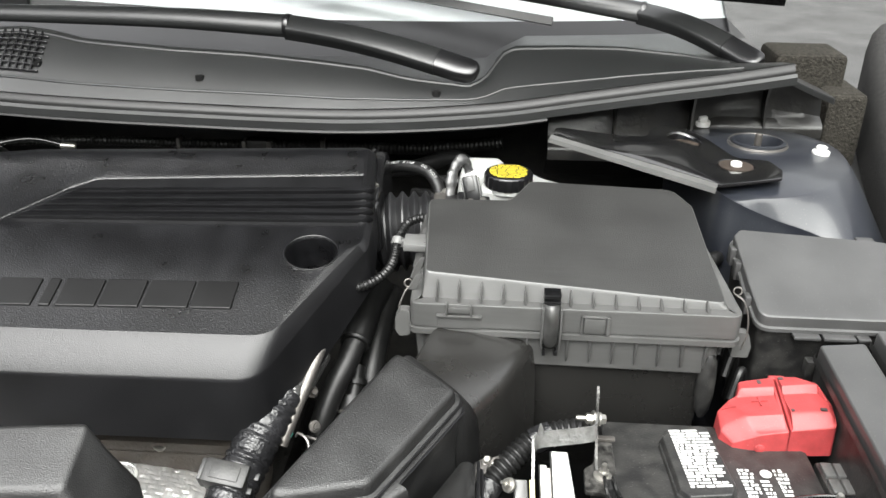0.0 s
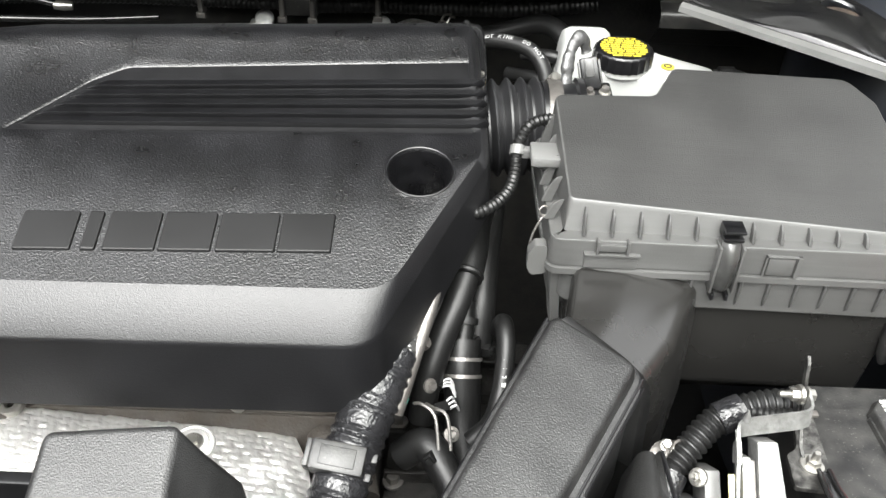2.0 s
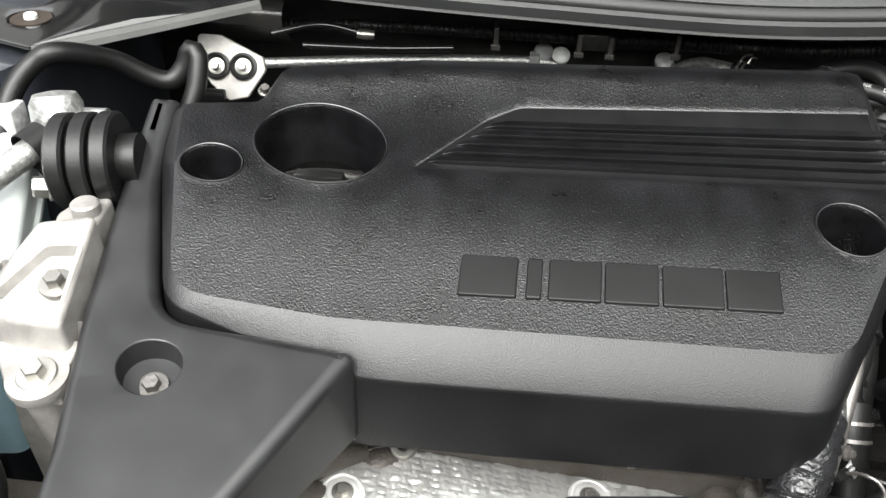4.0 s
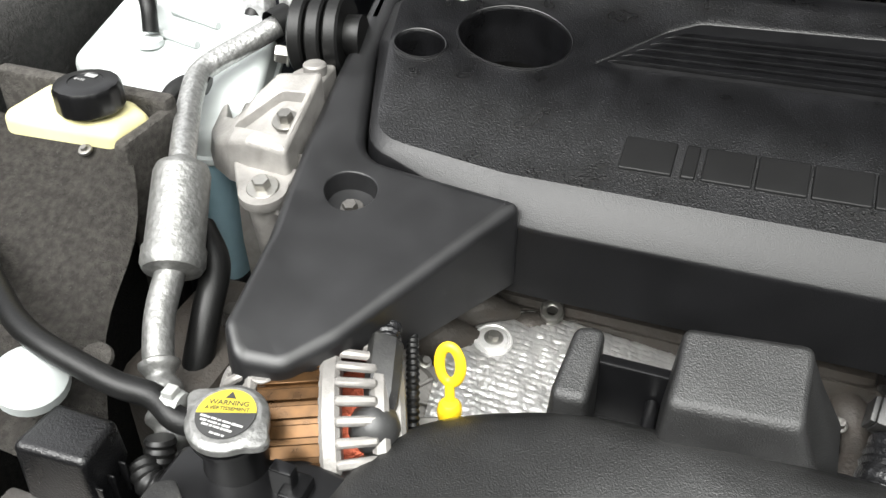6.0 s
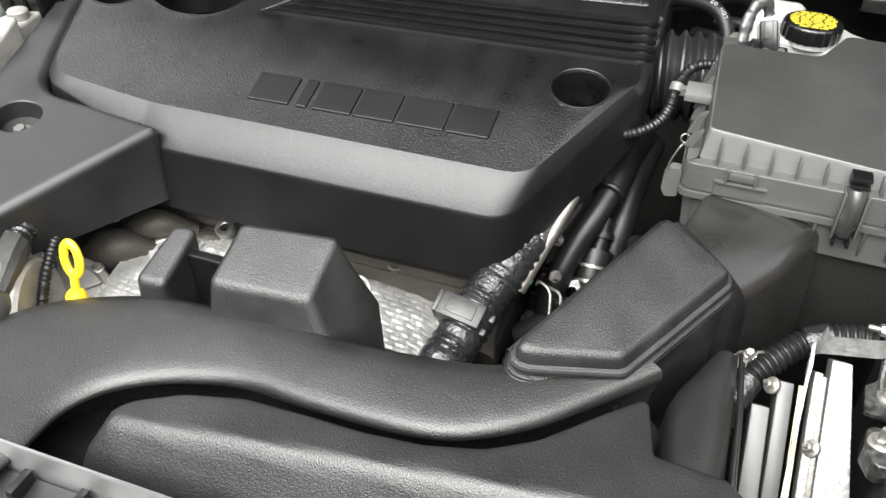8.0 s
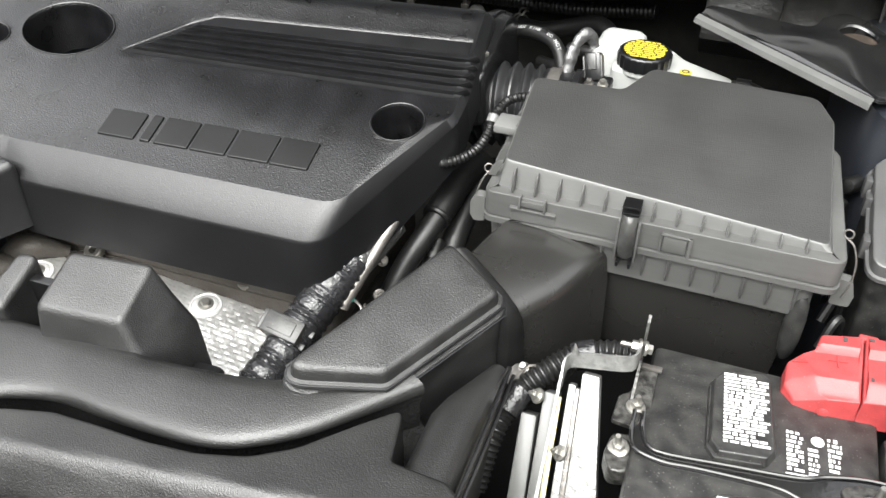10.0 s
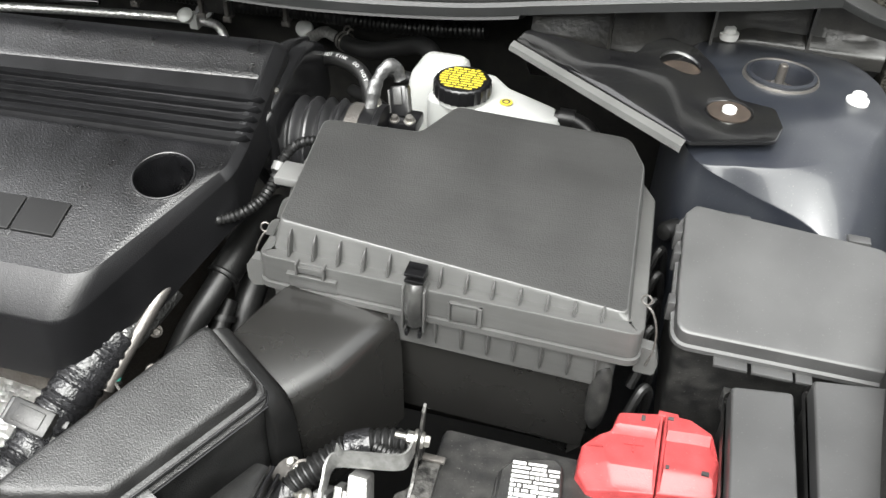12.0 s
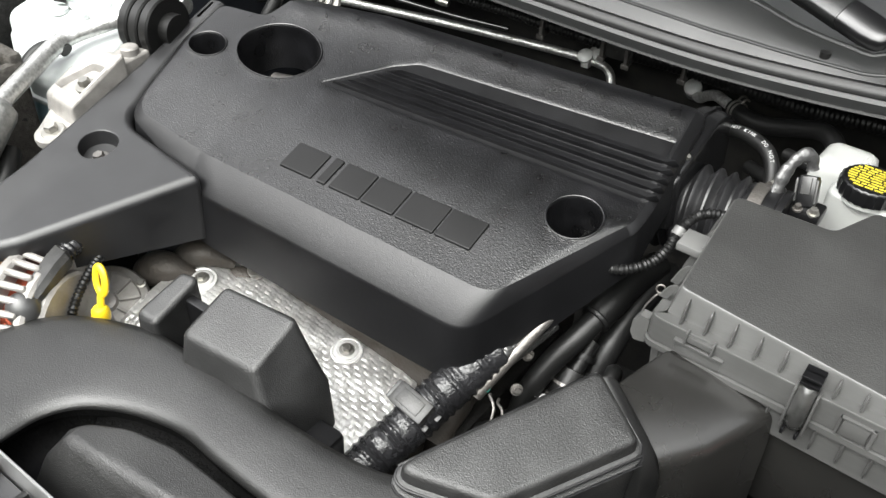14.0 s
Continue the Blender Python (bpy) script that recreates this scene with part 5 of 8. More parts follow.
bolt((0.293, 0.279, 0.960), (0.1, -0.5, 1), 0.0055, ZINC, clamp, "clamp_screw", "bright clamp screw", 0.005, 0.007)
# glossy throttle housing along the cover's end, with a step and a seam
throttle = thing("throttle_housing", (0.208, 0.27, 0.93), "glossy black plastic housing beside the cover end", "throttle housing")


def housing_ring(y, x0, x1, z0, z1, r):
    q = fillet([(x0, z0), (x1 + 0.004, z0), (x1, z1), (x0, z1 + 0.002)], [0.002, 0.003, r, r], 5)
    return [(p.x, y, p.y) for p in q]


bm = bmesh.new()
loft(bm, [housing_ring(*v) for v in ((0.192, 0.192, 0.221, 0.930, 0.984, 0.007), (0.196, 0.191, 0.2235, 0.930, 0.990, 0.008), (0.215, 0.190, 0.2245, 0.930, 0.997, 0.008), (0.245, 0.189, 0.2235, 0.930, 1.005, 0.008),
                                     (0.275, 0.189, 0.2225, 0.930, 1.008, 0.008), (0.305, 0.190, 0.2215, 0.930, 1.002, 0.008), (0.330, 0.192, 0.2205, 0.930, 0.990, 0.010), (0.341, 0.194, 0.217, 0.930, 0.978, 0.010))], True, True)
part("shell", bm, GLOSSY, throttle, "", 50)
bm = bmesh.new()
loft(bm, [housing_ring(*v) for v in ((0.176, 0.193, 0.2205, 0.930, 0.978, 0.006), (0.180, 0.191, 0.2245, 0.930, 0.984, 0.007), (0.187, 0.191, 0.2260, 0.930, 0.988, 0.007), (0.1905, 0.192, 0.2245, 0.930, 0.987, 0.007))], True, True)
part("front_lip", bm, GLOSSY, throttle, "separate front lip", 50)
bm = bmesh.new()
tube(bm, [(0.2055, 0.205, 0.9985), (0.2060, 0.250, 1.0075), (0.2055, 0.290, 1.0068), (0.2050, 0.322, 0.9962)], 0.0032, 8)
part("moulded_ridge", bm, GLOSSY, throttle)
bolt((0.219, 0.212, 0.9925), (0.2, -0.3, 1), 0.003, ZINC, throttle, "stud", "bright stud", 0.004, 0.0045)
sensor = thing("air_flow_sensor", (0.318, 0.25, 0.95), "black air flow sensor plug with taped wiring", "sensor")
bm = bmesh.new()
rbox(bm, (0.316, 0.246, 0.948), (0.346, 0.276, 0.962), 0.003)
part("base", bm, SMOOTH, sensor, "black screwed base")
bm = bmesh.new()
lean = Matrix.Translation((0.3275, 0.262, 0.960)) @ Euler((radians(-24), radians(-14), 0)).to_matrix().to_4x4()
rbox(bm, (-0.0085, -0.007, 0.0), (0.0085, 0.007, 0.030), 0.002, lean)
part("plug", bm, SMOOTH, sensor, "black plug housing")
for x in (-0.0105, 0.0085):
    bm = bmesh.new()
    rbox(bm, (x, -0.008, 0.004), (x + 0.002, 0.002, 0.027), 0.0006, lean)
    part("plug_rail", bm, PLUGGREY, sensor, "grey side rail")
bm = bmesh.new()
rbox(bm, (-0.0045, -0.0095, 0.012), (0.0045, -0.0065, 0.029), 0.001, lean)
part("latch", bm, PLUGGREY, sensor, "grey plug latch")
bolt((0.338, 0.252, 0.962), (0, -0.2, 1), 0.004, ZINC, sensor, "screw", "bright screw", 0.005, 0.006)
bolt((0.3235, 0.250, 0.962), (0, -0.2, 1), 0.0035, STEEL, sensor, "screw", "", 0.004, 0.005)
bm = bmesh.new()
tube(bm, [(0.300, 0.240, 0.953), (0.3000, 0.247, 0.972), (0.3010, 0.258, 0.990), (0.3050, 0.268, 1.001), (0.3110, 0.276, 1.005), (0.3165, 0.280, 1.000), (0.3200, 0.280, 0.990)], lambda s: 0.0068 + 0.0007 * math.sin(s * 210) + 0.0004 * math.sin(s * 570 + 1), 14, 0.0015, 0.72)
part("taped_lead", bm, FOILTAPE, sensor, "silvery taped lead")

harness = thing("sensor_harness", (0.26, 0.12, 0.90), "thin corrugated black loom looping beside the airbox", "wire loom")
bm = bmesh.new()
tube(bm, [(0.295, 0.172, 0.972), (0.278, 0.166, 0.979), (0.262, 0.158, 0.977), (0.2535, 0.147, 0.969), (0.2505, 0.137, 0.961), (0.2495, 0.124, 0.952), (0.2450, 0.108, 0.945), (0.2350, 0.093, 0.941), (0.2200, 0.082, 0.938), (0.200, 0.078, 0.935)], ribbed(0.0052, 0.0042, 0.0012), 12, 0.0009)
part("loom", bm, LOOM, harness)
bm = bmesh.new()
lathe(bm, [(0.0066, -0.004), (0.0066, 0.004)], 16, aim((0.2512, 0.139, 0.9625), (0.1, 0.8, 0.7)))
rbox(bm, (0.2525, 0.134, 0.958), (0.2630, 0.142, 0.966), 0.0012)
part("band", bm, BLOCKGREY, harness, "grey band with a tab")

# hoses behind: heater hose with print, elbow with spring clip
bm = bmesh.new()
VACUUM = [(0.205, 0.333, 0.958), (0.215, 0.331, 0.968), (0.228, 0.328, 0.975), (0.250, 0.318, 0.979), (0.271, 0.304, 0.977), (0.283, 0.291, 0.964), (0.287, 0.281, 0.945), (0.288, 0.275, 0.925)]
tube(bm, VACUUM, 0.0075, 14)
vent = solo("vacuum_hose", bm, RUBBER, "black vacuum hose printed with white handling words", "hose")


def lettering(words, m, size, mat, parent, name="printed_words", label=""):
    """Built-in font text turned to a mesh."""
    cu = bpy.data.curves.new(name, "FONT")
    cu.body, cu.size, cu.extrude, cu.align_x, cu.align_y = words, size, 0.0002, "CENTER", "CENTER"
    ob = bpy.data.objects.new(name, cu)
    me = bpy.data.meshes.new_from_object(ob)
    bpy.data.objects.remove(ob)
    bpy.data.curves.remove(cu)
    me.materials.append(mat)
    out = new(name, me)
    out.matrix_basis = m
    out.parent = parent
    out.matrix_parent_inverse = parent.matrix_basis.inverted()
    if label:
        tagged(out, label)
    return out




def hose_print(words, pts, start, step, r, size, mat, parent, face=(0.0, -0.55, 0.83)):
    """Letters along a hose, on the side that faces up and forwards."""
    line, s = spline(pts, 0.001), start
    for ch in words:
        i = min(len(line) - 2, int(s / 0.001))
        if ch != " ":
            way = (line[i + 1] - line[i]).normalized()
            out = Vector(face)
            out = (out - way * out.dot(way)).normalized()
            m = Matrix((way, out.cross(way), out)).transposed().to_4x4()
            m.translation = line[i] + out * (r + 0.0003)
            lettering(ch, m, size, mat, parent, "printed_letter")
        s += step


hose_print("DO NOT KINK  DO NOT", VACUUM, 0.016, 0.0041, 0.0075, 0.0054, WIRE, vent)
bm = bmesh.new()
tube(bm, [(0.108, 0.548, 0.886), (0.116, 0.542, 0.887), (0.126, 0.537, 0.896), (0.140, 0.527, 0.905), (0.155, 0.513, 0.909), (0.176, 0.496, 0.912)], 0.0072, 14, 0.003)
elbow = solo("hose_pipe", bm, ALU, "bright bent metal pipe end at the firewall", "pipe")
bm = bmesh.new()
tube(bm, [(0.172, 0.499, 0.912), (0.195, 0.482, 0.913), (0.225, 0.470, 0.918), (0.262, 0.460, 0.933), (0.290, 0.449, 0.945), (0.310, 0.432, 0.945), (0.325, 0.410, 0.930), (0.334, 0.392, 0.900), (0.336, 0.380, 0.86)], 0.0108, 16)
h2 = solo("heater_hose", bm, RUBBER, "black heater hose curving to the firewall", "hose")
bm = bmesh.new()
at = aim((0.180, 0.493, 0.9125), (0.8, -0.58, 0.05))
lathe(bm, [(0.0115, -0.0045), (0.0123, -0.0045), (0.0123, -0.0015), (0.0115, -0.0015)], 20, at, False)
lathe(bm, [(0.0115, 0.0020), (0.0123, 0.0020), (0.0123, 0.0050), (0.0115, 0.0050)], 20, at, False)
tube(bm, [(0.177, 0.497, 0.924), (0.181, 0.496, 0.932), (0.188, 0.492, 0.934)], 0.0014, 6)
tube(bm, [(0.184, 0.490, 0.924), (0.188, 0.492, 0.931), (0.193, 0.488, 0.932)], 0.0014, 6)
part("spring_clip", bm, ZINC, h2, "bright spring hose clip")
for a, b, c in (((0.25, 0.33, 0.94), (0.29, 0.30, 0.945), (0.33, 0.31, 0.90)), ((0.27, 0.40, 0.93), (0.31, 0.38, 0.935), (0.36, 0.40, 0.90))):
    bm = bmesh.new()
    tube(bm, [a, b, c], 0.007)
    solo("small_hose", bm, RUBBER, "thin black hose behind the airbox", "hose", "small hoses behind the airbox")

# ---- brake fluid reservoir ----
res = thing("brake_fluid_reservoir", (0.40, 0.34, 0.90), "white plastic brake fluid reservoir with a black cap", "fluid reservoir")
bm = bmesh.new()
tank = fillet([(0.335, 0.31), (0.455, 0.305), (0.480, 0.330), (0.470, 0.352), (0.415, 0.365), (0.395, 0.385), (0.358, 0.390), (0.336, 0.36)], 0.012, 4)
moulded(bm, tank, lambda x, y: 0.955 - 0.15 * max(0, x - 0.40), 0.88, 0.006, 0.0, (), 0.03)
lathe(bm, [(0.028, 0.95), (0.028, 0.962)], 24, Matrix.Translation((0.37, 0.33, 0)))
part("tank", bm, WHITE, res)
bm = bmesh.new()
lobe = fillet([(0.300, 0.330), (0.372, 0.330), (0.372, 0.405), (0.304, 0.405)], [0.014, 0.014, 0.016, 0.016], 5)
up = lambda u, z, o=0.0: [(0.338 + (p.x - 0.338) * u, 0.367 + (p.y - 0.367) * u, z) for p in offset(lobe, o)]
loft(bm, [up(1, 0.870), up(1, 0.893), up(1, 0.8935, 0.005), up(1, 0.8985, 0.005), up(0.985, 0.899), up(0.82, 0.953), up(0.76, 0.963), up(0.62, 0.968), up(0.4, 0.969)], True, True)
part("inner_chamber", bm, WHITE, res, "taller tapered white chamber with a moulded rim")
bm = bmesh.new()
cap_m = Matrix.Translation((0.370, 0.330, 0.956))
ridge = lambda k, r: r * (1.0 if k % 2 else 0.955)
rings = [[cap_m @ Vector((ridge(k, r) * math.cos(math.pi * k / 24), ridge(k, r) * math.sin(math.pi * k / 24), z)) for k in range(48)] for r, z in ((0.0305, 0.0), (0.031, 0.004), (0.031, 0.0135), (0.0295, 0.016))]
rings.append([cap_m @ Vector((0.0275 * math.cos(math.pi * k / 24), 0.0275 * math.sin(math.pi * k / 24), 0.017)) for k in range(48)])
loft(bm, rings, True, True)
cap = part("cap", bm, SMOOTH, res, "black ridged cap with yellow print")
bm = bmesh.new()
for r in range(9):
    y = 0.0205 - 0.0051 * r
    half = math.sqrt(max(0.0, 0.0252 ** 2 - y * y)) * 0.96
    rnd = random.Random(30 + r)
    x = -half
    while x < half - 0.002:
        w = min(0.004 + 0.009 * rnd.random(), half - x)
        bar(bm, (0.370 + x, 0.330 + y, 0.9731), (0.370 + x + w, 0.330 + y, 0.9731), 0.0026, 0.0004, (0, 0, 1), 0)
        x += w + 0.0014
part("cap_print", bm, LABELYELLOW, cap, "yellow printed warning rows")
bm = bmesh.new()
lathe(bm, [(0.0068, 0), (0.0068, 0.0008)], 20, Matrix.Translation((0.418, 0.329, 0.9535)))
part("round_sticker", bm, LABELYELLOW, res, "small yellow round sticker")
bm = bmesh.new()
lathe(bm, [(0.0045, 0), (0.0045, 0.0004), (0.0028, 0.0004), (0.0028, 0.0)], 20, Matrix.Translation((0.418, 0.329, 0.9545)), False)
part("sticker_ring", bm, LABELBLACK, res)
bm = bmesh.new()
bar(bm, (0.347, 0.375, 0.9555), (0.362, 0.379, 0.9555), 0.010, 0.0005, (0, 0, 1), 0)
part("white_tag", bm, LABELWHITE, res)
bm = bmesh.new()
tube(bm, [(0.470, 0.338, 0.94), (0.492, 0.335, 0.942), (0.512, 0.322, 0.935), (0.525, 0.300, 0.91)], 0.008)
lathe(bm, [(0.010, -0.008), (0.010, 0.008)], 16, aim((0.482, 0.337, 0.942), (1, 0, 0)))
part("spout", bm, RUBBER, res)
res.matrix_basis = Matrix.Translation((0.398, 0.353, 0.895))


# ---- battery corner ----
battery = thing("battery", (0.54, -0.13, 0.66), "black car battery with white printed labels", "battery")
bm = bmesh.new()
rbox(bm, (0.452, -0.255, 0.66), (0.628, -0.028, 0.873), 0.006)
part("case", bm, BATTERY, battery)
lab1 = fillet([(0.510, -0.0495), (0.5385, -0.0415), (0.5445, -0.0455), (0.5525, -0.118), (0.5475, -0.129), (0.5135, -0.134), (0.5065, -0.124), (0.5025, -0.060)], 0.0025, 3)
low1 = [p + Vector((-0.0028, -0.0035)) for p in offset(lab1, -0.0005)]
for k, (dx, dy, seed) in enumerate(((0.0, 0.0, 5), (0.0065, -0.1235, 6))):
    bm = bmesh.new()
    moulded(bm, [p + Vector((dx, dy)) for p in low1], lambda x, y: 0.8765, 0.871, 0.0012, 0.001, (), 0.05, 2)
    under = part("vent_base", bm, BATTERY, battery, "eight-sided raised base")
    bm = bmesh.new()
    moulded(bm, [p + Vector((dx, dy)) for p in lab1], lambda x, y: 0.8815, 0.874, 0.0016, 0.002, (), 0.05, 3)
    vent_cap = part("vent_cover", bm, BATTERY, battery, "raised eight-sided vent cover")
    bm = bmesh.new()
    writing(bm, (0.5095 + dx, -0.0510 + dy, 0.8816), (1, 0.12, 0), (0.08, -1, 0), 0.034, 0.074, 19, seed, 0.0003, 0.008)
    part("vent_print", bm, LABELWHITE, vent_cap, "white printed label rows")
bm = bmesh.new()
writing(bm, (0.5605, -0.0875, 0.8732), (1, 0.05, 0), (0.06, -1, 0), 0.012, 0.040, 9, 7, 0.0003, 0.005)
writing(bm, (0.5765, -0.1000, 0.8732), (1, 0.05, 0), (0.06, -1, 0), 0.009, 0.028, 6, 8, 0.0003, 0.004)
writing(bm, (0.5900, -0.0860, 0.8732), (1, 0.05, 0), (0.06, -1, 0), 0.010, 0.034, 7, 9, 0.0003, 0.004)
lathe(bm, [(0.0048, 0), (0.0048, 0.0004)], 18, Matrix.Translation((0.5835, -0.0925, 0.8732)))
bar(bm, (0.562, -0.1300, 0.8732), (0.599, -0.1255, 0.8732), 0.0012, 0.0003, (0, 0, 1), 0)
part("case_print", bm, LABELWHITE, battery, "white printed signs and rows")

# hold-down strap over the battery: a shallow channel with rolled edges that widens to a plate at the stud
hold = thing("battery_hold_down", (0.55, -0.145, 0.874), "black steel hold-down strap with rolled edges across the battery", "battery strap")
upper = [(0.4555, -0.112), (0.4575, -0.130), (0.4635, -0.1435), (0.477, -0.147), (0.521, -0.142), (0.569, -0.136), (0.589, -0.128), (0.616, -0.121), (0.645, -0.120)]
lower = [(0.4485, -0.112), (0.4495, -0.135), (0.4550, -0.150), (0.476, -0.1550), (0.501, -0.1525), (0.551, -0.150), (0.570, -0.154), (0.588, -0.1630), (0.645, -0.1680)]
bm = bmesh.new()
moulded(bm, fillet(upper + lower[::-1], [0.001] + [0.006] * 7 + [0.002] * 2 + [0.006] * 7 + [0.001], 3), lambda x, y: 0.8765, 0.8725, 0.001, 0, (), 0.03, 2)
part("strap", bm, BLACKMETAL, hold)
for line in (upper, lower):
    bm = bmesh.new()
    tube(bm, [(x, y, 0.8775) for x, y in line], 0.0017, 8, 0.004)
    part("rolled_edge", bm, BLACKMETAL, hold)
bm = bmesh.new()
moulded(bm, fillet([(0.598, -0.135), (0.612, -0.128), (0.640, -0.127), (0.641, -0.162), (0.604, -0.160)], 0.006, 4), lambda x, y: 0.8790, 0.876, 0.0012, 0, (), 0.03, 2)
part("stud_plate", bm, CLAMPSTEEL, hold, "worn pale-edged plate under the nut")
bolt((0.619, -0.1480, 0.880), (0, 0, 1), 0.006, ZINC, hold, "nut", "bright nut on a long stud", 0.006, 0.010, 0.022)

clampg = thing("battery_ground_clamp", (0.448, -0.10, 0.86), "dull blackened steel terminal clamp with two bolts", "battery clamp")
bm = bmesh.new()
out = fillet([(0.4415, -0.0905), (0.4455, -0.0640), (0.4590, -0.0640), (0.4600, -0.1240), (0.4325, -0.1215), (0.4335, -0.0960)], [0.006, 0.001, 0.002, 0.002, 0.003, 0.004], 3)
moulded(bm, out, lambda x, y: 0.8705 + 0.20 * max(0.0, y + 0.105), lambda x, y: 0.8665 + 0.20 * max(0.0, y + 0.105), 0.0008, 0, (), 0.02, 2, True)
part("clamp_plate", bm, CLAMPSTEEL, clampg, "bent blackened plate")
bm = bmesh.new()
rings = []
for y, z, h in ((-0.1100, 0.8690, 0.004), (-0.0950, 0.8720, 0.008), (-0.0850, 0.8800, 0.012), (-0.0760, 0.8920, 0.013), (-0.0680, 0.9060, 0.012), (-0.0625, 0.9190, 0.009), (-0.0600, 0.9275, 0.005)):
    rings.append([(0.4440 + dx, y + dy, z + dz) for dx, dy, dz in ((-0.0011, -0.4 * h, -0.35 * h), (0.0011, -0.4 * h, -0.35 * h), (0.0011, 0.4 * h, 0.35 * h), (-0.0011, 0.4 * h, 0.35 * h))])
loft(bm, rings, True, True)
part("upright_tongue", bm, CLAMPSTEEL, clampg, "upright thin steel tongue")
bm = bmesh.new()
rbox(bm, (0.4450, -0.068, 0.8785), (0.4620, -0.0625, 0.8815), 0.0008)
part("cross_tab", bm, STEEL, clampg)
bm = bmesh.new()
out = fillet([(0.4360, -0.1290), (0.4540, -0.1270), (0.4600, -0.1480), (0.4520, -0.1640), (0.4400, -0.1670), (0.4330, -0.1500)], 0.008, 4)
moulded(bm, out, lambda x, y: 0.8660, 0.850, 0.0020, 0, (), 0.03, 3, True)
part("lower_lug", bm, CLAMPSTEEL, clampg, "dirty rounded lower lug")
bolt((0.4490, -0.1030, 0.8712), (0, -0.05, 1), 0.0052, ZINC, clampg, "bolt", "bright hexagon nut on a stud", 0.0045, 0.0085, 0.011)
bolt((0.4432, -0.1440, 0.8662), (-0.1, -0.2, 1), 0.0052, ZINC, clampg, "bolt", "bright hexagon nut on a stud", 0.0045, 0.0085, 0.016)
bolt((0.4410, -0.0700, 0.9040), (-1, -0.1, 0.1), 0.0048, ZINC, clampg, "pinch_nut", "bright pinch bolt through the tongue", 0.005, 0.007, 0.013)
bolt((0.4458, -0.0700, 0.9040), (1, 0.1, -0.1), 0.0045, ZINC, clampg, "pinch_nut", "", 0.004, 0.006)

# bright bracket and control module beside the battery
brk = thing("module_bracket", (0.41, -0.13, 0.80), "bright bare aluminium bracket beside the battery", "bracket")
bm = bmesh.new()
strap(bm, [(0.4425, -0.0800, 0.9085), (0.4405, -0.0920, 0.9080), (0.4340, -0.0955, 0.9070), (0.4150, -0.0985, 0.9055), (0.3990, -0.1010, 0.9045), (0.3925, -0.1035, 0.9035), (0.3900, -0.1090, 0.9010), (0.3895, -0.1200, 0.8900)], 0.0135, 0.0018, (0, 0.25, 1))
part("top_band", bm, ALUSMOOTH, brk)
bm = bmesh.new()
rings = []
for y, z, w in ((-0.112, 0.9030, 0.0120), (-0.122, 0.8900, 0.0115), (-0.145, 0.8620, 0.0110), (-0.170, 0.8330, 0.0110), (-0.21, 0.790, 0.011)):
    rings.append([(0.3880 + 0.03 * (-0.112 - y) + dx, y + dy, z + dy * 0.6) for dx, dy in ((0, -w / 2), (0.0022, -w / 2), (0.0022, w / 2), (0, w / 2))])
loft(bm, rings, True, True)
part("side_leg", bm, ALUSMOOTH, brk, "leg of the bracket running down beside the module")
bm = bmesh.new()
lathe(bm, [(0.0005, 0.010), (0.0022, 0.004), (0.0030, 0.0)], 10, aim((0.3955, -0.1015, 0.9105), (-0.1, 0, 1)))
part("bent_tip", bm, ALUSMOOTH, brk)

mod = thing("control_module", (0.40, -0.15, 0.76), "bright aluminium control module with a grey sealed connector side", "control module")
bm = bmesh.new()


def module_face(x0, x1, x2, x3, y0, z0, y1, z1, thick):
    """A sloping slab: its upper edge runs from x0 to x1, its lower one from x2 to x3."""
    n = Vector((0, z0 - z1, y0 - y1)).normalized()
    n = Vector((0, -abs(n.y), abs(n.z)))
    quad = [Vector((x0, y0, z0)), Vector((x1, y0, z0)), Vector((x3, y1, z1)), Vector((x2, y1, z1))]
    return [[q - n * thick for q in quad], quad]


def slope_slab(bm, x0, x1, x2, x3, y0, z0, y1, z1, thick, bevel=0.0012):
    tmp = bmesh.new()
    loft(tmp, module_face(x0, x1, x2, x3, y0, z0, y1, z1, thick), True, True)
    bmesh.ops.recalc_face_normals(tmp, faces=tmp.faces)
    bmesh.ops.bevel(tmp, geom=list(tmp.edges), offset=bevel, segments=2, profile=0.5, affect="EDGES")
    merge(bm, tmp)
    return bm


part("module_lid", slope_slab(bm, 0.4040, 0.4175, 0.4140, 0.4440, -0.1080, 0.8980, -0.1950, 0.790, 0.020), ALUSMOOTH, mod, "bright flat lid")
part("module_rib", slope_slab(bmesh.new(), 0.3950, 0.4010, 0.4030, 0.4100, -0.1130, 0.8880, -0.1950, 0.790, 0.016), ALUSMOOTH, mod, "bright long rib")
part("module_groove", slope_slab(bmesh.new(), 0.4010, 0.4042, 0.4098, 0.4142, -0.1130, 0.8850, -0.1950, 0.788, 0.010, 0.0004), STEEL, mod, "dark groove between rib and lid")
part("connector_wall", slope_slab(bmesh.new(), 0.3755, 0.3865, 0.3840, 0.3960, -0.1080, 0.8670, -0.1950, 0.770, 0.03), PALEGREY, mod, "pale grey connector wall")
part("connector_block", slope_slab(bmesh.new(), 0.3610, 0.3740, 0.3680, 0.3830, -0.1210, 0.8500, -0.1950, 0.770, 0.03), PALEGREY, mod, "grey connector block")
bm = bmesh.new()
tube(bm, [(0.3895, -0.118, 0.876), (0.3925, -0.150, 0.840), (0.3965, -0.19, 0.795)], 0.0022, 8)
part("seal_bead", bm, CREAM, mod, "yellowed sealing bead")
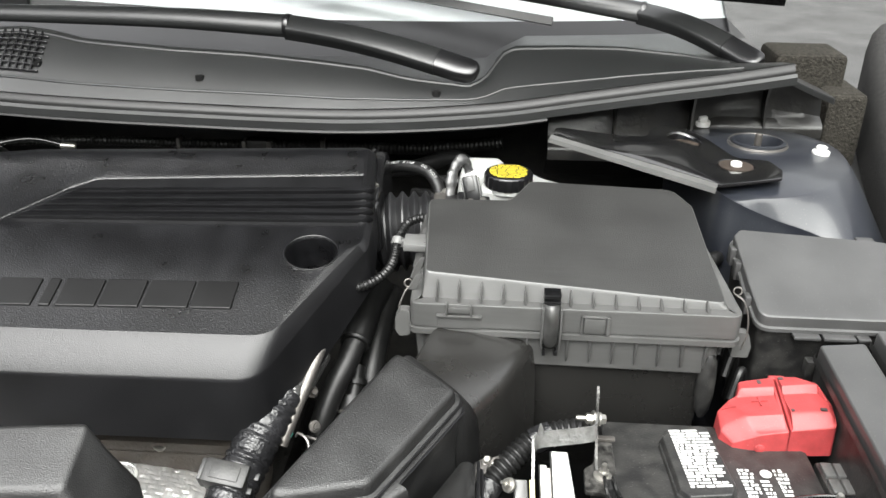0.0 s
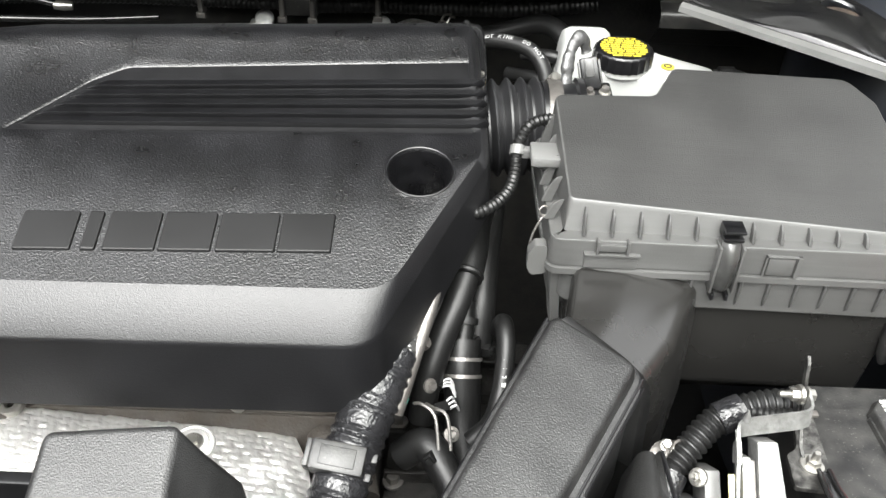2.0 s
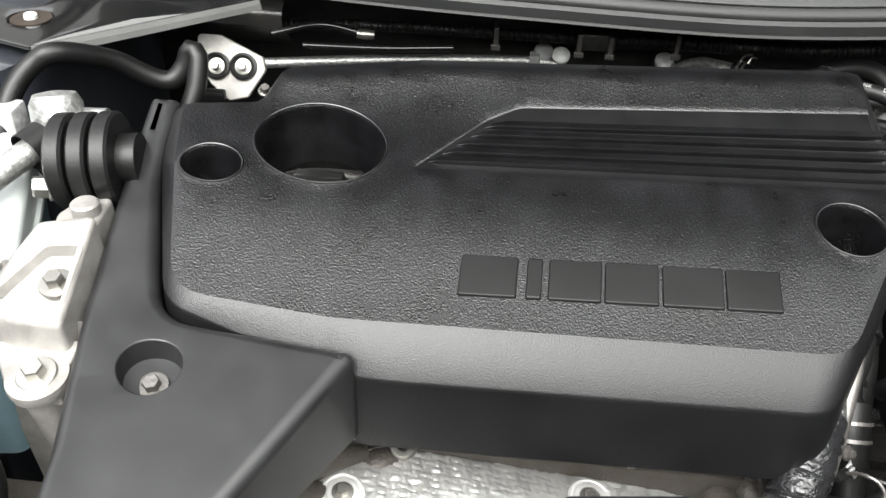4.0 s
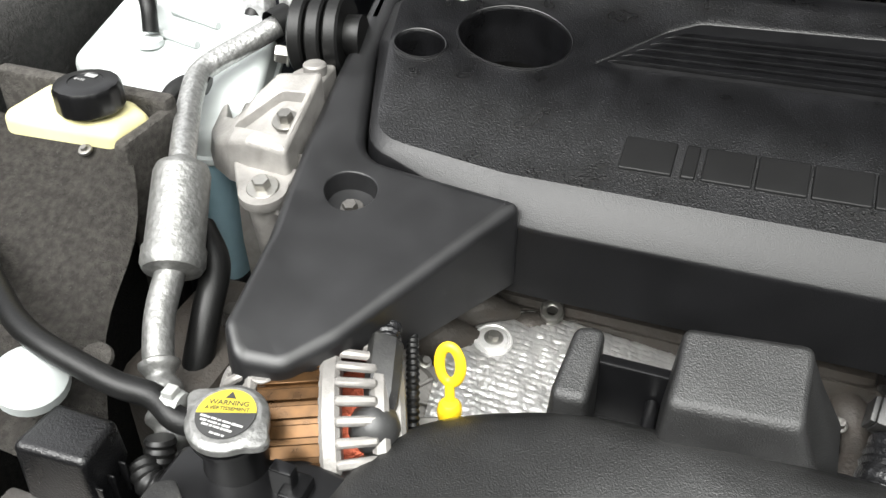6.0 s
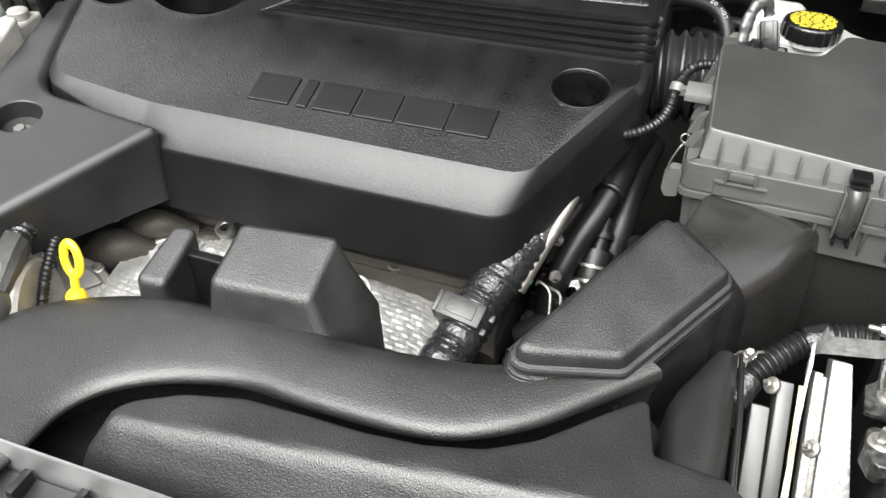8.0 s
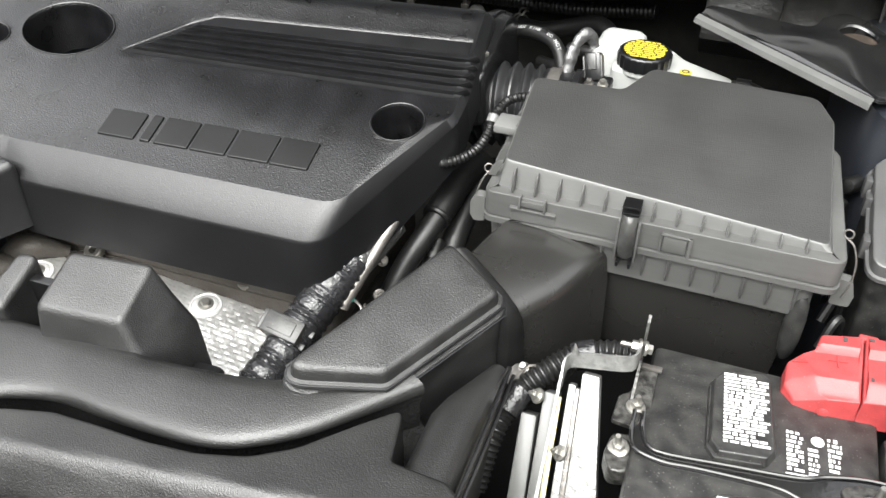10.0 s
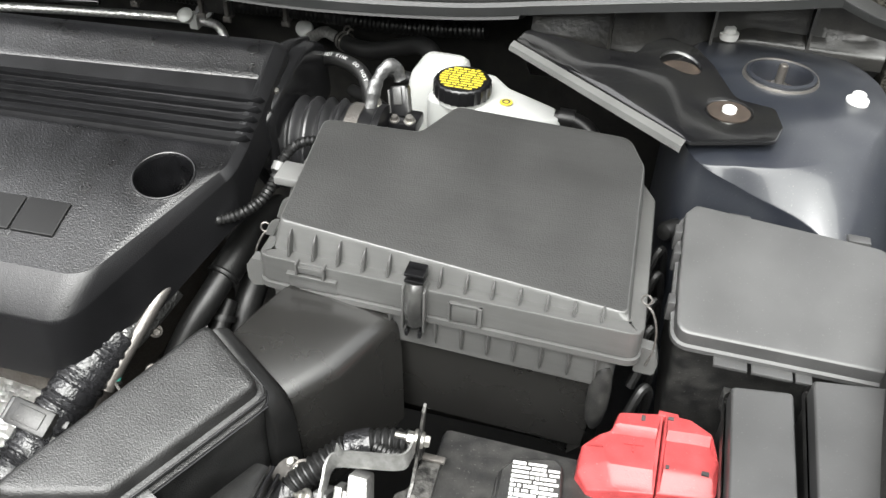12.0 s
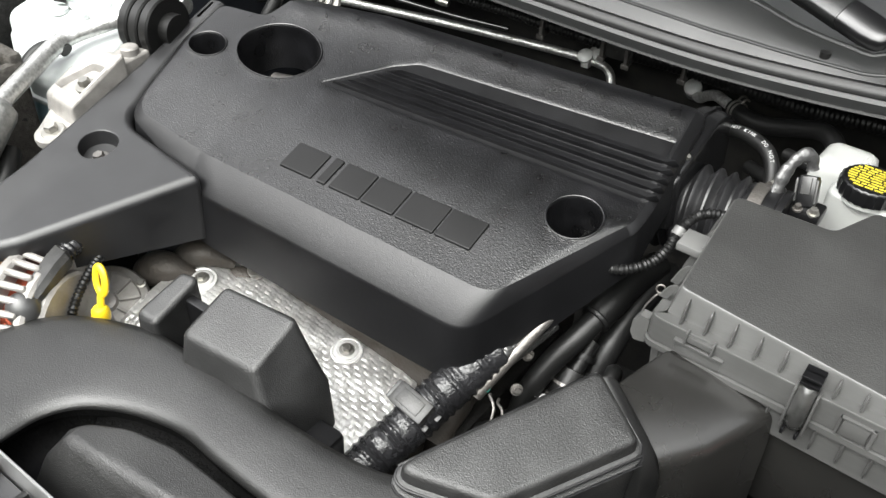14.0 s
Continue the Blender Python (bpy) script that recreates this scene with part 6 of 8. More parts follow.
for p in ((0.3715, -0.1120, 0.8640), (0.4015, -0.1560, 0.8560)):
    bolt(p, (-0.6, -0.4, 0.6), 0.0040, ZINC, mod, "screw", "bright hexagon screw", 0.005, 0.0065, 0.008)
for k in range(3):
    bm = bmesh.new()
    m = Vector((0.4145 + 0.0022 * k, -0.131 - 0.022 * k, 0.8705 - 0.0272 * k))
    bar(bm, m, m + Vector((0.0035, 0, 0)), 0.0007, 0.0005, (0, -0.6, 0.8), 0)
    part("scribe_mark", bm, LABELBLACK, mod)

CON = [(0.445, -0.062, 0.886), (0.428, -0.063, 0.886), (0.409, -0.066, 0.883), (0.390, -0.072, 0.877), (0.373, -0.086, 0.868), (0.357, -0.101, 0.857), (0.347, -0.120, 0.845), (0.341, -0.142, 0.830), (0.338, -0.17, 0.80)]
bm = bmesh.new()
tube(bm, CON, ribbed(0.0108, 0.0052, 0.0020), 18, 0.0010)
con = solo("ground_cable_conduit", bm, LOOM, "black corrugated conduit beside the battery", "conduit")
for i, j in ((2, 3), (5, 6)):
    a, b = Vector(CON[i]), Vector(CON[j])
    bm = bmesh.new()
    tube(bm, [a.lerp(b, 0.10), a.lerp(b, 0.5) + Vector((0, 0, 0.0005)), a.lerp(b, 0.95)], 0.0118, 18)
    part("tape_wrap", bm, TAPE, con, "shiny black tape wrap")
bm = bmesh.new()
tube(bm, [(0.437, -0.079, 0.893), (0.425, -0.077, 0.889), (0.412, -0.072, 0.886)], ribbed(0.0055, 0.0040, 0.0010), 12, 0.001)
solo("terminal_lead", bm, LOOM, "short ribbed lead at the terminal clamp", "cable")
bm = bmesh.new()
strap(bm, [(0.345, -0.105, 0.858), (0.348, -0.094, 0.866), (0.356, -0.088, 0.869), (0.364, -0.086, 0.864)], 0.012, 0.002, (1, 0, 0.4))
small = solo("small_bracket", bm, STEEL, "small dull steel bracket below the inlet duct", "bracket")
bolt((0.3535, -0.0905, 0.8690), (-0.2, -0.4, 1), 0.0035, ZINC, small, "screw", "bright screw", 0.004, 0.005)

# red terminal cover
redt = thing("terminal_cover", (0.60, -0.02, 0.872), "bright red plastic battery terminal cover in two halves", "terminal cover")


def ramp(v, a, b):
    return max(0.0, min(1.0, (v - a) / (b - a)))


def red_z(x, y):
    """Flat low lobe with a sloped front facet and a cut left corner; a step up to the rear part."""
    top = 0.8945 + 0.13 * (x - 0.556)
    front = -0.0085 * ramp(-y, 0.046, 0.0575)
    corner = -0.012 * ramp(-x - 0.5 * y, -0.552, -0.530)
    step = 0.0060 * ramp(y, -0.0185, -0.0155) * ramp(x, 0.572, 0.576)
    return top + front + corner + step


left = fillet([(0.5555, -0.0290), (0.5660, -0.0215), (0.5745, -0.0165), (0.5775, -0.0030), (0.6090, 0.0010), (0.6090, -0.0600), (0.5860, -0.0620), (0.5640, -0.0590), (0.5550, -0.0480)], [0.003, 0.003, 0.003, 0.004, 0.0006, 0.001, 0.003, 0.003, 0.003], 3)
bm = bmesh.new()
moulded(bm, left, red_z, 0.867, 0.0014, 0.0012, (), 0.0025, 3)
part("left_half", bm, RED, redt, "", 28)
right = fillet([(0.6102, 0.0010), (0.6280, -0.0020), (0.6430, -0.0120), (0.6500, -0.0330), (0.6490, -0.0570), (0.6102, -0.0600)], [0.0006, 0.004, 0.005, 0.006, 0.004, 0.001], 3)
bm = bmesh.new()
moulded(bm, right, lambda x, y: red_z(x, y) + 0.0008 - 0.10 * max(0.0, x - 0.632), 0.868, 0.0014, 0.001, (), 0.0025, 3)
part("right_half", bm, RED, redt, "", 28)
bm = bmesh.new()
rbox(bm, (0.6050, -0.0020, 0.888), (0.6200, 0.0040, 0.9075), 0.0015)
part("hinge_tab", bm, RED, redt)
bm = bmesh.new()
lathe(bm, [(0.0042, -0.001), (0.0042, 0.0006), (0.0034, 0.0010)], 16, aim((0.5860, -0.0625, 0.8755), (0, -1, 0.1)))
part("mould_dot", bm, RED, redt, "small round moulding dot")
for x, y, w, d in ((0.5950, -0.0060, 0.003, 0.005), (0.6140, -0.0040, 0.004, 0.003), (0.6150, -0.0430, 0.0025, 0.003), (0.6400, -0.0440, 0.005, 0.003)):
    bm = bmesh.new()
    z = red_z(x, y) + (0.001 if x > 0.61 else 0)
    rbox(bm, (x - w / 2, y - d / 2, z - 0.001), (x + w / 2, y + d / 2, z + 0.0006), 0)
    part("slot", bm, LABELBLACK, redt, "dark slot")
for (x0, y0), (x1, y1) in (((0.5840, -0.0270), (0.5980, -0.0270)), ((0.5910, -0.0200), (0.5910, -0.0340)), ((0.5590, -0.0300), (0.5700, -0.0330))):
    bm = bmesh.new()
    bar(bm, (x0, y0, red_z(x0, y0) + 0.0003), (x1, y1, red_z(x1, y1) + 0.0003), 0.0010, 0.0010, (0, 0, 1), 0)
    part("mould_line", bm, RED, redt)
block_thing = thing("terminal_fuse_block", (0.645, -0.085, 0.80), "dusty dark fuse block with open cells beside the battery", "fuse block")
bm = bmesh.new()
rbox(bm, (0.632, -0.112, 0.80), (0.656, -0.066, 0.868), 0.003)
part("body", bm, BATTERY, block_thing)
for k in range(4):
    bm = bmesh.new()
    rbox(bm, (0.6345 + 0.0105 * (k % 2), -0.108 + 0.020 * (k // 2), 0.866), (0.6435 + 0.0105 * (k % 2), -0.091 + 0.020 * (k // 2), 0.8715), 0.001)
    part("cell", bm, PALEGREY, block_thing, "grey fuse cell")

# ---- fuse box ----
fuse = thing("fuse_box", (0.69, 0.11, 0.80), "black plastic fuse box with a smooth satin lid", "fuse box")
fz = lambda x, y: 0.917 + 0.32 * y
FUSE = fillet([(0.609, 0.060), (0.768, 0.060), (0.768, 0.166), (0.612, 0.178), (0.604, 0.168), (0.606, 0.10)], [0.012, 0.012, 0.016, 0.006, 0.004, 0.01], 5)
bm = bmesh.new()
plate(bm, offset(FUSE, -0.003), fz, (), 0.04)
rings = [[(p.x, p.y, fz(*p) - d) for p in offset(FUSE, o)] for o, d in ((-0.003, 0), (-0.0008, 0.0002), (0, 0.0010), (0.0006, 0.010), (0.0032, 0.0104), (0.0036, 0.0135), (0.002, 0.0142))]
loft(bm, rings)
bmesh.ops.remove_doubles(bm, verts=bm.verts, dist=0.0001)
part("lid", bm, DARKBOX, fuse, "satin black lid")
bm = bmesh.new()
loft(bm, [[(p.x, p.y + dy, fz(*p) - d) for p in offset(FUSE, o)] for o, d, dy in ((-0.001, 0.017, 0), (-0.004, 0.06, 0.004), (-0.008, 0.15, 0.01))], False, True)
part("box_body", bm, BATTERY, fuse, "dusty box body")
for x0, x1 in ((0.640, 0.665), (0.668, 0.698), (0.700, 0.712)):
    bm = bmesh.new()
    rbox(bm, (x0, 0.048, 0.9185), (x1, 0.058, 0.9215), 0.0006)
    part("latch", bm, DARKBOX, fuse)
for x, y in ((0.602, 0.155), (0.603, 0.135), (0.604, 0.09)):
    bm = bmesh.new()
    rbox(bm, (x - 0.004, y - 0.006, fz(x, y) - 0.022), (x + 0.002, y + 0.006, fz(x, y) - 0.003), 0.001)
    part("side_latch", bm, DARKBOX, fuse)
for x in (0.640, 0.735):
    bm = bmesh.new()
    rbox(bm, (x, 0.176, 0.962), (x + 0.018, 0.186, 0.9665), 0.001)
    part("rear_tab", bm, DARKBOX, fuse)
for i in range(5):
    bm = bmesh.new()
    rbox(bm, (0.652 + 0.0095 * i, 0.036, 0.885), (0.660 + 0.0095 * i, 0.047, 0.902), 0.001)
    part("connector_cell", bm, BATTERY, fuse)

# long covers in front of the fuse box
for (a, b, c, d), z, nm in ((((0.651, 0.018), (0.694, 0.024), (0.694, -0.30), (0.650, -0.30)), 0.932, "relay_box"), (((0.706, 0.034), (0.765, 0.042), (0.735, -0.30), (0.700, -0.30)), 0.938, "relay_box")):
    t = thing(nm, ((a[0] + b[0]) / 2, -0.14, 0.80), "long narrow black relay box with a satin lid", "relay box", "relay boxes")
    bm = bmesh.new()
    zz = lambda x, y: z + 0.06 * y
    moulded(bm, fillet([a, d, c, b], 0.004, 3), zz, lambda x, y: zz(x, y) - 0.014, 0.002, 0.0005, (), 0.05, 3)
    part("lid", bm, DARKBOX, t)
    bm = bmesh.new()
    loft(bm, [[(p.x, p.y, zz(p.x, p.y) - dz) for p in offset(fillet([a, d, c, b], 0.004, 3), o)] for o, dz in ((0.003, 0.010), (0.0035, 0.016), (0.0, 0.02), (-0.002, 0.16))], False, True)
    part("box_body", bm, BATTERY, t)
    for k in range(2):
        bm = bmesh.new()
        lathe(bm, [(0.006, 0), (0.006, 0.003), (0.004, 0.004)], 16, Matrix.Translation((a[0] + 0.012 + 0.018 * k, a[1] + 0.004, z - 0.012)))
        part("hinge_stud", bm, GLOSSY, t)

# wires between airbox and fuse box
for k in range(6):
    bm = bmesh.new()
    y = 0.03 + 0.03 * k
    tube(bm, [(0.585, y, 0.86 + 0.006 * k), (0.594, y + 0.012, 0.885 + 0.005 * k), (0.600, y + 0.02, 0.87), (0.60, y + 0.03, 0.82)], 0.004, 8)
    solo("wire", bm, RUBBER, "black wires beside the fuse box", "wire", "wires beside the fuse box")
bm = bmesh.new()
lathe(bm, [(0.008, -0.02), (0.009, 0.0), (0.007, 0.004), (0.003, 0.005)], 18, aim((0.594, 0.20, 0.925), (-0.5, -0.8, 0.2)))
solo("rubber_plug", bm, RUBBER, "round black rubber plug on the tower side", "plug")


# ---- hoses and wiring between cover and airbox ----
bm = bmesh.new()
tube(bm, [(0.176, 0.045, 0.885), (0.166, 0.018, 0.872), (0.156, -0.012, 0.862)], 0.020, 16)
foil = solo("foil_wrapped_hose", bm, CRINKLE, "hose wrapped in crinkled silver foil", "hose")
bm = bmesh.new()
tube(bm, [(0.158, -0.005, 0.866), (0.146, -0.036, 0.85), (0.134, -0.068, 0.83), (0.124, -0.10, 0.812), (0.116, -0.13, 0.80), (0.112, -0.16, 0.79)], lambda s: 0.0215 - 0.0014 * (0.5 + 0.5 * math.cos(2 * math.pi * s / 0.0095)) + 0.0005 * math.sin(s * 900), 18, 0.0018)
th = solo("taped_conduit", bm, TAPE, "ribbed conduit wrapped in shiny black tape", "conduit")
bm = bmesh.new()
cm = Matrix.Translation((0.124, -0.090, 0.8405)) @ Euler((radians(28), radians(6), radians(-6))).to_matrix().to_4x4()
rbox(bm, (-0.020, -0.011, -0.022), (0.020, 0.011, 0.003), 0.002, cm)
part("conduit_clamp", bm, BATTERY, th, "grey-black moulded conduit clamp")
bm = bmesh.new()
rbox(bm, (-0.013, -0.007, 0.003), (0.013, 0.007, 0.0042), 0.0006, cm)
part("clamp_pad", bm, BATTERY, th)
for lo, hi in (((0.021, -0.012, -0.018), (0.026, -0.006, -0.006)), ((0.021, 0.002, -0.016), (0.028, 0.009, -0.008)), ((-0.024, -0.010, -0.020), (-0.020, 0.010, 0.001))):
    bm = bmesh.new()
    rbox(bm, lo, hi, 0.001, cm)
    part("clamp_tab", bm, BATTERY, th)
bm = bmesh.new()
tube(bm, [(0.192, 0.062, 0.905), (0.186, 0.027, 0.893), (0.177, -0.002, 0.872), (0.166, -0.0325, 0.8455), (0.162, -0.042, 0.835)], 0.0060, 14)
dip = solo("steel_dipstick_tube", bm, STEEL, "bright steel tube beside the engine cover", "pipe")
bm = bmesh.new()
lathe(bm, [(0.0064, -0.002), (0.0064, 0.002)], 14, aim((0.1650, -0.034, 0.8430), (0.25, 0.75, 0.62)))
part("green_band", bm, material("green_band", (0.05, 0.32, 0.25), 0.4), dip, "small green band")
for pts, r, joint in (
        ([(0.226, 0.185, 0.880), (0.2190, 0.139, 0.884), (0.2165, 0.105, 0.880), (0.2120, 0.079, 0.871)], 0.0150, True),
        ([(0.2125, 0.082, 0.872), (0.205, 0.061, 0.857), (0.194, 0.041, 0.836), (0.184, 0.020, 0.805), (0.180, 0.010, 0.77)], 0.0118, False),
        ([(0.236, 0.200, 0.865), (0.2345, 0.172, 0.868), (0.2300, 0.130, 0.856), (0.2275, 0.095, 0.835), (0.226, 0.07, 0.80)], 0.0135, False)):
    bm = bmesh.new()
    tube(bm, pts, r, 18, 0.003)
    hs = solo("coolant_hose", bm, RUBBER, "smooth black coolant hose between cover and airbox", "hose", "hoses beside the cover")
    if joint:
        bm = bmesh.new()
        lathe(bm, [(r + 0.0002, -0.002), (r + 0.0010, 0.0), (r + 0.0002, 0.002)], 22, aim((0.2125, 0.082, 0.8725), (0.15, 0.85, 0.35)), False)
        part("joint_ring", bm, RUBBER, hs)
for k in range(2):
    bm = bmesh.new()
    x = 0.176 + 0.009 * k
    tube(bm, [(x, -0.040, 0.845), (x + 0.006, -0.052, 0.858 - 0.004 * k), (x + 0.016, -0.060, 0.855), (x + 0.020, -0.075, 0.835)], 0.0013, 8)
    solo("loose_wire", bm, STEEL, "pale grey loose wire at the plugs", "wire", "loose wires in the gap")
# clutter low in the gap: plugs, pale wires, screws
for k, (x, y, z) in enumerate(((0.190, 0.018, 0.806), (0.196, -0.004, 0.800), (0.19, -0.045, 0.79), (0.222, 0.070, 0.812), (0.232, 0.060, 0.806))):
    t = thing("wiring_plug", (x, y, z - 0.02), "small black wiring plug with pale wires", "plug", "plugs in the gap")
    bm = bmesh.new()
    mm = Matrix.Translation((x, y, z)) @ Euler((0.4 * k, 0.3, 0.7 * k)).to_matrix().to_4x4()
    rbox(bm, (-0.0065, -0.0045, -0.004), (0.0065, 0.0045, 0.004), 0.001, mm)
    rbox(bm, (-0.0095, -0.003, -0.0028), (-0.006, 0.003, 0.0028), 0.0008, mm)
    part("plug_body", bm, RUBBER, t)
    for j in range(3):
        bm = bmesh.new()
        tube(bm, [mm @ Vector((0.006, -0.003 + 0.003 * j, 0.001)), mm @ Vector((0.012, -0.003 + 0.004 * j, 0.005)), mm @ Vector((0.020, -0.005 + 0.003 * j, -0.004))], 0.0011, 6)
        part("wire", bm, WIRE, t)
for p, w in (((0.181, 0.012, 0.858), (0.6, -0.6, 0.5)), ((0.187, -0.012, 0.835), (0.6, -0.6, 0.5)), ((0.205, -0.06, 0.835), (0.2, -0.6, 0.7))):
    tagged(bolt(p, w, 0.0035, STEEL, None, "bolt", "", 0.004, 0.006), "dull zinc bolt in the gap beside the engine", "bolt", "bolts in the gap")
gear = thing("gearbox", (0.21, 0.0, 0.55), "dirty dark cast gearbox housing low in the bay", "gearbox")
bm = bmesh.new()
rbox(bm, (0.145, -0.135, 0.55), (0.30, 0.16, 0.730), 0.02)
part("housing", bm, DIRTCAST, gear)
bm = bmesh.new()
rbox(bm, (0.128, -0.15, 0.55), (0.146, 0.17, 0.755), 0.006)
part("bell_flange", bm, DIRTCAST, gear, "raised joint flange")
for k in range(6):
    bm = bmesh.new()
    y = -0.115 + 0.046 * k
    rbox(bm, (0.15, y - 0.003, 0.72), (0.285, y + 0.003, 0.742 - 0.003 * (k % 2)), 0.0015)
    part("casting_rib", bm, DIRTCAST, gear)
for k in range(4):
    bolt((0.158, -0.092 + 0.065 * k, 0.732), (0, 0, 1), 0.006, STEEL, gear, "flange_bolt", "", 0.006, 0.009)
# lower hose at the gearbox side, with small white print marks
bm = bmesh.new()
ELB = [(0.244, 0.078, 0.816), (0.2470, 0.066, 0.834), (0.2485, 0.051, 0.832), (0.2490, 0.038, 0.823), (0.2455, 0.012, 0.804), (0.238, -0.004, 0.785), (0.222, -0.012, 0.770)]
tube(bm, ELB, 0.0082, 18)
pel = solo("elbow_hose", bm, RUBBER, "black elbow hose with small white print", "hose")
for k in range(6):
    bm = bmesh.new()
    rbox(bm, (-0.0018, -0.002, -0.0004), (0.0018, 0.002, 0.0006), 0.0003, Matrix.Translation((0.2492 - 0.0004 * k, 0.043 - 0.0062 * k, 0.8350 - 0.0042 * k)) @ Matrix.Rotation(0.5, 4, "X"))
    part("print_mark", bm, LABELWHITE, pel, "white print")
bm = bmesh.new()
tube(bm, [(0.165, -0.03, 0.77), (0.185, -0.03, 0.786), (0.205, -0.055, 0.775), (0.222, -0.09, 0.76)], 0.013, 18)
solo("return_hose", bm, RUBBER, "thick black hose low in the gap", "hose")

bm = bmesh.new()
tube(bm, [(0.2125, 0.056, 0.822), (0.2125, 0.041, 0.806), (0.2140, 0.027, 0.785), (0.2160, 0.010, 0.760), (0.219, -0.014, 0.735), (0.222, -0.04, 0.72)], 0.0160, 20, 0.003)
lowh = solo("clipped_hose", bm, RUBBER, "thick black hose with two bright spring clips", "hose")
for p, r in (((0.2125, 0.0445, 0.810), 0.0166), ((0.2128, 0.0360, 0.798), 0.0166)):
    bm = bmesh.new()
    at = aim(p, (0.0, 0.68, 0.73))
    lathe(bm, [(r, -0.0015), (r + 0.001, -0.0015), (r + 0.001, 0.0015), (r, 0.0015)], 24, at, False)
    for a in (-0.004, 0.004):
        rbox(bm, (a - 0.0012, -r - 0.007, -0.0025), (a + 0.0012, -r, 0.0025), 0.0005, at)
    part("spring_clip", bm, STEEL, lowh, "bright spring clip")
bm = bmesh.new()
tube(bm, [(0.2140, 0.082, 0.842), (0.2135, 0.068, 0.832), (0.2125, 0.055, 0.820)], 0.0085, 16, 0.003)
lathe(bm, [(0.0115, -0.003), (0.0120, 0.0), (0.0115, 0.003)], 18, aim((0.2135, 0.068, 0.832), (0, 0.7, 0.7)))
part("pipe_stub", bm, RUBBER, lowh)

# ---- firewall wiring and pipe ----
loomt = thing("firewall_harness", (0.0, 0.56, 0.86), "black corrugated wiring harness clipped along the firewall", "wiring harness")
bm = bmesh.new()
tube(bm, [(-0.44, 0.47, 0.935), (-0.30, 0.490, 0.937), (-0.20, 0.500, 0.936), (-0.11, 0.502, 0.935), (-0.01, 0.502, 0.935)], ribbed(0.0075, 0.006, 0.0014), 14, 0.0015)
tube(bm, [(0.028, 0.503, 0.935), (0.10, 0.508, 0.936), (0.18, 0.506, 0.937), (0.26, 0.502, 0.940), (0.36, 0.49, 0.955)], ribbed(0.0100, 0.006, 0.0014), 14, 0.0015)
part("loom", bm, RUBBER, loomt)
bm = bmesh.new()
rbox(bm, (-0.012, 0.490, 0.925), (0.030, 0.514, 0.946), 0.003)
part("joint_plug", bm, BATTERY, loomt)
for x, y, z in ((-0.110, 0.494, 0.934), (-0.012, 0.490, 0.934), (0.024, 0.490, 0.934), (0.101, 0.498, 0.936)):
    bm = bmesh.new()
    rbox(bm, (x - 0.0028, y - 0.006, z - 0.013), (x + 0.0028, y + 0.012, z + 0.013), 0.001)
    rbox(bm, (x - 0.0055, y - 0.007, z - 0.015), (x + 0.0055, y - 0.003, z - 0.008), 0.001)
    part("harness_clip", bm, STEEL, loomt, "grey harness clip")
pipe = thing("fuel_pipe", (-0.17, 0.52, 0.87), "bright metal pipe with a pale cap along the firewall", "pipe")
bm = bmesh.new()
tube(bm, [(-0.45, 0.43, 0.90), (-0.286, 0.488, 0.893), (-0.17, 0.526, 0.886), (-0.085, 0.548, 0.882), (-0.040, 0.552, 0.880), (-0.022, 0.546, 0.875), (-0.012, 0.538, 0.860)], 0.0063, 14)
part("pipe_run", bm, ALU, pipe)
bm = bmesh.new()
lathe(bm, [(0.0105, -0.006), (0.012, -0.004), (0.012, 0.002), (0.0095, 0.004), (0.004, 0.005)], 20, aim((-0.050, 0.556, 0.893), (0.15, -0.7, 0.7)))
rbox(bm, (-0.067, 0.540, 0.872), (-0.054, 0.556, 0.893), 0.002)
part("end_cap", bm, WHITE, pipe, "pale round cap with a clip")
bm = bmesh.new()
lathe(bm, [(0.0150, -0.006), (0.0160, -0.004), (0.0150, -0.002), (0.0105, -0.002)], 24, aim((0.102, 0.556, 0.889), (0, -0.7, 0.7)))
gro = solo("pipe_grommet", bm, RUBBER, "black rubber grommet round a pale pipe cap", "grommet")
bm = bmesh.new()
lathe(bm, [(0.0105, -0.004), (0.0118, -0.002), (0.0118, 0.004), (0.009, 0.0065), (0.003, 0.007)], 24, aim((0.100, 0.552, 0.892), (0, -0.7, 0.7)))
part("cap", bm, WHITE, gro, "small pale round cap")
bm = bmesh.new()
lathe(bm, [(0.010, -0.003), (0.0105, 0.002), (0.007, 0.005), (0.002, 0.0055)], 20, aim((-0.0325, 0.480, 0.922), (0, -0.6, 0.8)))
solo("round_stud_cap", bm, WHITE, "small pale round cap on the firewall", "cap")
for a, b, c in (((-0.36, 0.42, 0.95), (-0.31, 0.45, 0.952), (-0.26, 0.46, 0.94)), ((-0.33, 0.44, 0.93), (-0.24, 0.47, 0.92), (-0.16, 0.485, 0.92))):
    bm = bmesh.new()
    tube(bm, [a, b, c], 0.004, 10)
    t = solo("brake_line", bm, BLACKMETAL, "thin black brake line at the firewall", "brake line", "brake lines")
bm = bmesh.new()
lathe(bm, [(0.005, -0.01), (0.006, 0), (0.005, 0.01)], 12, aim((-0.26, 0.46, 0.94), (1, 0.2, -0.1)))
solo("line_union", bm, ZINC, "small brass-coloured line union", "pipe union")


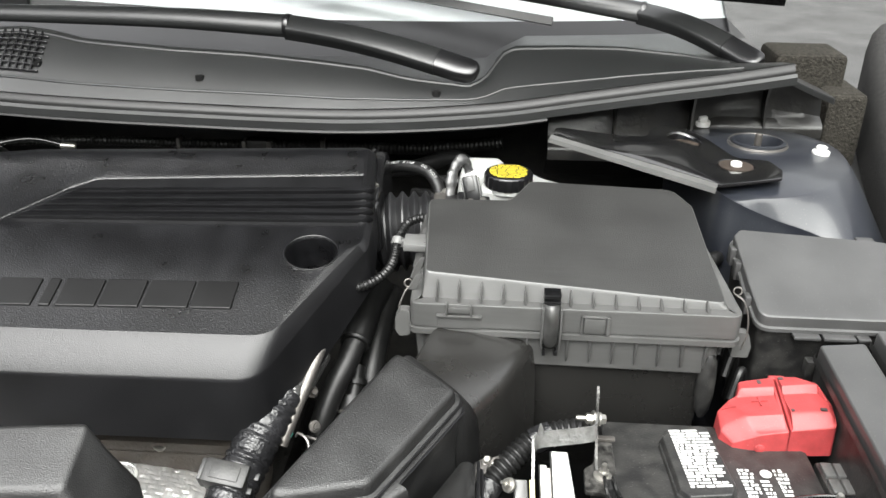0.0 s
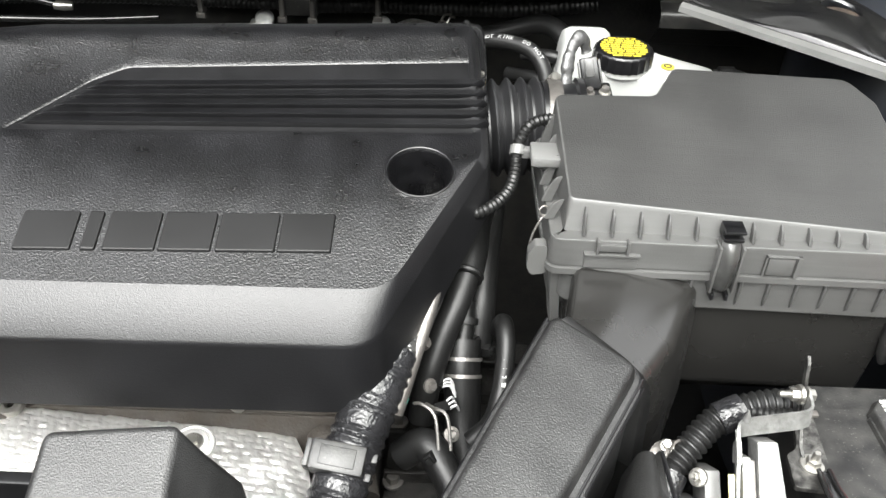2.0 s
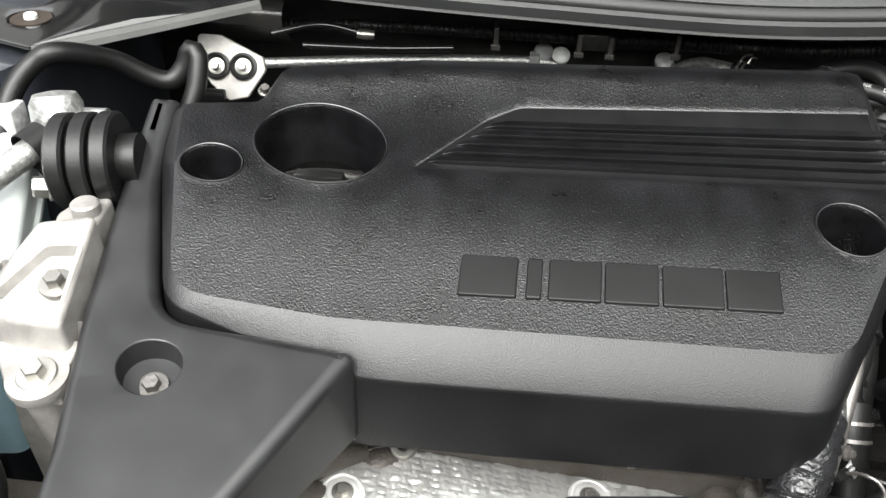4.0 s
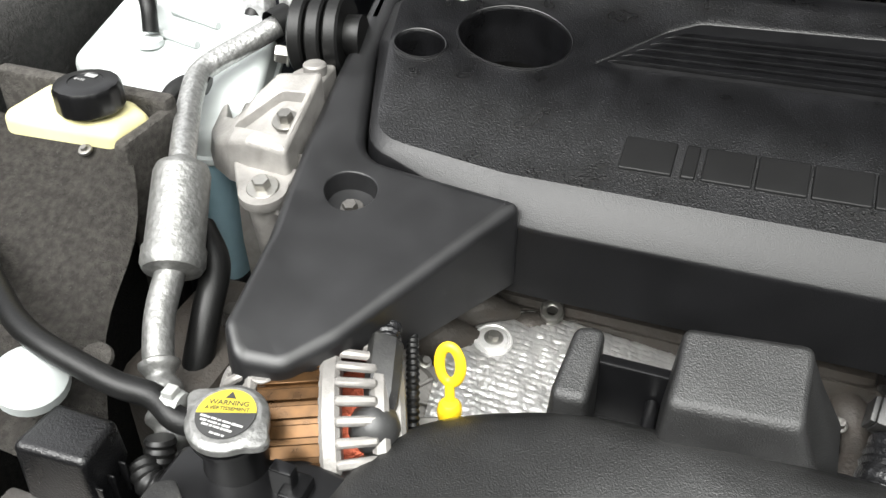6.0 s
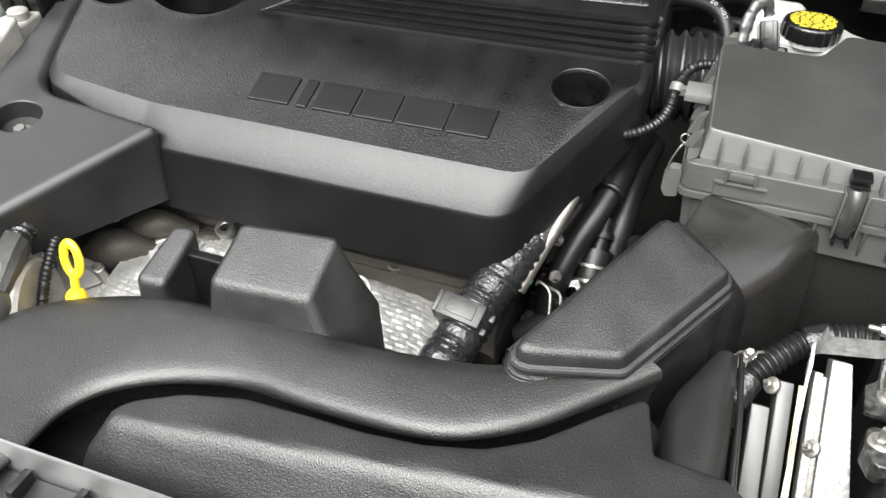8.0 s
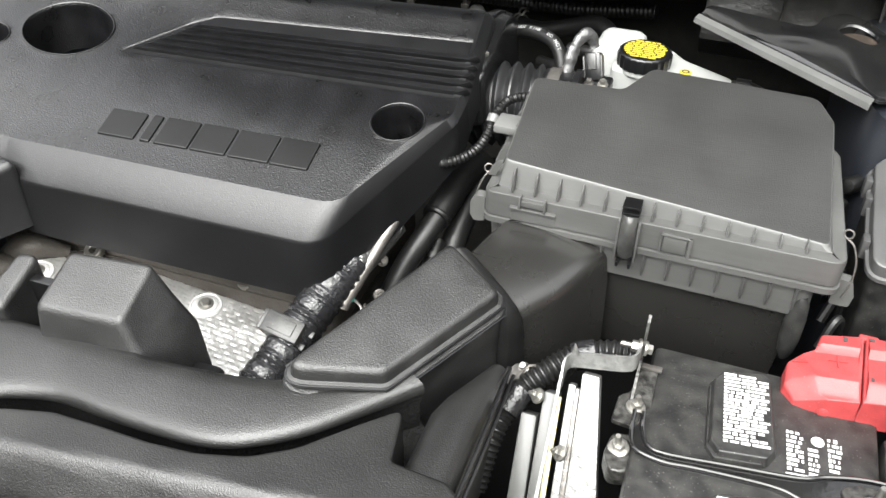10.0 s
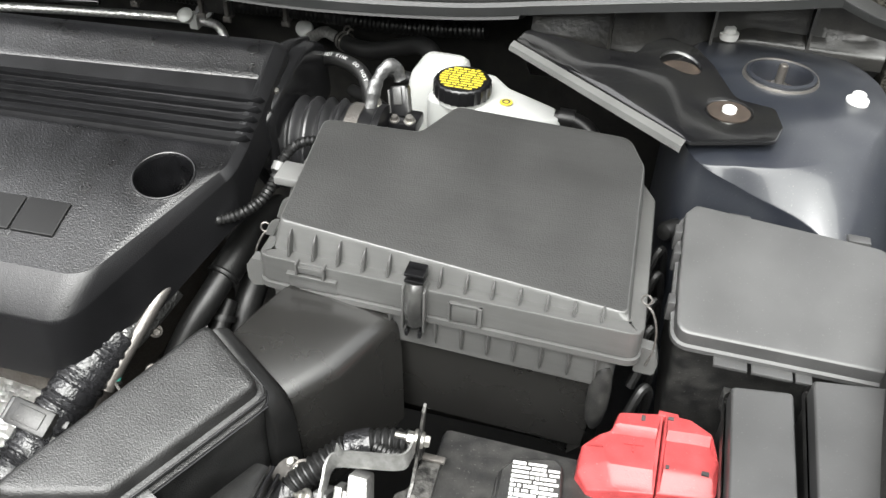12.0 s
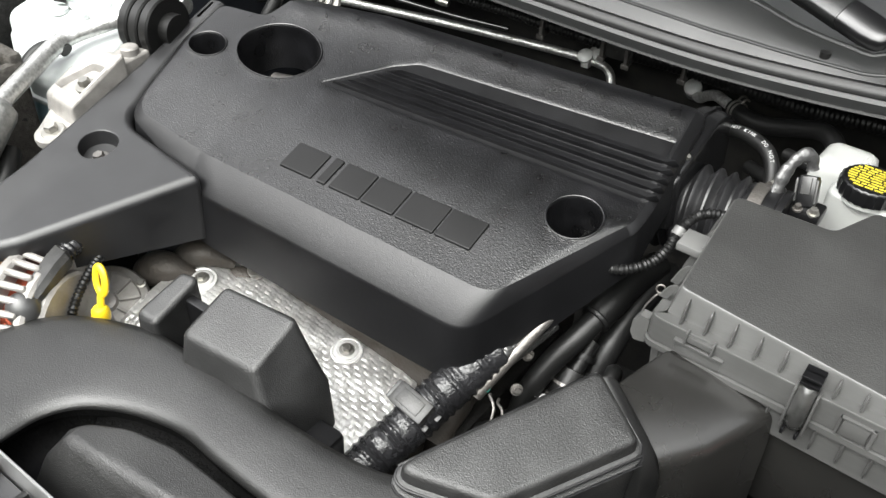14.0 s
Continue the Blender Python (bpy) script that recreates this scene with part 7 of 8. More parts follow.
# ---- far side: mount, bracket, air-conditioning line, tanks ----
brk = thing("lifting_bracket", (-0.37, 0.33, 0.90), "grey steel bracket with two rubber-washered bolts", "bracket")
bm = bmesh.new()
face = [(-0.413, 0.336, 0.978), (-0.390, 0.3365, 0.978), (-0.344, 0.331, 0.961), (-0.3405, 0.322, 0.950), (-0.357, 0.303, 0.926), (-0.376, 0.300, 0.922), (-0.396, 0.315, 0.935), (-0.414, 0.328, 0.955)]
flat = fillet([(x, z) for x, y, z in face], 0.004, 4)
lie = lambda p: 0.327 + 0.62 * (p.y - 0.953)
loft(bm, [[(p.x, lie(p) + d, p.y - 0.4 * d) for p in offset(flat, o)] for o, d in ((-0.001, 0.0), (0.0, 0.0008), (0.0, 0.006), (-0.001, 0.0068))], True, True)
part("plate", bm, CAST, brk)
for x, z in ((-0.391, 0.951), (-0.363, 0.952)):
    y, n = lie(Vector((0, z))), Vector((0.05, -0.85, 0.53))
    bm = bmesh.new()
    lathe(bm, [(0.0138, 0), (0.0142, 0.002), (0.0138, 0.0045), (0.0115, 0.0055), (0.0085, 0.0030)], 26, aim((x, y, z), n))
    w = part("washer", bm, RUBBER, brk, "dark rubber ring")
    bm = bmesh.new()
    lathe(bm, [(0.0084, 0.002), (0.0084, 0.0036), (0.0060, 0.0042)], 22, aim((x, y, z), n))
    part("inner_washer", bm, ZINC, w, "bright inner washer")
    bolt(Vector((x, y, z)) + n * 0.0042, n, 0.0045, ZINC, w, "bolt_head", "bright bolt head", 0.005, 0.0055)
bm = bmesh.new()
rbox(bm, (-0.400, 0.292, 0.925), (-0.376, 0.304, 0.938), 0.003)
part("lower_clip", bm, RUBBER, brk, "black clip")
bolt((-0.41, 0.285, 0.925), (0, -0.3, 1), 0.006, ZINC, brk)
bolt((-0.335, 0.300, 0.940), (0.2, -0.5, 1), 0.005, STEEL, brk, "stud", "", 0.006, 0.007)

mount = thing("engine_mount", (-0.41, -0.02, 0.82), "pale cast aluminium engine mount with bolts", "engine mount")
bm = bmesh.new()
M1 = fillet([(-0.3745, 0.010), (-0.4135, 0.002), (-0.424, -0.020), (-0.438, -0.034), (-0.456, -0.022), (-0.4660, -0.001), (-0.4735, -0.004), (-0.470, -0.030), (-0.452, -0.052), (-0.430, -0.064), (-0.410, -0.068), (-0.3720, -0.070)], [0.004, 0.008, 0.010, 0.006, 0.008, 0.003, 0.003, 0.010, 0.014, 0.010, 0.010, 0.004], 5)
POCKET = fillet([(-0.3760, -0.014), (-0.400, -0.016), (-0.432, -0.050), (-0.405, -0.056), (-0.3760, -0.056)], [0.004, 0.010, 0.003, 0.008, 0.004], 4)


def mount_z(x, y):
    return 0.976 + 0.46 * (y + 0.007) - 0.75 * max(0.0, -0.420 - x)


moulded(bm, M1, mount_z, lambda x, y: 0.912 + 0.1 * y, 0.005, 0.003, [(POCKET, 0.009)], 0.008, 4)
plate(bm, offset(POCKET, 0.0005), lambda x, y: mount_z(x, y) - 0.0088, (), 0.02)
part("casting", bm, CAST, mount)
bm = bmesh.new()
moulded(bm, fillet([(-0.380, 0.048), (-0.404, 0.042), (-0.4135, 0.024), (-0.408, 0.006), (-0.380, 0.006)], [0.004, 0.010, 0.010, 0.006, 0.004], 5), lambda x, y: 0.968 + 0.10 * y, 0.90, 0.004, 0.002, (), 0.02, 4)
part("rear_lug", bm, CAST, mount)
bm = bmesh.new()
lathe(bm, [(0.0105, -0.03), (0.0105, 0.008), (0.009, 0.0095)], 20, aim((-0.392, 0.028, 0.970), (0, 0, 1)))
part("rear_boss", bm, CAST, mount)
bm = bmesh.new()
lathe(bm, [(0.0125, -0.02), (0.0115, 0.0), (0.0105, 0.0012)], 22, aim((-0.3870, -0.0375, 0.9550), (0, -0.4, 1)))
part("bolt_pad", bm, CAST, mount)
bm = bmesh.new()
lathe(bm, [(0.0085, -0.03), (0.0085, 0.004), (0.0060, 0.006), (0.0060, 0.014), (0.0022, 0.020)], 14, aim((-0.4400, -0.010, 0.930), (0, -0.1, 1)))
part("stud", bm, ZINC, mount, "bright pointed stud beside the casting")
for x, y, z, s in ((-0.3840, -0.0905, 0.9225, 0.0075), (-0.3870, -0.0380, 0.9565, 0.0068)):
    bolt((x, y, z), (0, -0.26, 1), s, ZINC, mount, "bolt", "pale washered bolt", 0.008, s * 1.8)
bm = bmesh.new()
lathe(bm, [(0.0145, -0.085), (0.0155, -0.012), (0.0205, -0.009), (0.0212, -0.004), (0.0205, 0.0), (0.0150, 0.0005)], 28, aim((-0.3840, -0.0905, 0.9215), (0, -0.16, 1)))
part("boss", bm, CAST, mount)
bm = bmesh.new()
moulded(bm, fillet([(-0.366, -0.060), (-0.432, -0.056), (-0.404, -0.098), (-0.366, -0.100)], [0.003, 0.008, 0.012, 0.003], 4), lambda x, y: 0.9215 + 0.16 * (y + 0.09), 0.905, 0.002, 0.0, (), 0.02, 3)
loft(bm, [[(-0.436, -0.050, 0.925), (-0.366, -0.050, 0.935)], [(-0.412, -0.088, 0.86), (-0.366, -0.088, 0.86)], [(-0.405, -0.092, 0.80), (-0.366, -0.092, 0.80)]], False, False, False)
bmesh.ops.solidify(bm, geom=[f for f in bm.faces if len(f.verts) == 4][-2:], thickness=0.004)
part("neck", bm, CAST, mount)
bm = bmesh.new()
rbox(bm, (-0.44, -0.24, 0.70), (-0.36, -0.105, 0.835), 0.012)
part("lower_casting", bm, GREYCAST, mount, "dark dirty lower casting")
bolt((-0.385, -0.155, 0.838), (0, -0.2, 1), 0.008, STEEL, mount, "bolt", "", 0.007, 0.013)

damp = thing("damper_discs", (-0.43, 0.13, 0.88), "three stacked black rubber damper discs", "rubber damper")
for k in range(3):
    bm = bmesh.new()
    c = Vector((-0.4235 + 0.0168 * k, 0.0755 + 0.002 * k, 0.9830 + 0.001 * k))
    lathe(bm, [(0.022, -0.0070), (0.0352, -0.0070), (0.0374, -0.0050), (0.0374, 0.0050), (0.0352, 0.0070), (0.022, 0.0070)], 40, aim(c, (1, 0.14, 0.05)))
    part("disc", bm, RUBBER, damp)
bm = bmesh.new()
lathe(bm, [(0.020, -0.012), (0.020, 0.055)], 24, aim((-0.4235, 0.0755, 0.9830), (1, 0.14, 0.05)))
part("core", bm, RUBBER, damp)
bolt((-0.4375, 0.0640, 0.9650), (-0.9, -0.4, 0.2), 0.009, ZINC, damp, "bolt", "bright hex bolt", 0.012, 0.011, 0.0)

ac = thing("air_conditioning_line", (-0.42, -0.15, 0.85), "bright aluminium air-conditioning line with a muffler can", "refrigerant line")
bm = bmesh.new()
tube(bm, [(-0.458, 0.125, 0.986), (-0.464, 0.100, 0.979), (-0.482, 0.065, 0.970), (-0.497, 0.032, 0.963), (-0.5015, 0.014, 0.959), (-0.497, -0.004, 0.957), (-0.478, -0.046, 0.951), (-0.452, -0.094, 0.946), (-0.440, -0.114, 0.944)], 0.0108, 18, 0.003)
part("upper_tube", bm, ALU, ac)
bm = bmesh.new()
c0, c1 = Vector((-0.440, -0.113, 0.944)), Vector((-0.412, -0.182, 0.900))
lathe(bm, [(0.011, -0.004), (0.016, 0.0), (0.0205, 0.003), (0.0225, 0.009), (0.0228, (c1 - c0).length - 0.016), (0.0245, (c1 - c0).length - 0.013), (0.0245, (c1 - c0).length - 0.001), (0.022, (c1 - c0).length + 0.004), (0.012, (c1 - c0).length + 0.007)], 36, aim(c0, c1 - c0))
part("muffler_can", bm, ALUSMOOTH, ac)
bm = bmesh.new()
tube(bm, [(-0.412, -0.184, 0.899), (-0.404, -0.214, 0.884), (-0.391, -0.240, 0.870), (-0.375, -0.262, 0.855), (-0.362, -0.278, 0.843), (-0.350, -0.292, 0.83)], lambda s: 0.0115 if s < 0.075 else 0.0125 + 0.0025 * math.cos(s * 330), 18, 0.002)
part("lower_tube", bm, ALUSMOOTH, ac)
bm = bmesh.new()
lathe(bm, [(0.018, -0.018), (0.021, -0.006), (0.021, 0.010), (0.017, 0.018), (0.006, 0.020)], 24, aim((-0.456, 0.128, 0.992), (-0.1, 0.3, 1)))
lathe(bm, [(0.011, -0.014), (0.011, 0.016)], 16, aim((-0.434, 0.134, 0.986), (1, 0.1, 0)))
part("line_fitting", bm, ALU, ac, "bright aluminium line fitting")
bm = bmesh.new()
lathe(bm, [(0.0165, -0.010), (0.0165, 0.010)], 20, aim((-0.4640, 0.100, 0.9790), (0.42, 0.9, 0.2)), False)
part("rubber_sleeve", bm, RUBBER, ac, "black rubber sleeve")

bm = bmesh.new()
tube(bm, [(-0.522, 0.140, 0.960), (-0.519, 0.170, 0.987), (-0.505, 0.190, 1.006), (-0.486, 0.202, 1.013), (-0.456, 0.238, 0.992), (-0.430, 0.252, 0.971), (-0.412, 0.258, 0.966), (-0.400, 0.266, 0.978), (-0.394, 0.270, 0.993), (-0.386, 0.266, 0.988), (-0.386, 0.252, 0.965), (-0.392, 0.238, 0.940), (-0.396, 0.225, 0.90)], 0.0095, 14)
hs = solo("hose_loop", bm, RUBBER, "black rubber hose looping behind the damper", "hose")
bm = bmesh.new()
rbox(bm, (-0.532, 0.140, 0.952), (-0.505, 0.165, 0.985), 0.003)
part("hose_connector", bm, WIRE, hs, "grey hose connector")

wash = thing("coolant_tank", (-0.58, 0.06, 0.80), "white translucent coolant tank with bluish liquid level", "coolant tank")
bm = bmesh.new()
W1 = fillet([(-0.67, 0.035), (-0.60, 0.0), (-0.52, -0.035), (-0.465, -0.030), (-0.455, 0.03), (-0.485, 0.125), (-0.54, 0.165), (-0.63, 0.20), (-0.68, 0.19)], 0.02, 5)
moulded(bm, W1, lambda x, y: 0.945 + 0.25 * (y - 0.05), lambda x, y: 0.905 + 0.2 * (y - 0.05), 0.012, 0.0, (), 0.03, 5)
part("tank_upper", bm, TANK, wash)
bm = bmesh.new()
loft(bm, [[(p.x, p.y, 0.911 + 0.2 * (p.y - 0.05) + d) for p in offset(W1, o)] for o, d in ((0.0, 0.004), (0.0035, 0.003), (0.0045, 0.0), (0.0035, -0.003), (0.0, -0.004))])
part("weld_seam", bm, TANK, wash, "raised seam round the tank")
for x0, x1, y in ((-0.610, -0.545, 0.085), (-0.600, -0.540, 0.118)):
    bm = bmesh.new()
    tube(bm, [(x0, y, 0.949 + 0.25 * (y - 0.05)), (x1, y - 0.012, 0.946 + 0.25 * (y - 0.05))], 0.004, 10)
    part("moulded_rib", bm, TANK, wash)
bm = bmesh.new()
loft(bm, [[(p.x, p.y, 0.908 + 0.2 * (p.y - 0.05) - d) for p in offset(W1, o)] for o, d in ((0.001, 0.0), (-0.001, 0.03), (-0.004, 0.14))], False, True)
part("tank_lower", bm, COOLANT, wash, "bluish lower half with liquid")
bm = bmesh.new()
tube(bm, [(-0.63, 0.12, 0.97), (-0.615, 0.095, 0.99), (-0.60, 0.08, 0.985), (-0.595, 0.07, 0.962)], 0.008, 12)
part("vent_hose", bm, RUBBER, wash, "black vent hose")
bm = bmesh.new()
lathe(bm, [(0.013, 0), (0.013, 0.006), (0.009, 0.008)], 20, Matrix.Translation((-0.595, 0.066, 0.950)))
part("spigot", bm, TANK, wash)

bm = bmesh.new()
tube(bm, [(-0.490, 0.006, 0.950), (-0.503, 0.002, 0.954), (-0.512, -0.018, 0.951), (-0.508, -0.042, 0.937), (-0.495, -0.060, 0.918), (-0.485, -0.075, 0.89)], 0.0085, 14)
solo("black_hose", bm, RUBBER, "black rubber hose beside the refrigerant line", "hose")
bm = bmesh.new()
tube(bm, [(-0.425, -0.125, 0.895), (-0.398, -0.150, 0.882), (-0.388, -0.185, 0.86), (-0.385, -0.23, 0.80), (-0.385, -0.26, 0.74)], 0.012, 14)
solo("lower_black_hose", bm, RUBBER, "thick black rubber hose dropping below the muffler", "hose")

ps = thing("power_steering_reservoir", (-0.53, -0.11, 0.86), "yellowed power steering reservoir with a black cap", "fluid reservoir")
bm = bmesh.new()
P1 = fillet([(-0.60, -0.135), (-0.49, -0.130), (-0.485, -0.09), (-0.51, -0.075), (-0.60, -0.07)], 0.012, 5)
moulded(bm, P1, lambda x, y: 0.962, 0.88, 0.010, 0.0, (), 0.03, 5)
part("tank", bm, CREAM, ps)
bm = bmesh.new()
pm = Matrix.Translation((-0.528, -0.106, 0.962))
rings = [[pm @ Vector((r * (1.0 if k % 4 else 0.975) * math.cos(math.pi * k / 32), r * (1.0 if k % 4 else 0.975) * math.sin(math.pi * k / 32), z)) for k in range(64)] for r, z in ((0.026, 0.004), (0.027, 0.006), (0.027, 0.021), (0.025, 0.025))]
rings += [[pm @ Vector((r * math.cos(math.pi * k / 32), r * math.sin(math.pi * k / 32), z)) for k in range(64)] for r, z in ((0.021, 0.0265), (0.014, 0.027), (0.0135, 0.0262))]
loft(bm, rings, True, True)
pcap = part("cap", bm, SMOOTH, ps, "black ribbed cap with raised symbol")
bm = bmesh.new()
rbox(bm, (-0.534, -0.100, 0.9885), (-0.524, -0.095, 0.9892), 0.0002)
writing(bm, (-0.538, -0.104, 0.9882), (1, 0, 0), (0, -1, 0), 0.012, 0.004, 1, 3, 0.0005, 0.002)
part("cap_symbol", bm, WIRE, pcap, "pale raised symbol")
bm = bmesh.new()
rbox(bm, (-0.66, -0.075, 0.80), (-0.48, -0.058, 0.965), 0.006)
rbox(bm, (-0.492, -0.135, 0.80), (-0.478, -0.06, 0.955), 0.006)
part("holder", bm, FELT, ps, "black holder wall")

ps.location += Vector((0, 0.005, 0.008))

# felt splash liner in front of the reservoir
bm = bmesh.new()
rows = []
for v in np.linspace(0, 1, 14):
    y = -0.125 - 0.22 * v
    z = 0.953 - 0.10 * v - 0.015 * math.sin(math.pi * v)
    x1 = -0.478 + 0.10 * v + 0.008 * math.sin(9 * v)
    rows.append([(-0.70 + (x1 + 0.70) * u, y + 0.015 * (1 - u), z + 0.012 * (1 - u) - (0.010 if u > 0.97 else 0)) for u in np.linspace(0, 1, 16)])
loft(bm, rows, False, False, False)
bmesh.ops.solidify(bm, geom=list(bm.faces), thickness=0.006)
liner = solo("splash_liner", bm, FELT, "worn dark grey felt splash liner with a push pin", "liner")
bm = bmesh.new()
lathe(bm, [(0.012, 0), (0.011, 0.003), (0.004, 0.005)], 20, aim((-0.412, -0.275, 0.888), (0.1, -0.35, 1)))
part("push_pin", bm, FELT, liner)
bolt((-0.515, -0.133, 0.953), (0, -0.4, 1), 0.003, ZINC, liner, "pin_head", "", 0.003, 0.0055)

tankt = thing("radiator_tank", (-0.27, -0.31, 0.76), "black plastic radiator end tank with mounting tab", "radiator tank")
# ---- radiator cap and neck ----
rad = tankt
rm = aim((-0.2925, -0.3010, 0.9000), (0.02, -0.08, 1))
bm = bmesh.new()


def ear(k, r, n=72):
    a = 2 * math.pi * k / n
    return r * (1.0 + 0.30 * max(0.0, math.cos(2 * (a - 2.6))) ** 6)


rings = [[rm @ Vector((ear(k, r) * math.cos(2 * math.pi * k / 72), ear(k, r) * math.sin(2 * math.pi * k / 72), z)) for k in range(72)] for r, z in ((0.0245, -0.003), (0.0258, -0.002), (0.0258, 0.0015), (0.0248, 0.003))]
rings += [[rm @ Vector((r * math.cos(2 * math.pi * k / 72), r * math.sin(2 * math.pi * k / 72), z)) for k in range(72)] for r, z in ((0.0225, 0.0042), (0.0208, 0.0055))]
loft(bm, rings, True, True)
rcap = part("pressure_cap", bm, ALUSMOOTH, rad, "bright aluminium radiator cap with a yellow warning label")
half_disc = lambda r, a0, a1: [rm @ Vector((r * math.cos(a0 + (a1 - a0) * k / 24), r * math.sin(a0 + (a1 - a0) * k / 24), 0.0061)) for k in range(25)]
for nm, a0, a1, mt in (("yellow_label", 0.12, math.pi + 0.06, LABELYELLOW), ("black_label", math.pi + 0.06, 2 * math.pi + 0.12, LABELBLACK)):
    bm = bmesh.new()
    p = half_disc(0.0185, a0, a1)
    loft(bm, [p, [q + Vector((0, 0, 0.0004)) for q in p]], True, True)
    part(nm, bm, mt, rcap)
lettering("WARNING", rm @ Matrix.Translation((0.000, 0.0078, 0.0067)), 0.0052, LABELBLACK, rcap)
lettering("AVERTISSEMENT", rm @ Matrix.Translation((0.000, 0.0034, 0.0067)), 0.0038, LABELBLACK, rcap)
bm = bmesh.new()
loft(bm, [[rm @ Vector((x, y, z)) for x, y in ((-0.0032, 0.0115), (0.0032, 0.0115), (0, 0.0165))] for z in (0.0065, 0.0070)], True, True)
part("warning_triangle", bm, LABELBLACK, rcap)
bm = bmesh.new()
for k, w in enumerate((0.0290, 0.0275, 0.0240, 0.0, 0.0110)):
    if w:
        writing(bm, rm @ Vector((-w / 2, -0.0015 - 0.0030 * k, 0.0064)), (1, 0, 0), (0, -1, 0), w, 0.0022, 1, 12 + k, 0.0003, 0.004)
part("small_print", bm, LABELWHITE, rcap)
bm = bmesh.new()
lathe(bm, [(0.024, -0.045), (0.021, -0.04), (0.020, -0.010), (0.025, -0.009), (0.025, -0.006)], 28, rm)
part("filler_neck", bm, SMOOTH, rad, "black plastic filler neck")
bm = bmesh.new()
tube(bm, [rm @ Vector((-0.02, 0.0, -0.008)), rm @ Vector((-0.034, 0.001, -0.004)), (-0.345, -0.3010, 0.901), (-0.370, -0.303, 0.905), (-0.400, -0.301, 0.911), (-0.430, -0.297, 0.916), (-0.46, -0.286, 0.918), (-0.50, -0.26, 0.915), (-0.56, -0.22, 0.915)], 0.0085, 14)
oh = solo("overflow_hose", bm, RUBBER, "black overflow hose running to the radiator cap", "hose")
bm = bmesh.new()
lathe(bm, [(0.0098, -0.006), (0.0105, 0), (0.0098, 0.006)], 16, aim((-0.3315, -0.3005, 0.8985), (1, 0.0, -0.1)))
rbox(bm, (-0.3355, -0.305, 0.906), (-0.3275, -0.296, 0.9125), 0.001)
part("hose_clip", bm, WHITE, oh, "pale spring clip")

bm = bmesh.new()
moulded(bm, fillet([(-0.335, -0.355), (-0.22, -0.355), (-0.215, -0.285), (-0.31, -0.270), (-0.335, -0.30)], 0.01, 4), lambda x, y: 0.858, 0.70, 0.005, 0, (), 0.03)
part("tank_body", bm, SMOOTH, tankt)
bm = bmesh.new()
tab = fillet([(-0.330, -0.372), (-0.298, -0.371), (-0.300, -0.345), (-0.318, -0.328), (-0.330, -0.336)], 0.004, 3)
moulded(bm, tab, lambda x, y: 0.866, 0.861, 0.001, 0, [(ellipse(-0.3125, -0.3520, 0.0065, 0.0060, 20), 0.005)], 0.03, 2)
part("mounting_tab", bm, BATTERY, tankt, "dull black mounting tab with a hole")
bm = bmesh.new()
rbox(bm, (-0.262, -0.312, 0.852), (-0.246, -0.302, 0.880), 0.002)
rbox(bm, (-0.255, -0.318, 0.845), (-0.238, -0.296, 0.866), 0.003)
part("neck_bracket", bm, GLOSSY, tankt)

# black box and white cap at the wing
bx = thing("headlamp_relay_box", (-0.385, -0.335, 0.80), "small black plastic box with moulded ribs", "relay box")
bm = bmesh.new()
moulded(bm, fillet([(-0.415, -0.355), (-0.362, -0.352), (-0.365, -0.315), (-0.412, -0.315)], 0.006, 4), lambda x, y: 0.887, 0.80, 0.005, 0.004, (), 0.03)
part("box", bm, GRAINED, bx)
for k in range(3):
    bm = bmesh.new()
    rbox(bm, (-0.3625, -0.350 + 0.011 * k, 0.835), (-0.357, -0.348 + 0.011 * k, 0.862), 0.0008)
    part("rib", bm, SMOOTH, bx)
bm = bmesh.new()
rbox(bm, (-0.43, -0.39, 0.80), (-0.36, -0.354, 0.842), 0.004)
part("lower_block", bm, STEEL, bx, "pale metal lower block")
bm = bmesh.new()
lathe(bm, [(0.020, -0.015), (0.024, -0.012), (0.024, -0.002), (0.016, 0.006), (0.004, 0.008)], 28, aim((-0.432, -0.312, 0.900), (0.3, -0.2, 1)))
solo("washer_filler_cap", bm, TANK, "pale translucent washer filler cap", "filler cap")
for k, pts in enumerate(([(-0.35, -0.30, 0.86), (-0.345, -0.315, 0.83), (-0.335, -0.31, 0.80)], [(-0.355, -0.315, 0.85), (-0.34, -0.325, 0.845), (-0.315, -0.318, 0.845)])):
    bm = bmesh.new()
    tube(bm, pts, ribbed(0.011, 0.006, 0.0016), 14, 0.0014)
    solo("loom_piece", bm, LOOM, "black corrugated loom beside the radiator tank", "wire loom", "looms beside the radiator tank")

# ---- alternator ----
alt = thing("alternator", (-0.24, -0.23, 0.76), "alternator with silver slotted housing and copper windings", "alternator")
AX0, AX1 = Vector((-0.318, -0.252, 0.815)), Vector((-0.205, -0.205, 0.822))
am = aim(AX0, AX1 - AX0)


def drum(nm, z0, z1, r, mat, label="", edge=0.003):
    bm = bmesh.new()
    lathe(bm, [(r - edge, z0), (r, z0 + edge), (r, z1 - edge), (r - edge, z1)], 48, am)
    return part(nm, bm, mat, alt, label)


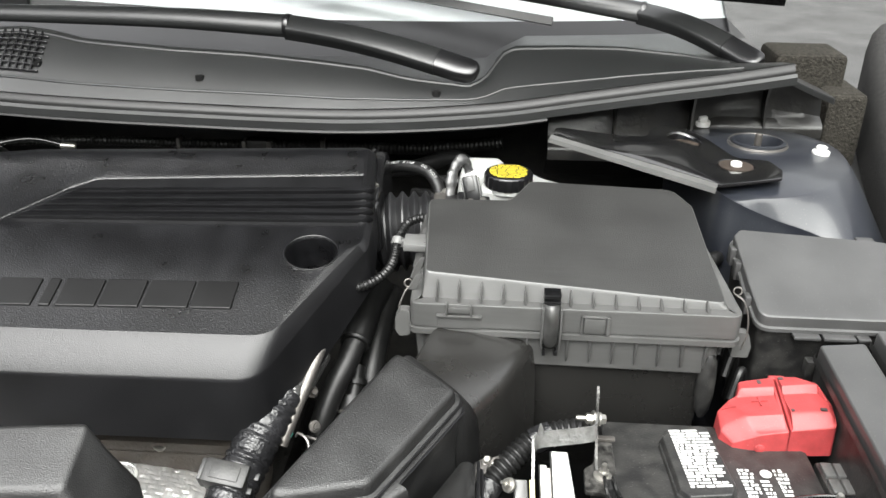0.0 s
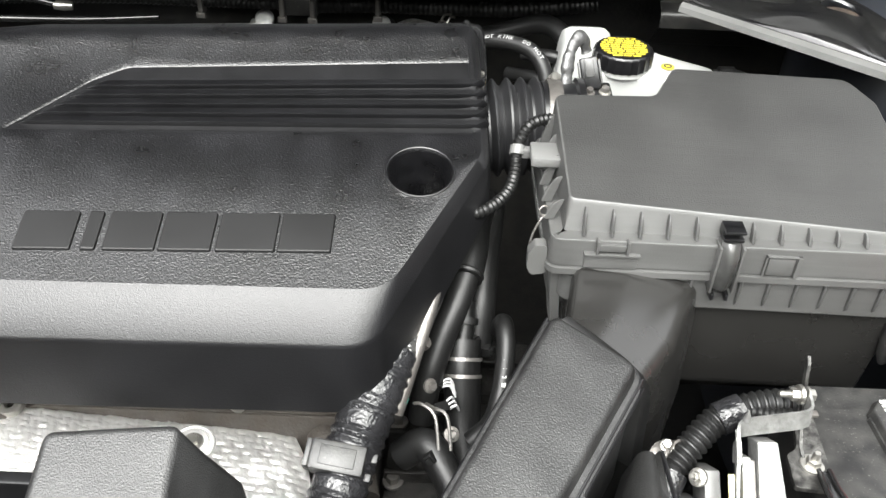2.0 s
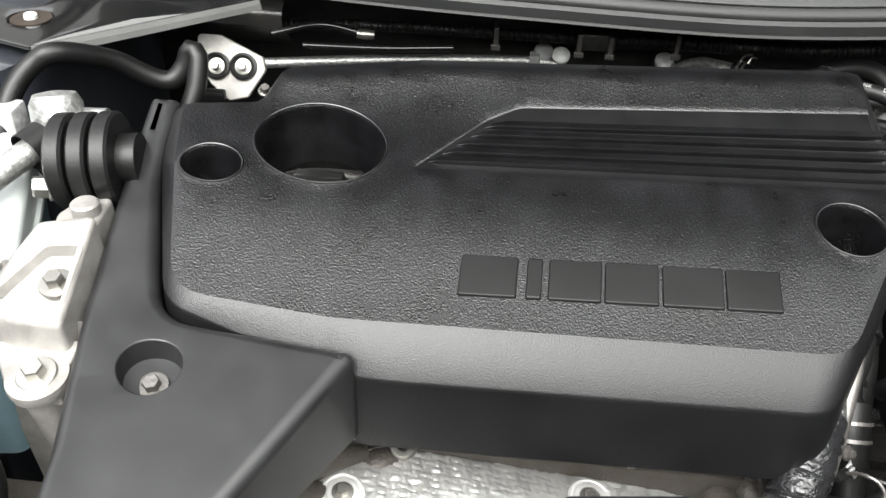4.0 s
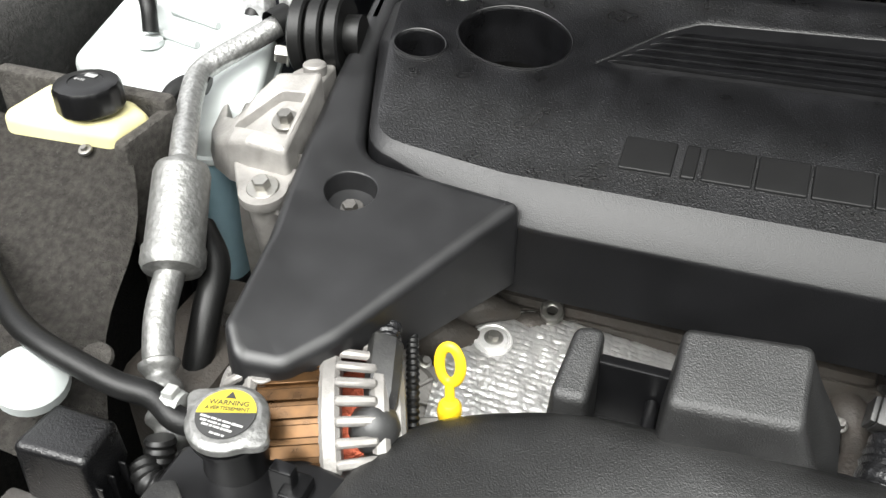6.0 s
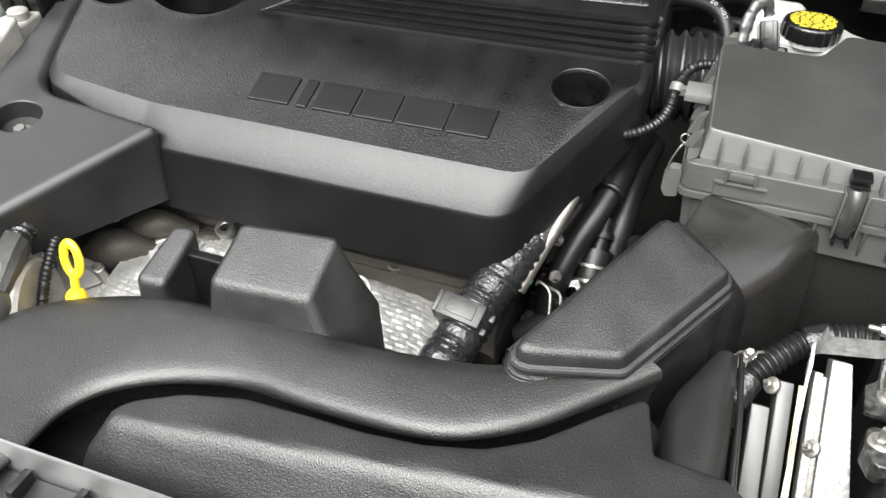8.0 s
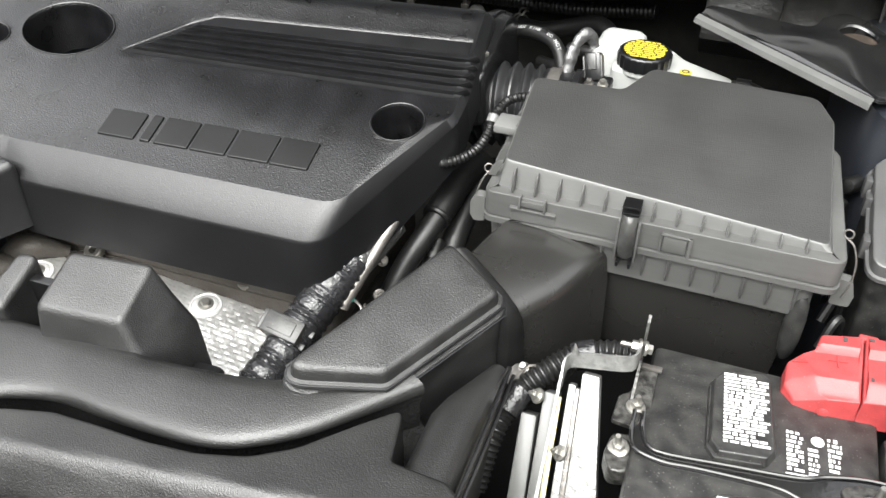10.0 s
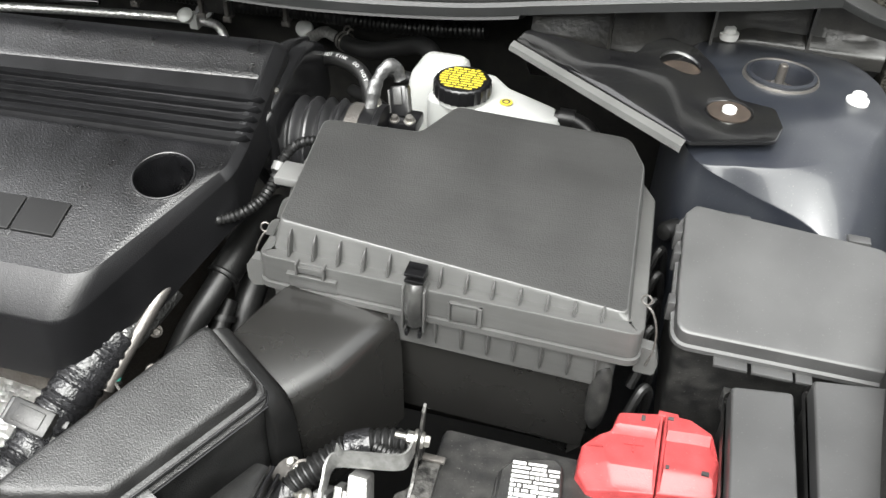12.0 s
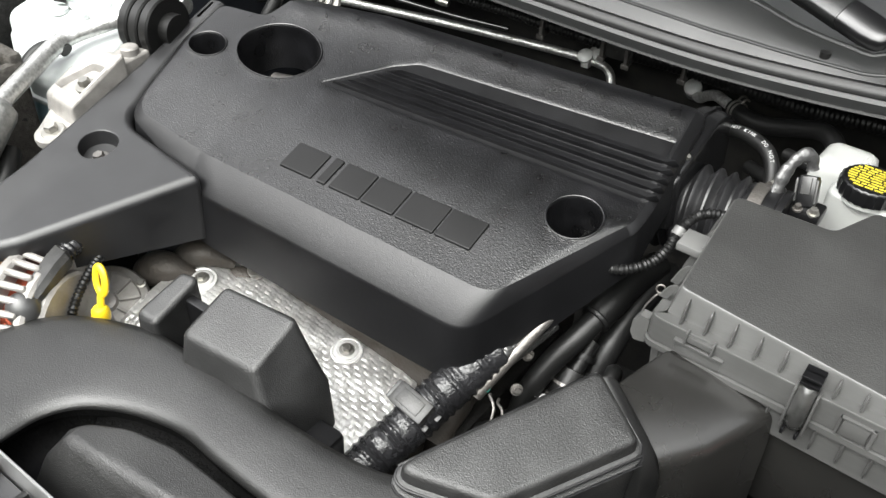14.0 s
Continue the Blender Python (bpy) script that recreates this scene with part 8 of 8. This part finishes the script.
core = drum("stator_core", 0.018, 0.062, 0.067, CORE, "lacquered brown laminated core", 0.001)
for k in range(34):
    a = 2 * math.pi * k / 34
    bm = bmesh.new()
    bar(bm, am @ Vector((0.0672 * math.cos(a), 0.0672 * math.sin(a), 0.019)), am @ Vector((0.0672 * math.cos(a), 0.0672 * math.sin(a), 0.061)), 0.0088, 0.0022, am.to_3x3() @ Vector((math.cos(a), math.sin(a), 0)))
    part("core_bar", bm, CORE, alt)
drum("winding", 0.064, 0.098, 0.054, COPPER, "red copper windings")
drum("winding", 0.002, 0.018, 0.052, COPPER, "red copper windings")
for z0, z1, r0 in ((0.060, 0.074, 0.0720), (0.094, 0.106, 0.0655), (0.010, 0.018, 0.071), (-0.010, -0.002, 0.060)):
    bm = bmesh.new()
    lathe(bm, [(0.030, z0), (r0 - 0.003, z0), (r0, z0 + 0.003), (r0, z1 - 0.003), (r0 - 0.003, z1), (0.030, z1)], 48, am, False)
    part("housing_ring", bm, CAST, alt, "silver cast housing")
for k in range(32):
    a = 2 * math.pi * k / 32
    for za, zb, ra, rb in ((0.070, 0.098, 0.0685, 0.0622), (-0.004, 0.012, 0.058, 0.067)):
        bm = bmesh.new()
        bar(bm, am @ Vector((ra * math.cos(a), ra * math.sin(a), za)), am @ Vector((rb * math.cos(a), rb * math.sin(a), zb)), 0.0068, 0.006, am.to_3x3() @ Vector((math.cos(a), math.sin(a), 0)), 0.0018)
        part("housing_rib", bm, CAST, alt)
drum("rear_cover", 0.104, 0.116, 0.052, CAST)
bm = bmesh.new()
rbox(bm, (-0.313, -0.262, 0.855), (-0.288, -0.232, 0.880), 0.003)
lathe(bm, [(0.0075, -0.014), (0.0085, 0.0), (0.0075, 0.001)], 20, aim((-0.3005, -0.247, 0.886), (0, 0, 1)))
part("mounting_ear", bm, CAST, alt)
bm = bmesh.new()
strap(bm, [(-0.262, -0.315, 0.832), (-0.245, -0.305, 0.848), (-0.225, -0.300, 0.846), (-0.212, -0.292, 0.835)], 0.014, 0.004, (0.3, 1, 0.2))
part("rear_clip", bm, CAST, alt)

term = thing("alternator_boot", (-0.213, -0.24, 0.84), "grey-black rubber boot over the alternator terminal", "terminal boot")
bm = bmesh.new()
lathe(bm, [(0.008, -0.016), (0.015, -0.010), (0.0178, 0.0), (0.015, 0.010), (0.008, 0.0155), (0.002, 0.0175)], 28, Matrix.Translation((-0.2205, -0.2450, 0.862)))
part("boot_knob", bm, DARKBOX, term)
bm = bmesh.new()
rings = []
for y, x, z, w, h in ((-0.240, -0.2205, 0.866, 0.0095, 0.008), (-0.228, -0.2230, 0.873, 0.0125, 0.0095), (-0.205, -0.2300, 0.881, 0.0130, 0.0100), (-0.190, -0.2345, 0.884, 0.0130, 0.0100), (-0.186, -0.2355, 0.884, 0.0105, 0.0085)):
    rings.append([(x + w * cx, y, z + h * cz) for cx, cz in ((-1, -0.6), (-1, 0.45), (-0.62, 1), (0.62, 1), (1, 0.45), (1, -0.6), (0.6, -1), (-0.6, -1))])
loft(bm, rings, True, True)
part("boot_sleeve", bm, BATTERY, term, "flat-sided worn grey-black sleeve", 30)
bm = bmesh.new()
tube(bm, [(-0.2345, -0.190, 0.884), (-0.243, -0.165, 0.884), (-0.2535, -0.142, 0.880), (-0.262, -0.115, 0.868), (-0.27, -0.09, 0.84)], lambda s: 0.0095 + 0.0009 * math.sin(s * 900), 14, 0.002)
part("taped_lead", bm, TAPE, term)
bm = bmesh.new()
tube(bm, [(-0.252, -0.095, 0.850), (-0.244, -0.118, 0.862), (-0.231, -0.150, 0.866), (-0.218, -0.182, 0.858), (-0.208, -0.2075, 0.840), (-0.203, -0.225, 0.81)], ribbed(0.0052, 0.0045, 0.0011), 12, 0.001)
solo("alternator_loom", bm, LOOM, "thin corrugated loom beside the alternator", "wire loom")

# ---- oil dipstick ----
dipt = thing("oil_dipstick", (-0.185, -0.19, 0.80), "yellow plastic oil dipstick with a ring handle", "dipstick")
bm = bmesh.new()
ring_up = Vector((-0.10, 0.22, 0.97)).normalized()
ring_out = Vector((-0.10, -0.80, 0.55))
ring_out = (ring_out - ring_up * ring_up.dot(ring_out)).normalized()
ring_m = Matrix((ring_up.cross(ring_out), ring_up, ring_out)).transposed().to_4x4()
ring_m.translation = (-0.190, -0.181, 0.872)
big, small = 0.0082, 0.0042
rings = []
for k in range(29):
    a = 2 * math.pi * k / 28
    rings.append([ring_m @ Vector(((big + small * math.cos(b)) * math.cos(a), (big * 1.75 + small * math.cos(b)) * math.sin(a), 0.8 * small * math.sin(b))) for b in (2 * math.pi * j / 10 for j in range(10))])
loft(bm, rings)
part("ring", bm, YELLOW, dipt)
bm = bmesh.new()
tube(bm, [(-0.1885, -0.1855, 0.857), (-0.1870, -0.1885, 0.848), (-0.1860, -0.190, 0.840)], 0.0036, 12)
lathe(bm, [(0.006, -0.010), (0.0085, -0.007), (0.0094, -0.001), (0.0085, 0.005), (0.0060, 0.008), (0.003, 0.0085)], 24, Matrix.Translation((-0.186, -0.1915, 0.838)))
part("stem", bm, YELLOW, dipt, "yellow stem with a round knob")
bm = bmesh.new()
tube(bm, [(-0.186, -0.190, 0.832), (-0.184, -0.172, 0.79), (-0.18, -0.14, 0.72)], 0.0055, 12)
part("guide_tube", bm, STEEL, dipt, "dull steel guide tube")

# rear bracket of the alternator with ribs and a small printed tag
bm = bmesh.new()
rear = aim((-0.246, -0.152, 0.788), (0.35, -0.25, 0.9))
lathe(bm, [(0.046, -0.06), (0.046, 0.0), (0.043, 0.005), (0.036, 0.007), (0.034, 0.003), (0.012, 0.003), (0.010, 0.008), (0.004, 0.009)], 40, rear)
rb = part("rear_bracket", bm, CAST, alt, "grey cast rear bracket")
for k in range(9):
    a = 2 * math.pi * k / 9
    bm = bmesh.new()
    bar(bm, rear @ Vector((0.013 * math.cos(a), 0.013 * math.sin(a), 0.003)), rear @ Vector((0.035 * math.cos(a), 0.035 * math.sin(a), 0.003)), 0.003, 0.0045, rear.to_3x3() @ Vector((0, 0, 1)))
    part("bracket_rib", bm, CAST, rb)
for a in (0.4, 2.2, 4.2):
    bolt(rear @ Vector((0.040 * math.cos(a), 0.040 * math.sin(a), 0.006)), rear.to_3x3() @ Vector((0, 0, 1)), 0.004, ZINC, rb, "bolt", "", 0.004, 0.006)
bm = bmesh.new()
tagm = aim((-0.196, -0.186, 0.805), (0.25, -0.6, 0.75))
rbox(bm, (-0.016, -0.011, -0.02), (0.016, 0.011, 0.0), 0.002, tagm)
tagp = part("tag_boss", bm, CAST, alt)
bm = bmesh.new()
for k in range(7):
    rbox(bm, (-0.011 + 0.0034 * k, -0.006, 0.0), (-0.0095 + 0.0034 * k, 0.006, 0.0004), 0, tagm)
part("tag_print", bm, LABELBLACK, tagp, "dark printed bars")

# cast clutter between alternator and heat shield
for k, (x, y, z, r) in enumerate(((-0.232, -0.105, 0.835, 0.02), (-0.21, -0.07, 0.845, 0.016), (-0.165, -0.052, 0.822, 0.014))):
    bm = bmesh.new()
    tube(bm, [(x - 0.03, y + 0.012, z - 0.050), (x, y + 0.022, z - 0.032), (x + 0.03, y + 0.042, z - 0.046)], lambda s, r=r: r * (0.75 + 0.25 * math.sin(s * 60)), 14)
    part("casting_lump", bm, GREYCAST, engine)
for x, y, z in ((-0.222, -0.090, 0.852),):
    tagged(bolt((x, y, z), (0.2, -0.6, 0.8), 0.006, STEEL, None, "bolt", "", 0.005, 0.010), "dull steel bolt on the engine front", "bolt", "bolts on the engine front")

# ---- front edge of the bay ----
bm = bmesh.new()
rings = []
for x in np.linspace(-0.62, 0.70, 60):
    y0 = -0.3535 - 0.35 * max(0.0, -0.235 - x)
    rings.append([(x, y0 + a, 0.870 + b) for a, b in ((0.0022, -0.04), (0.0022, -0.002), (0.0012, 0.0), (-0.0006, 0.0004), (-0.0016, -0.0012), (-0.002, -0.04))])
loft(bm, rings, False, False, False)
strip = solo("front_trim_strip", bm, CHROME, "bright metal strip along the front edge of the bay", "trim strip", kind="structure")
bm = bmesh.new()
rings = []
for x in np.linspace(-0.70, 0.78, 40):
    y0 = -0.358 - 0.35 * max(0.0, -0.235 - x)
    rings.append([(x, y0 + a, 0.85 + b) for a, b in ((0.008, -0.04), (0.0075, -0.03), (0.0015, -0.03), (0.0, -0.004), (-0.012, -0.006), (-0.022, -0.004), (-0.024, -0.010), (-0.034, -0.012), (-0.036, -0.016), (-0.07, -0.03), (-0.14, -0.06), (-0.20, -0.14), (-0.21, -0.5))])
loft(bm, rings, False, False, False)
solo("front_bumper_top", bm, SILVERPAINT, "glossy black painted front edge reflecting the sky", "bumper", kind="structure")
for k in range(14):
    x = -0.36 + 0.045 * k
    bm = bmesh.new()
    rbox(bm, (x, -0.378 - 0.35 * max(0.0, -0.235 - x), 0.842), (x + 0.006, -0.358 - 0.35 * max(0.0, -0.235 - x), 0.856), 0.001)
    part("trim_tooth", bm, RUBBER, strip)
bolt((-0.305, -0.396, 0.846), (0, -0.1, 1), 0.005, STEEL, strip, "screw", "screw with a broad washer", 0.003, 0.011)
bm = bmesh.new()
rbox(bm, (-0.22, -0.345, 0.45), (0.40, -0.20, 0.815), 0.01)
solo("radiator", bm, BLACKMETAL, "black radiator and fans low behind the front edge", "radiator")
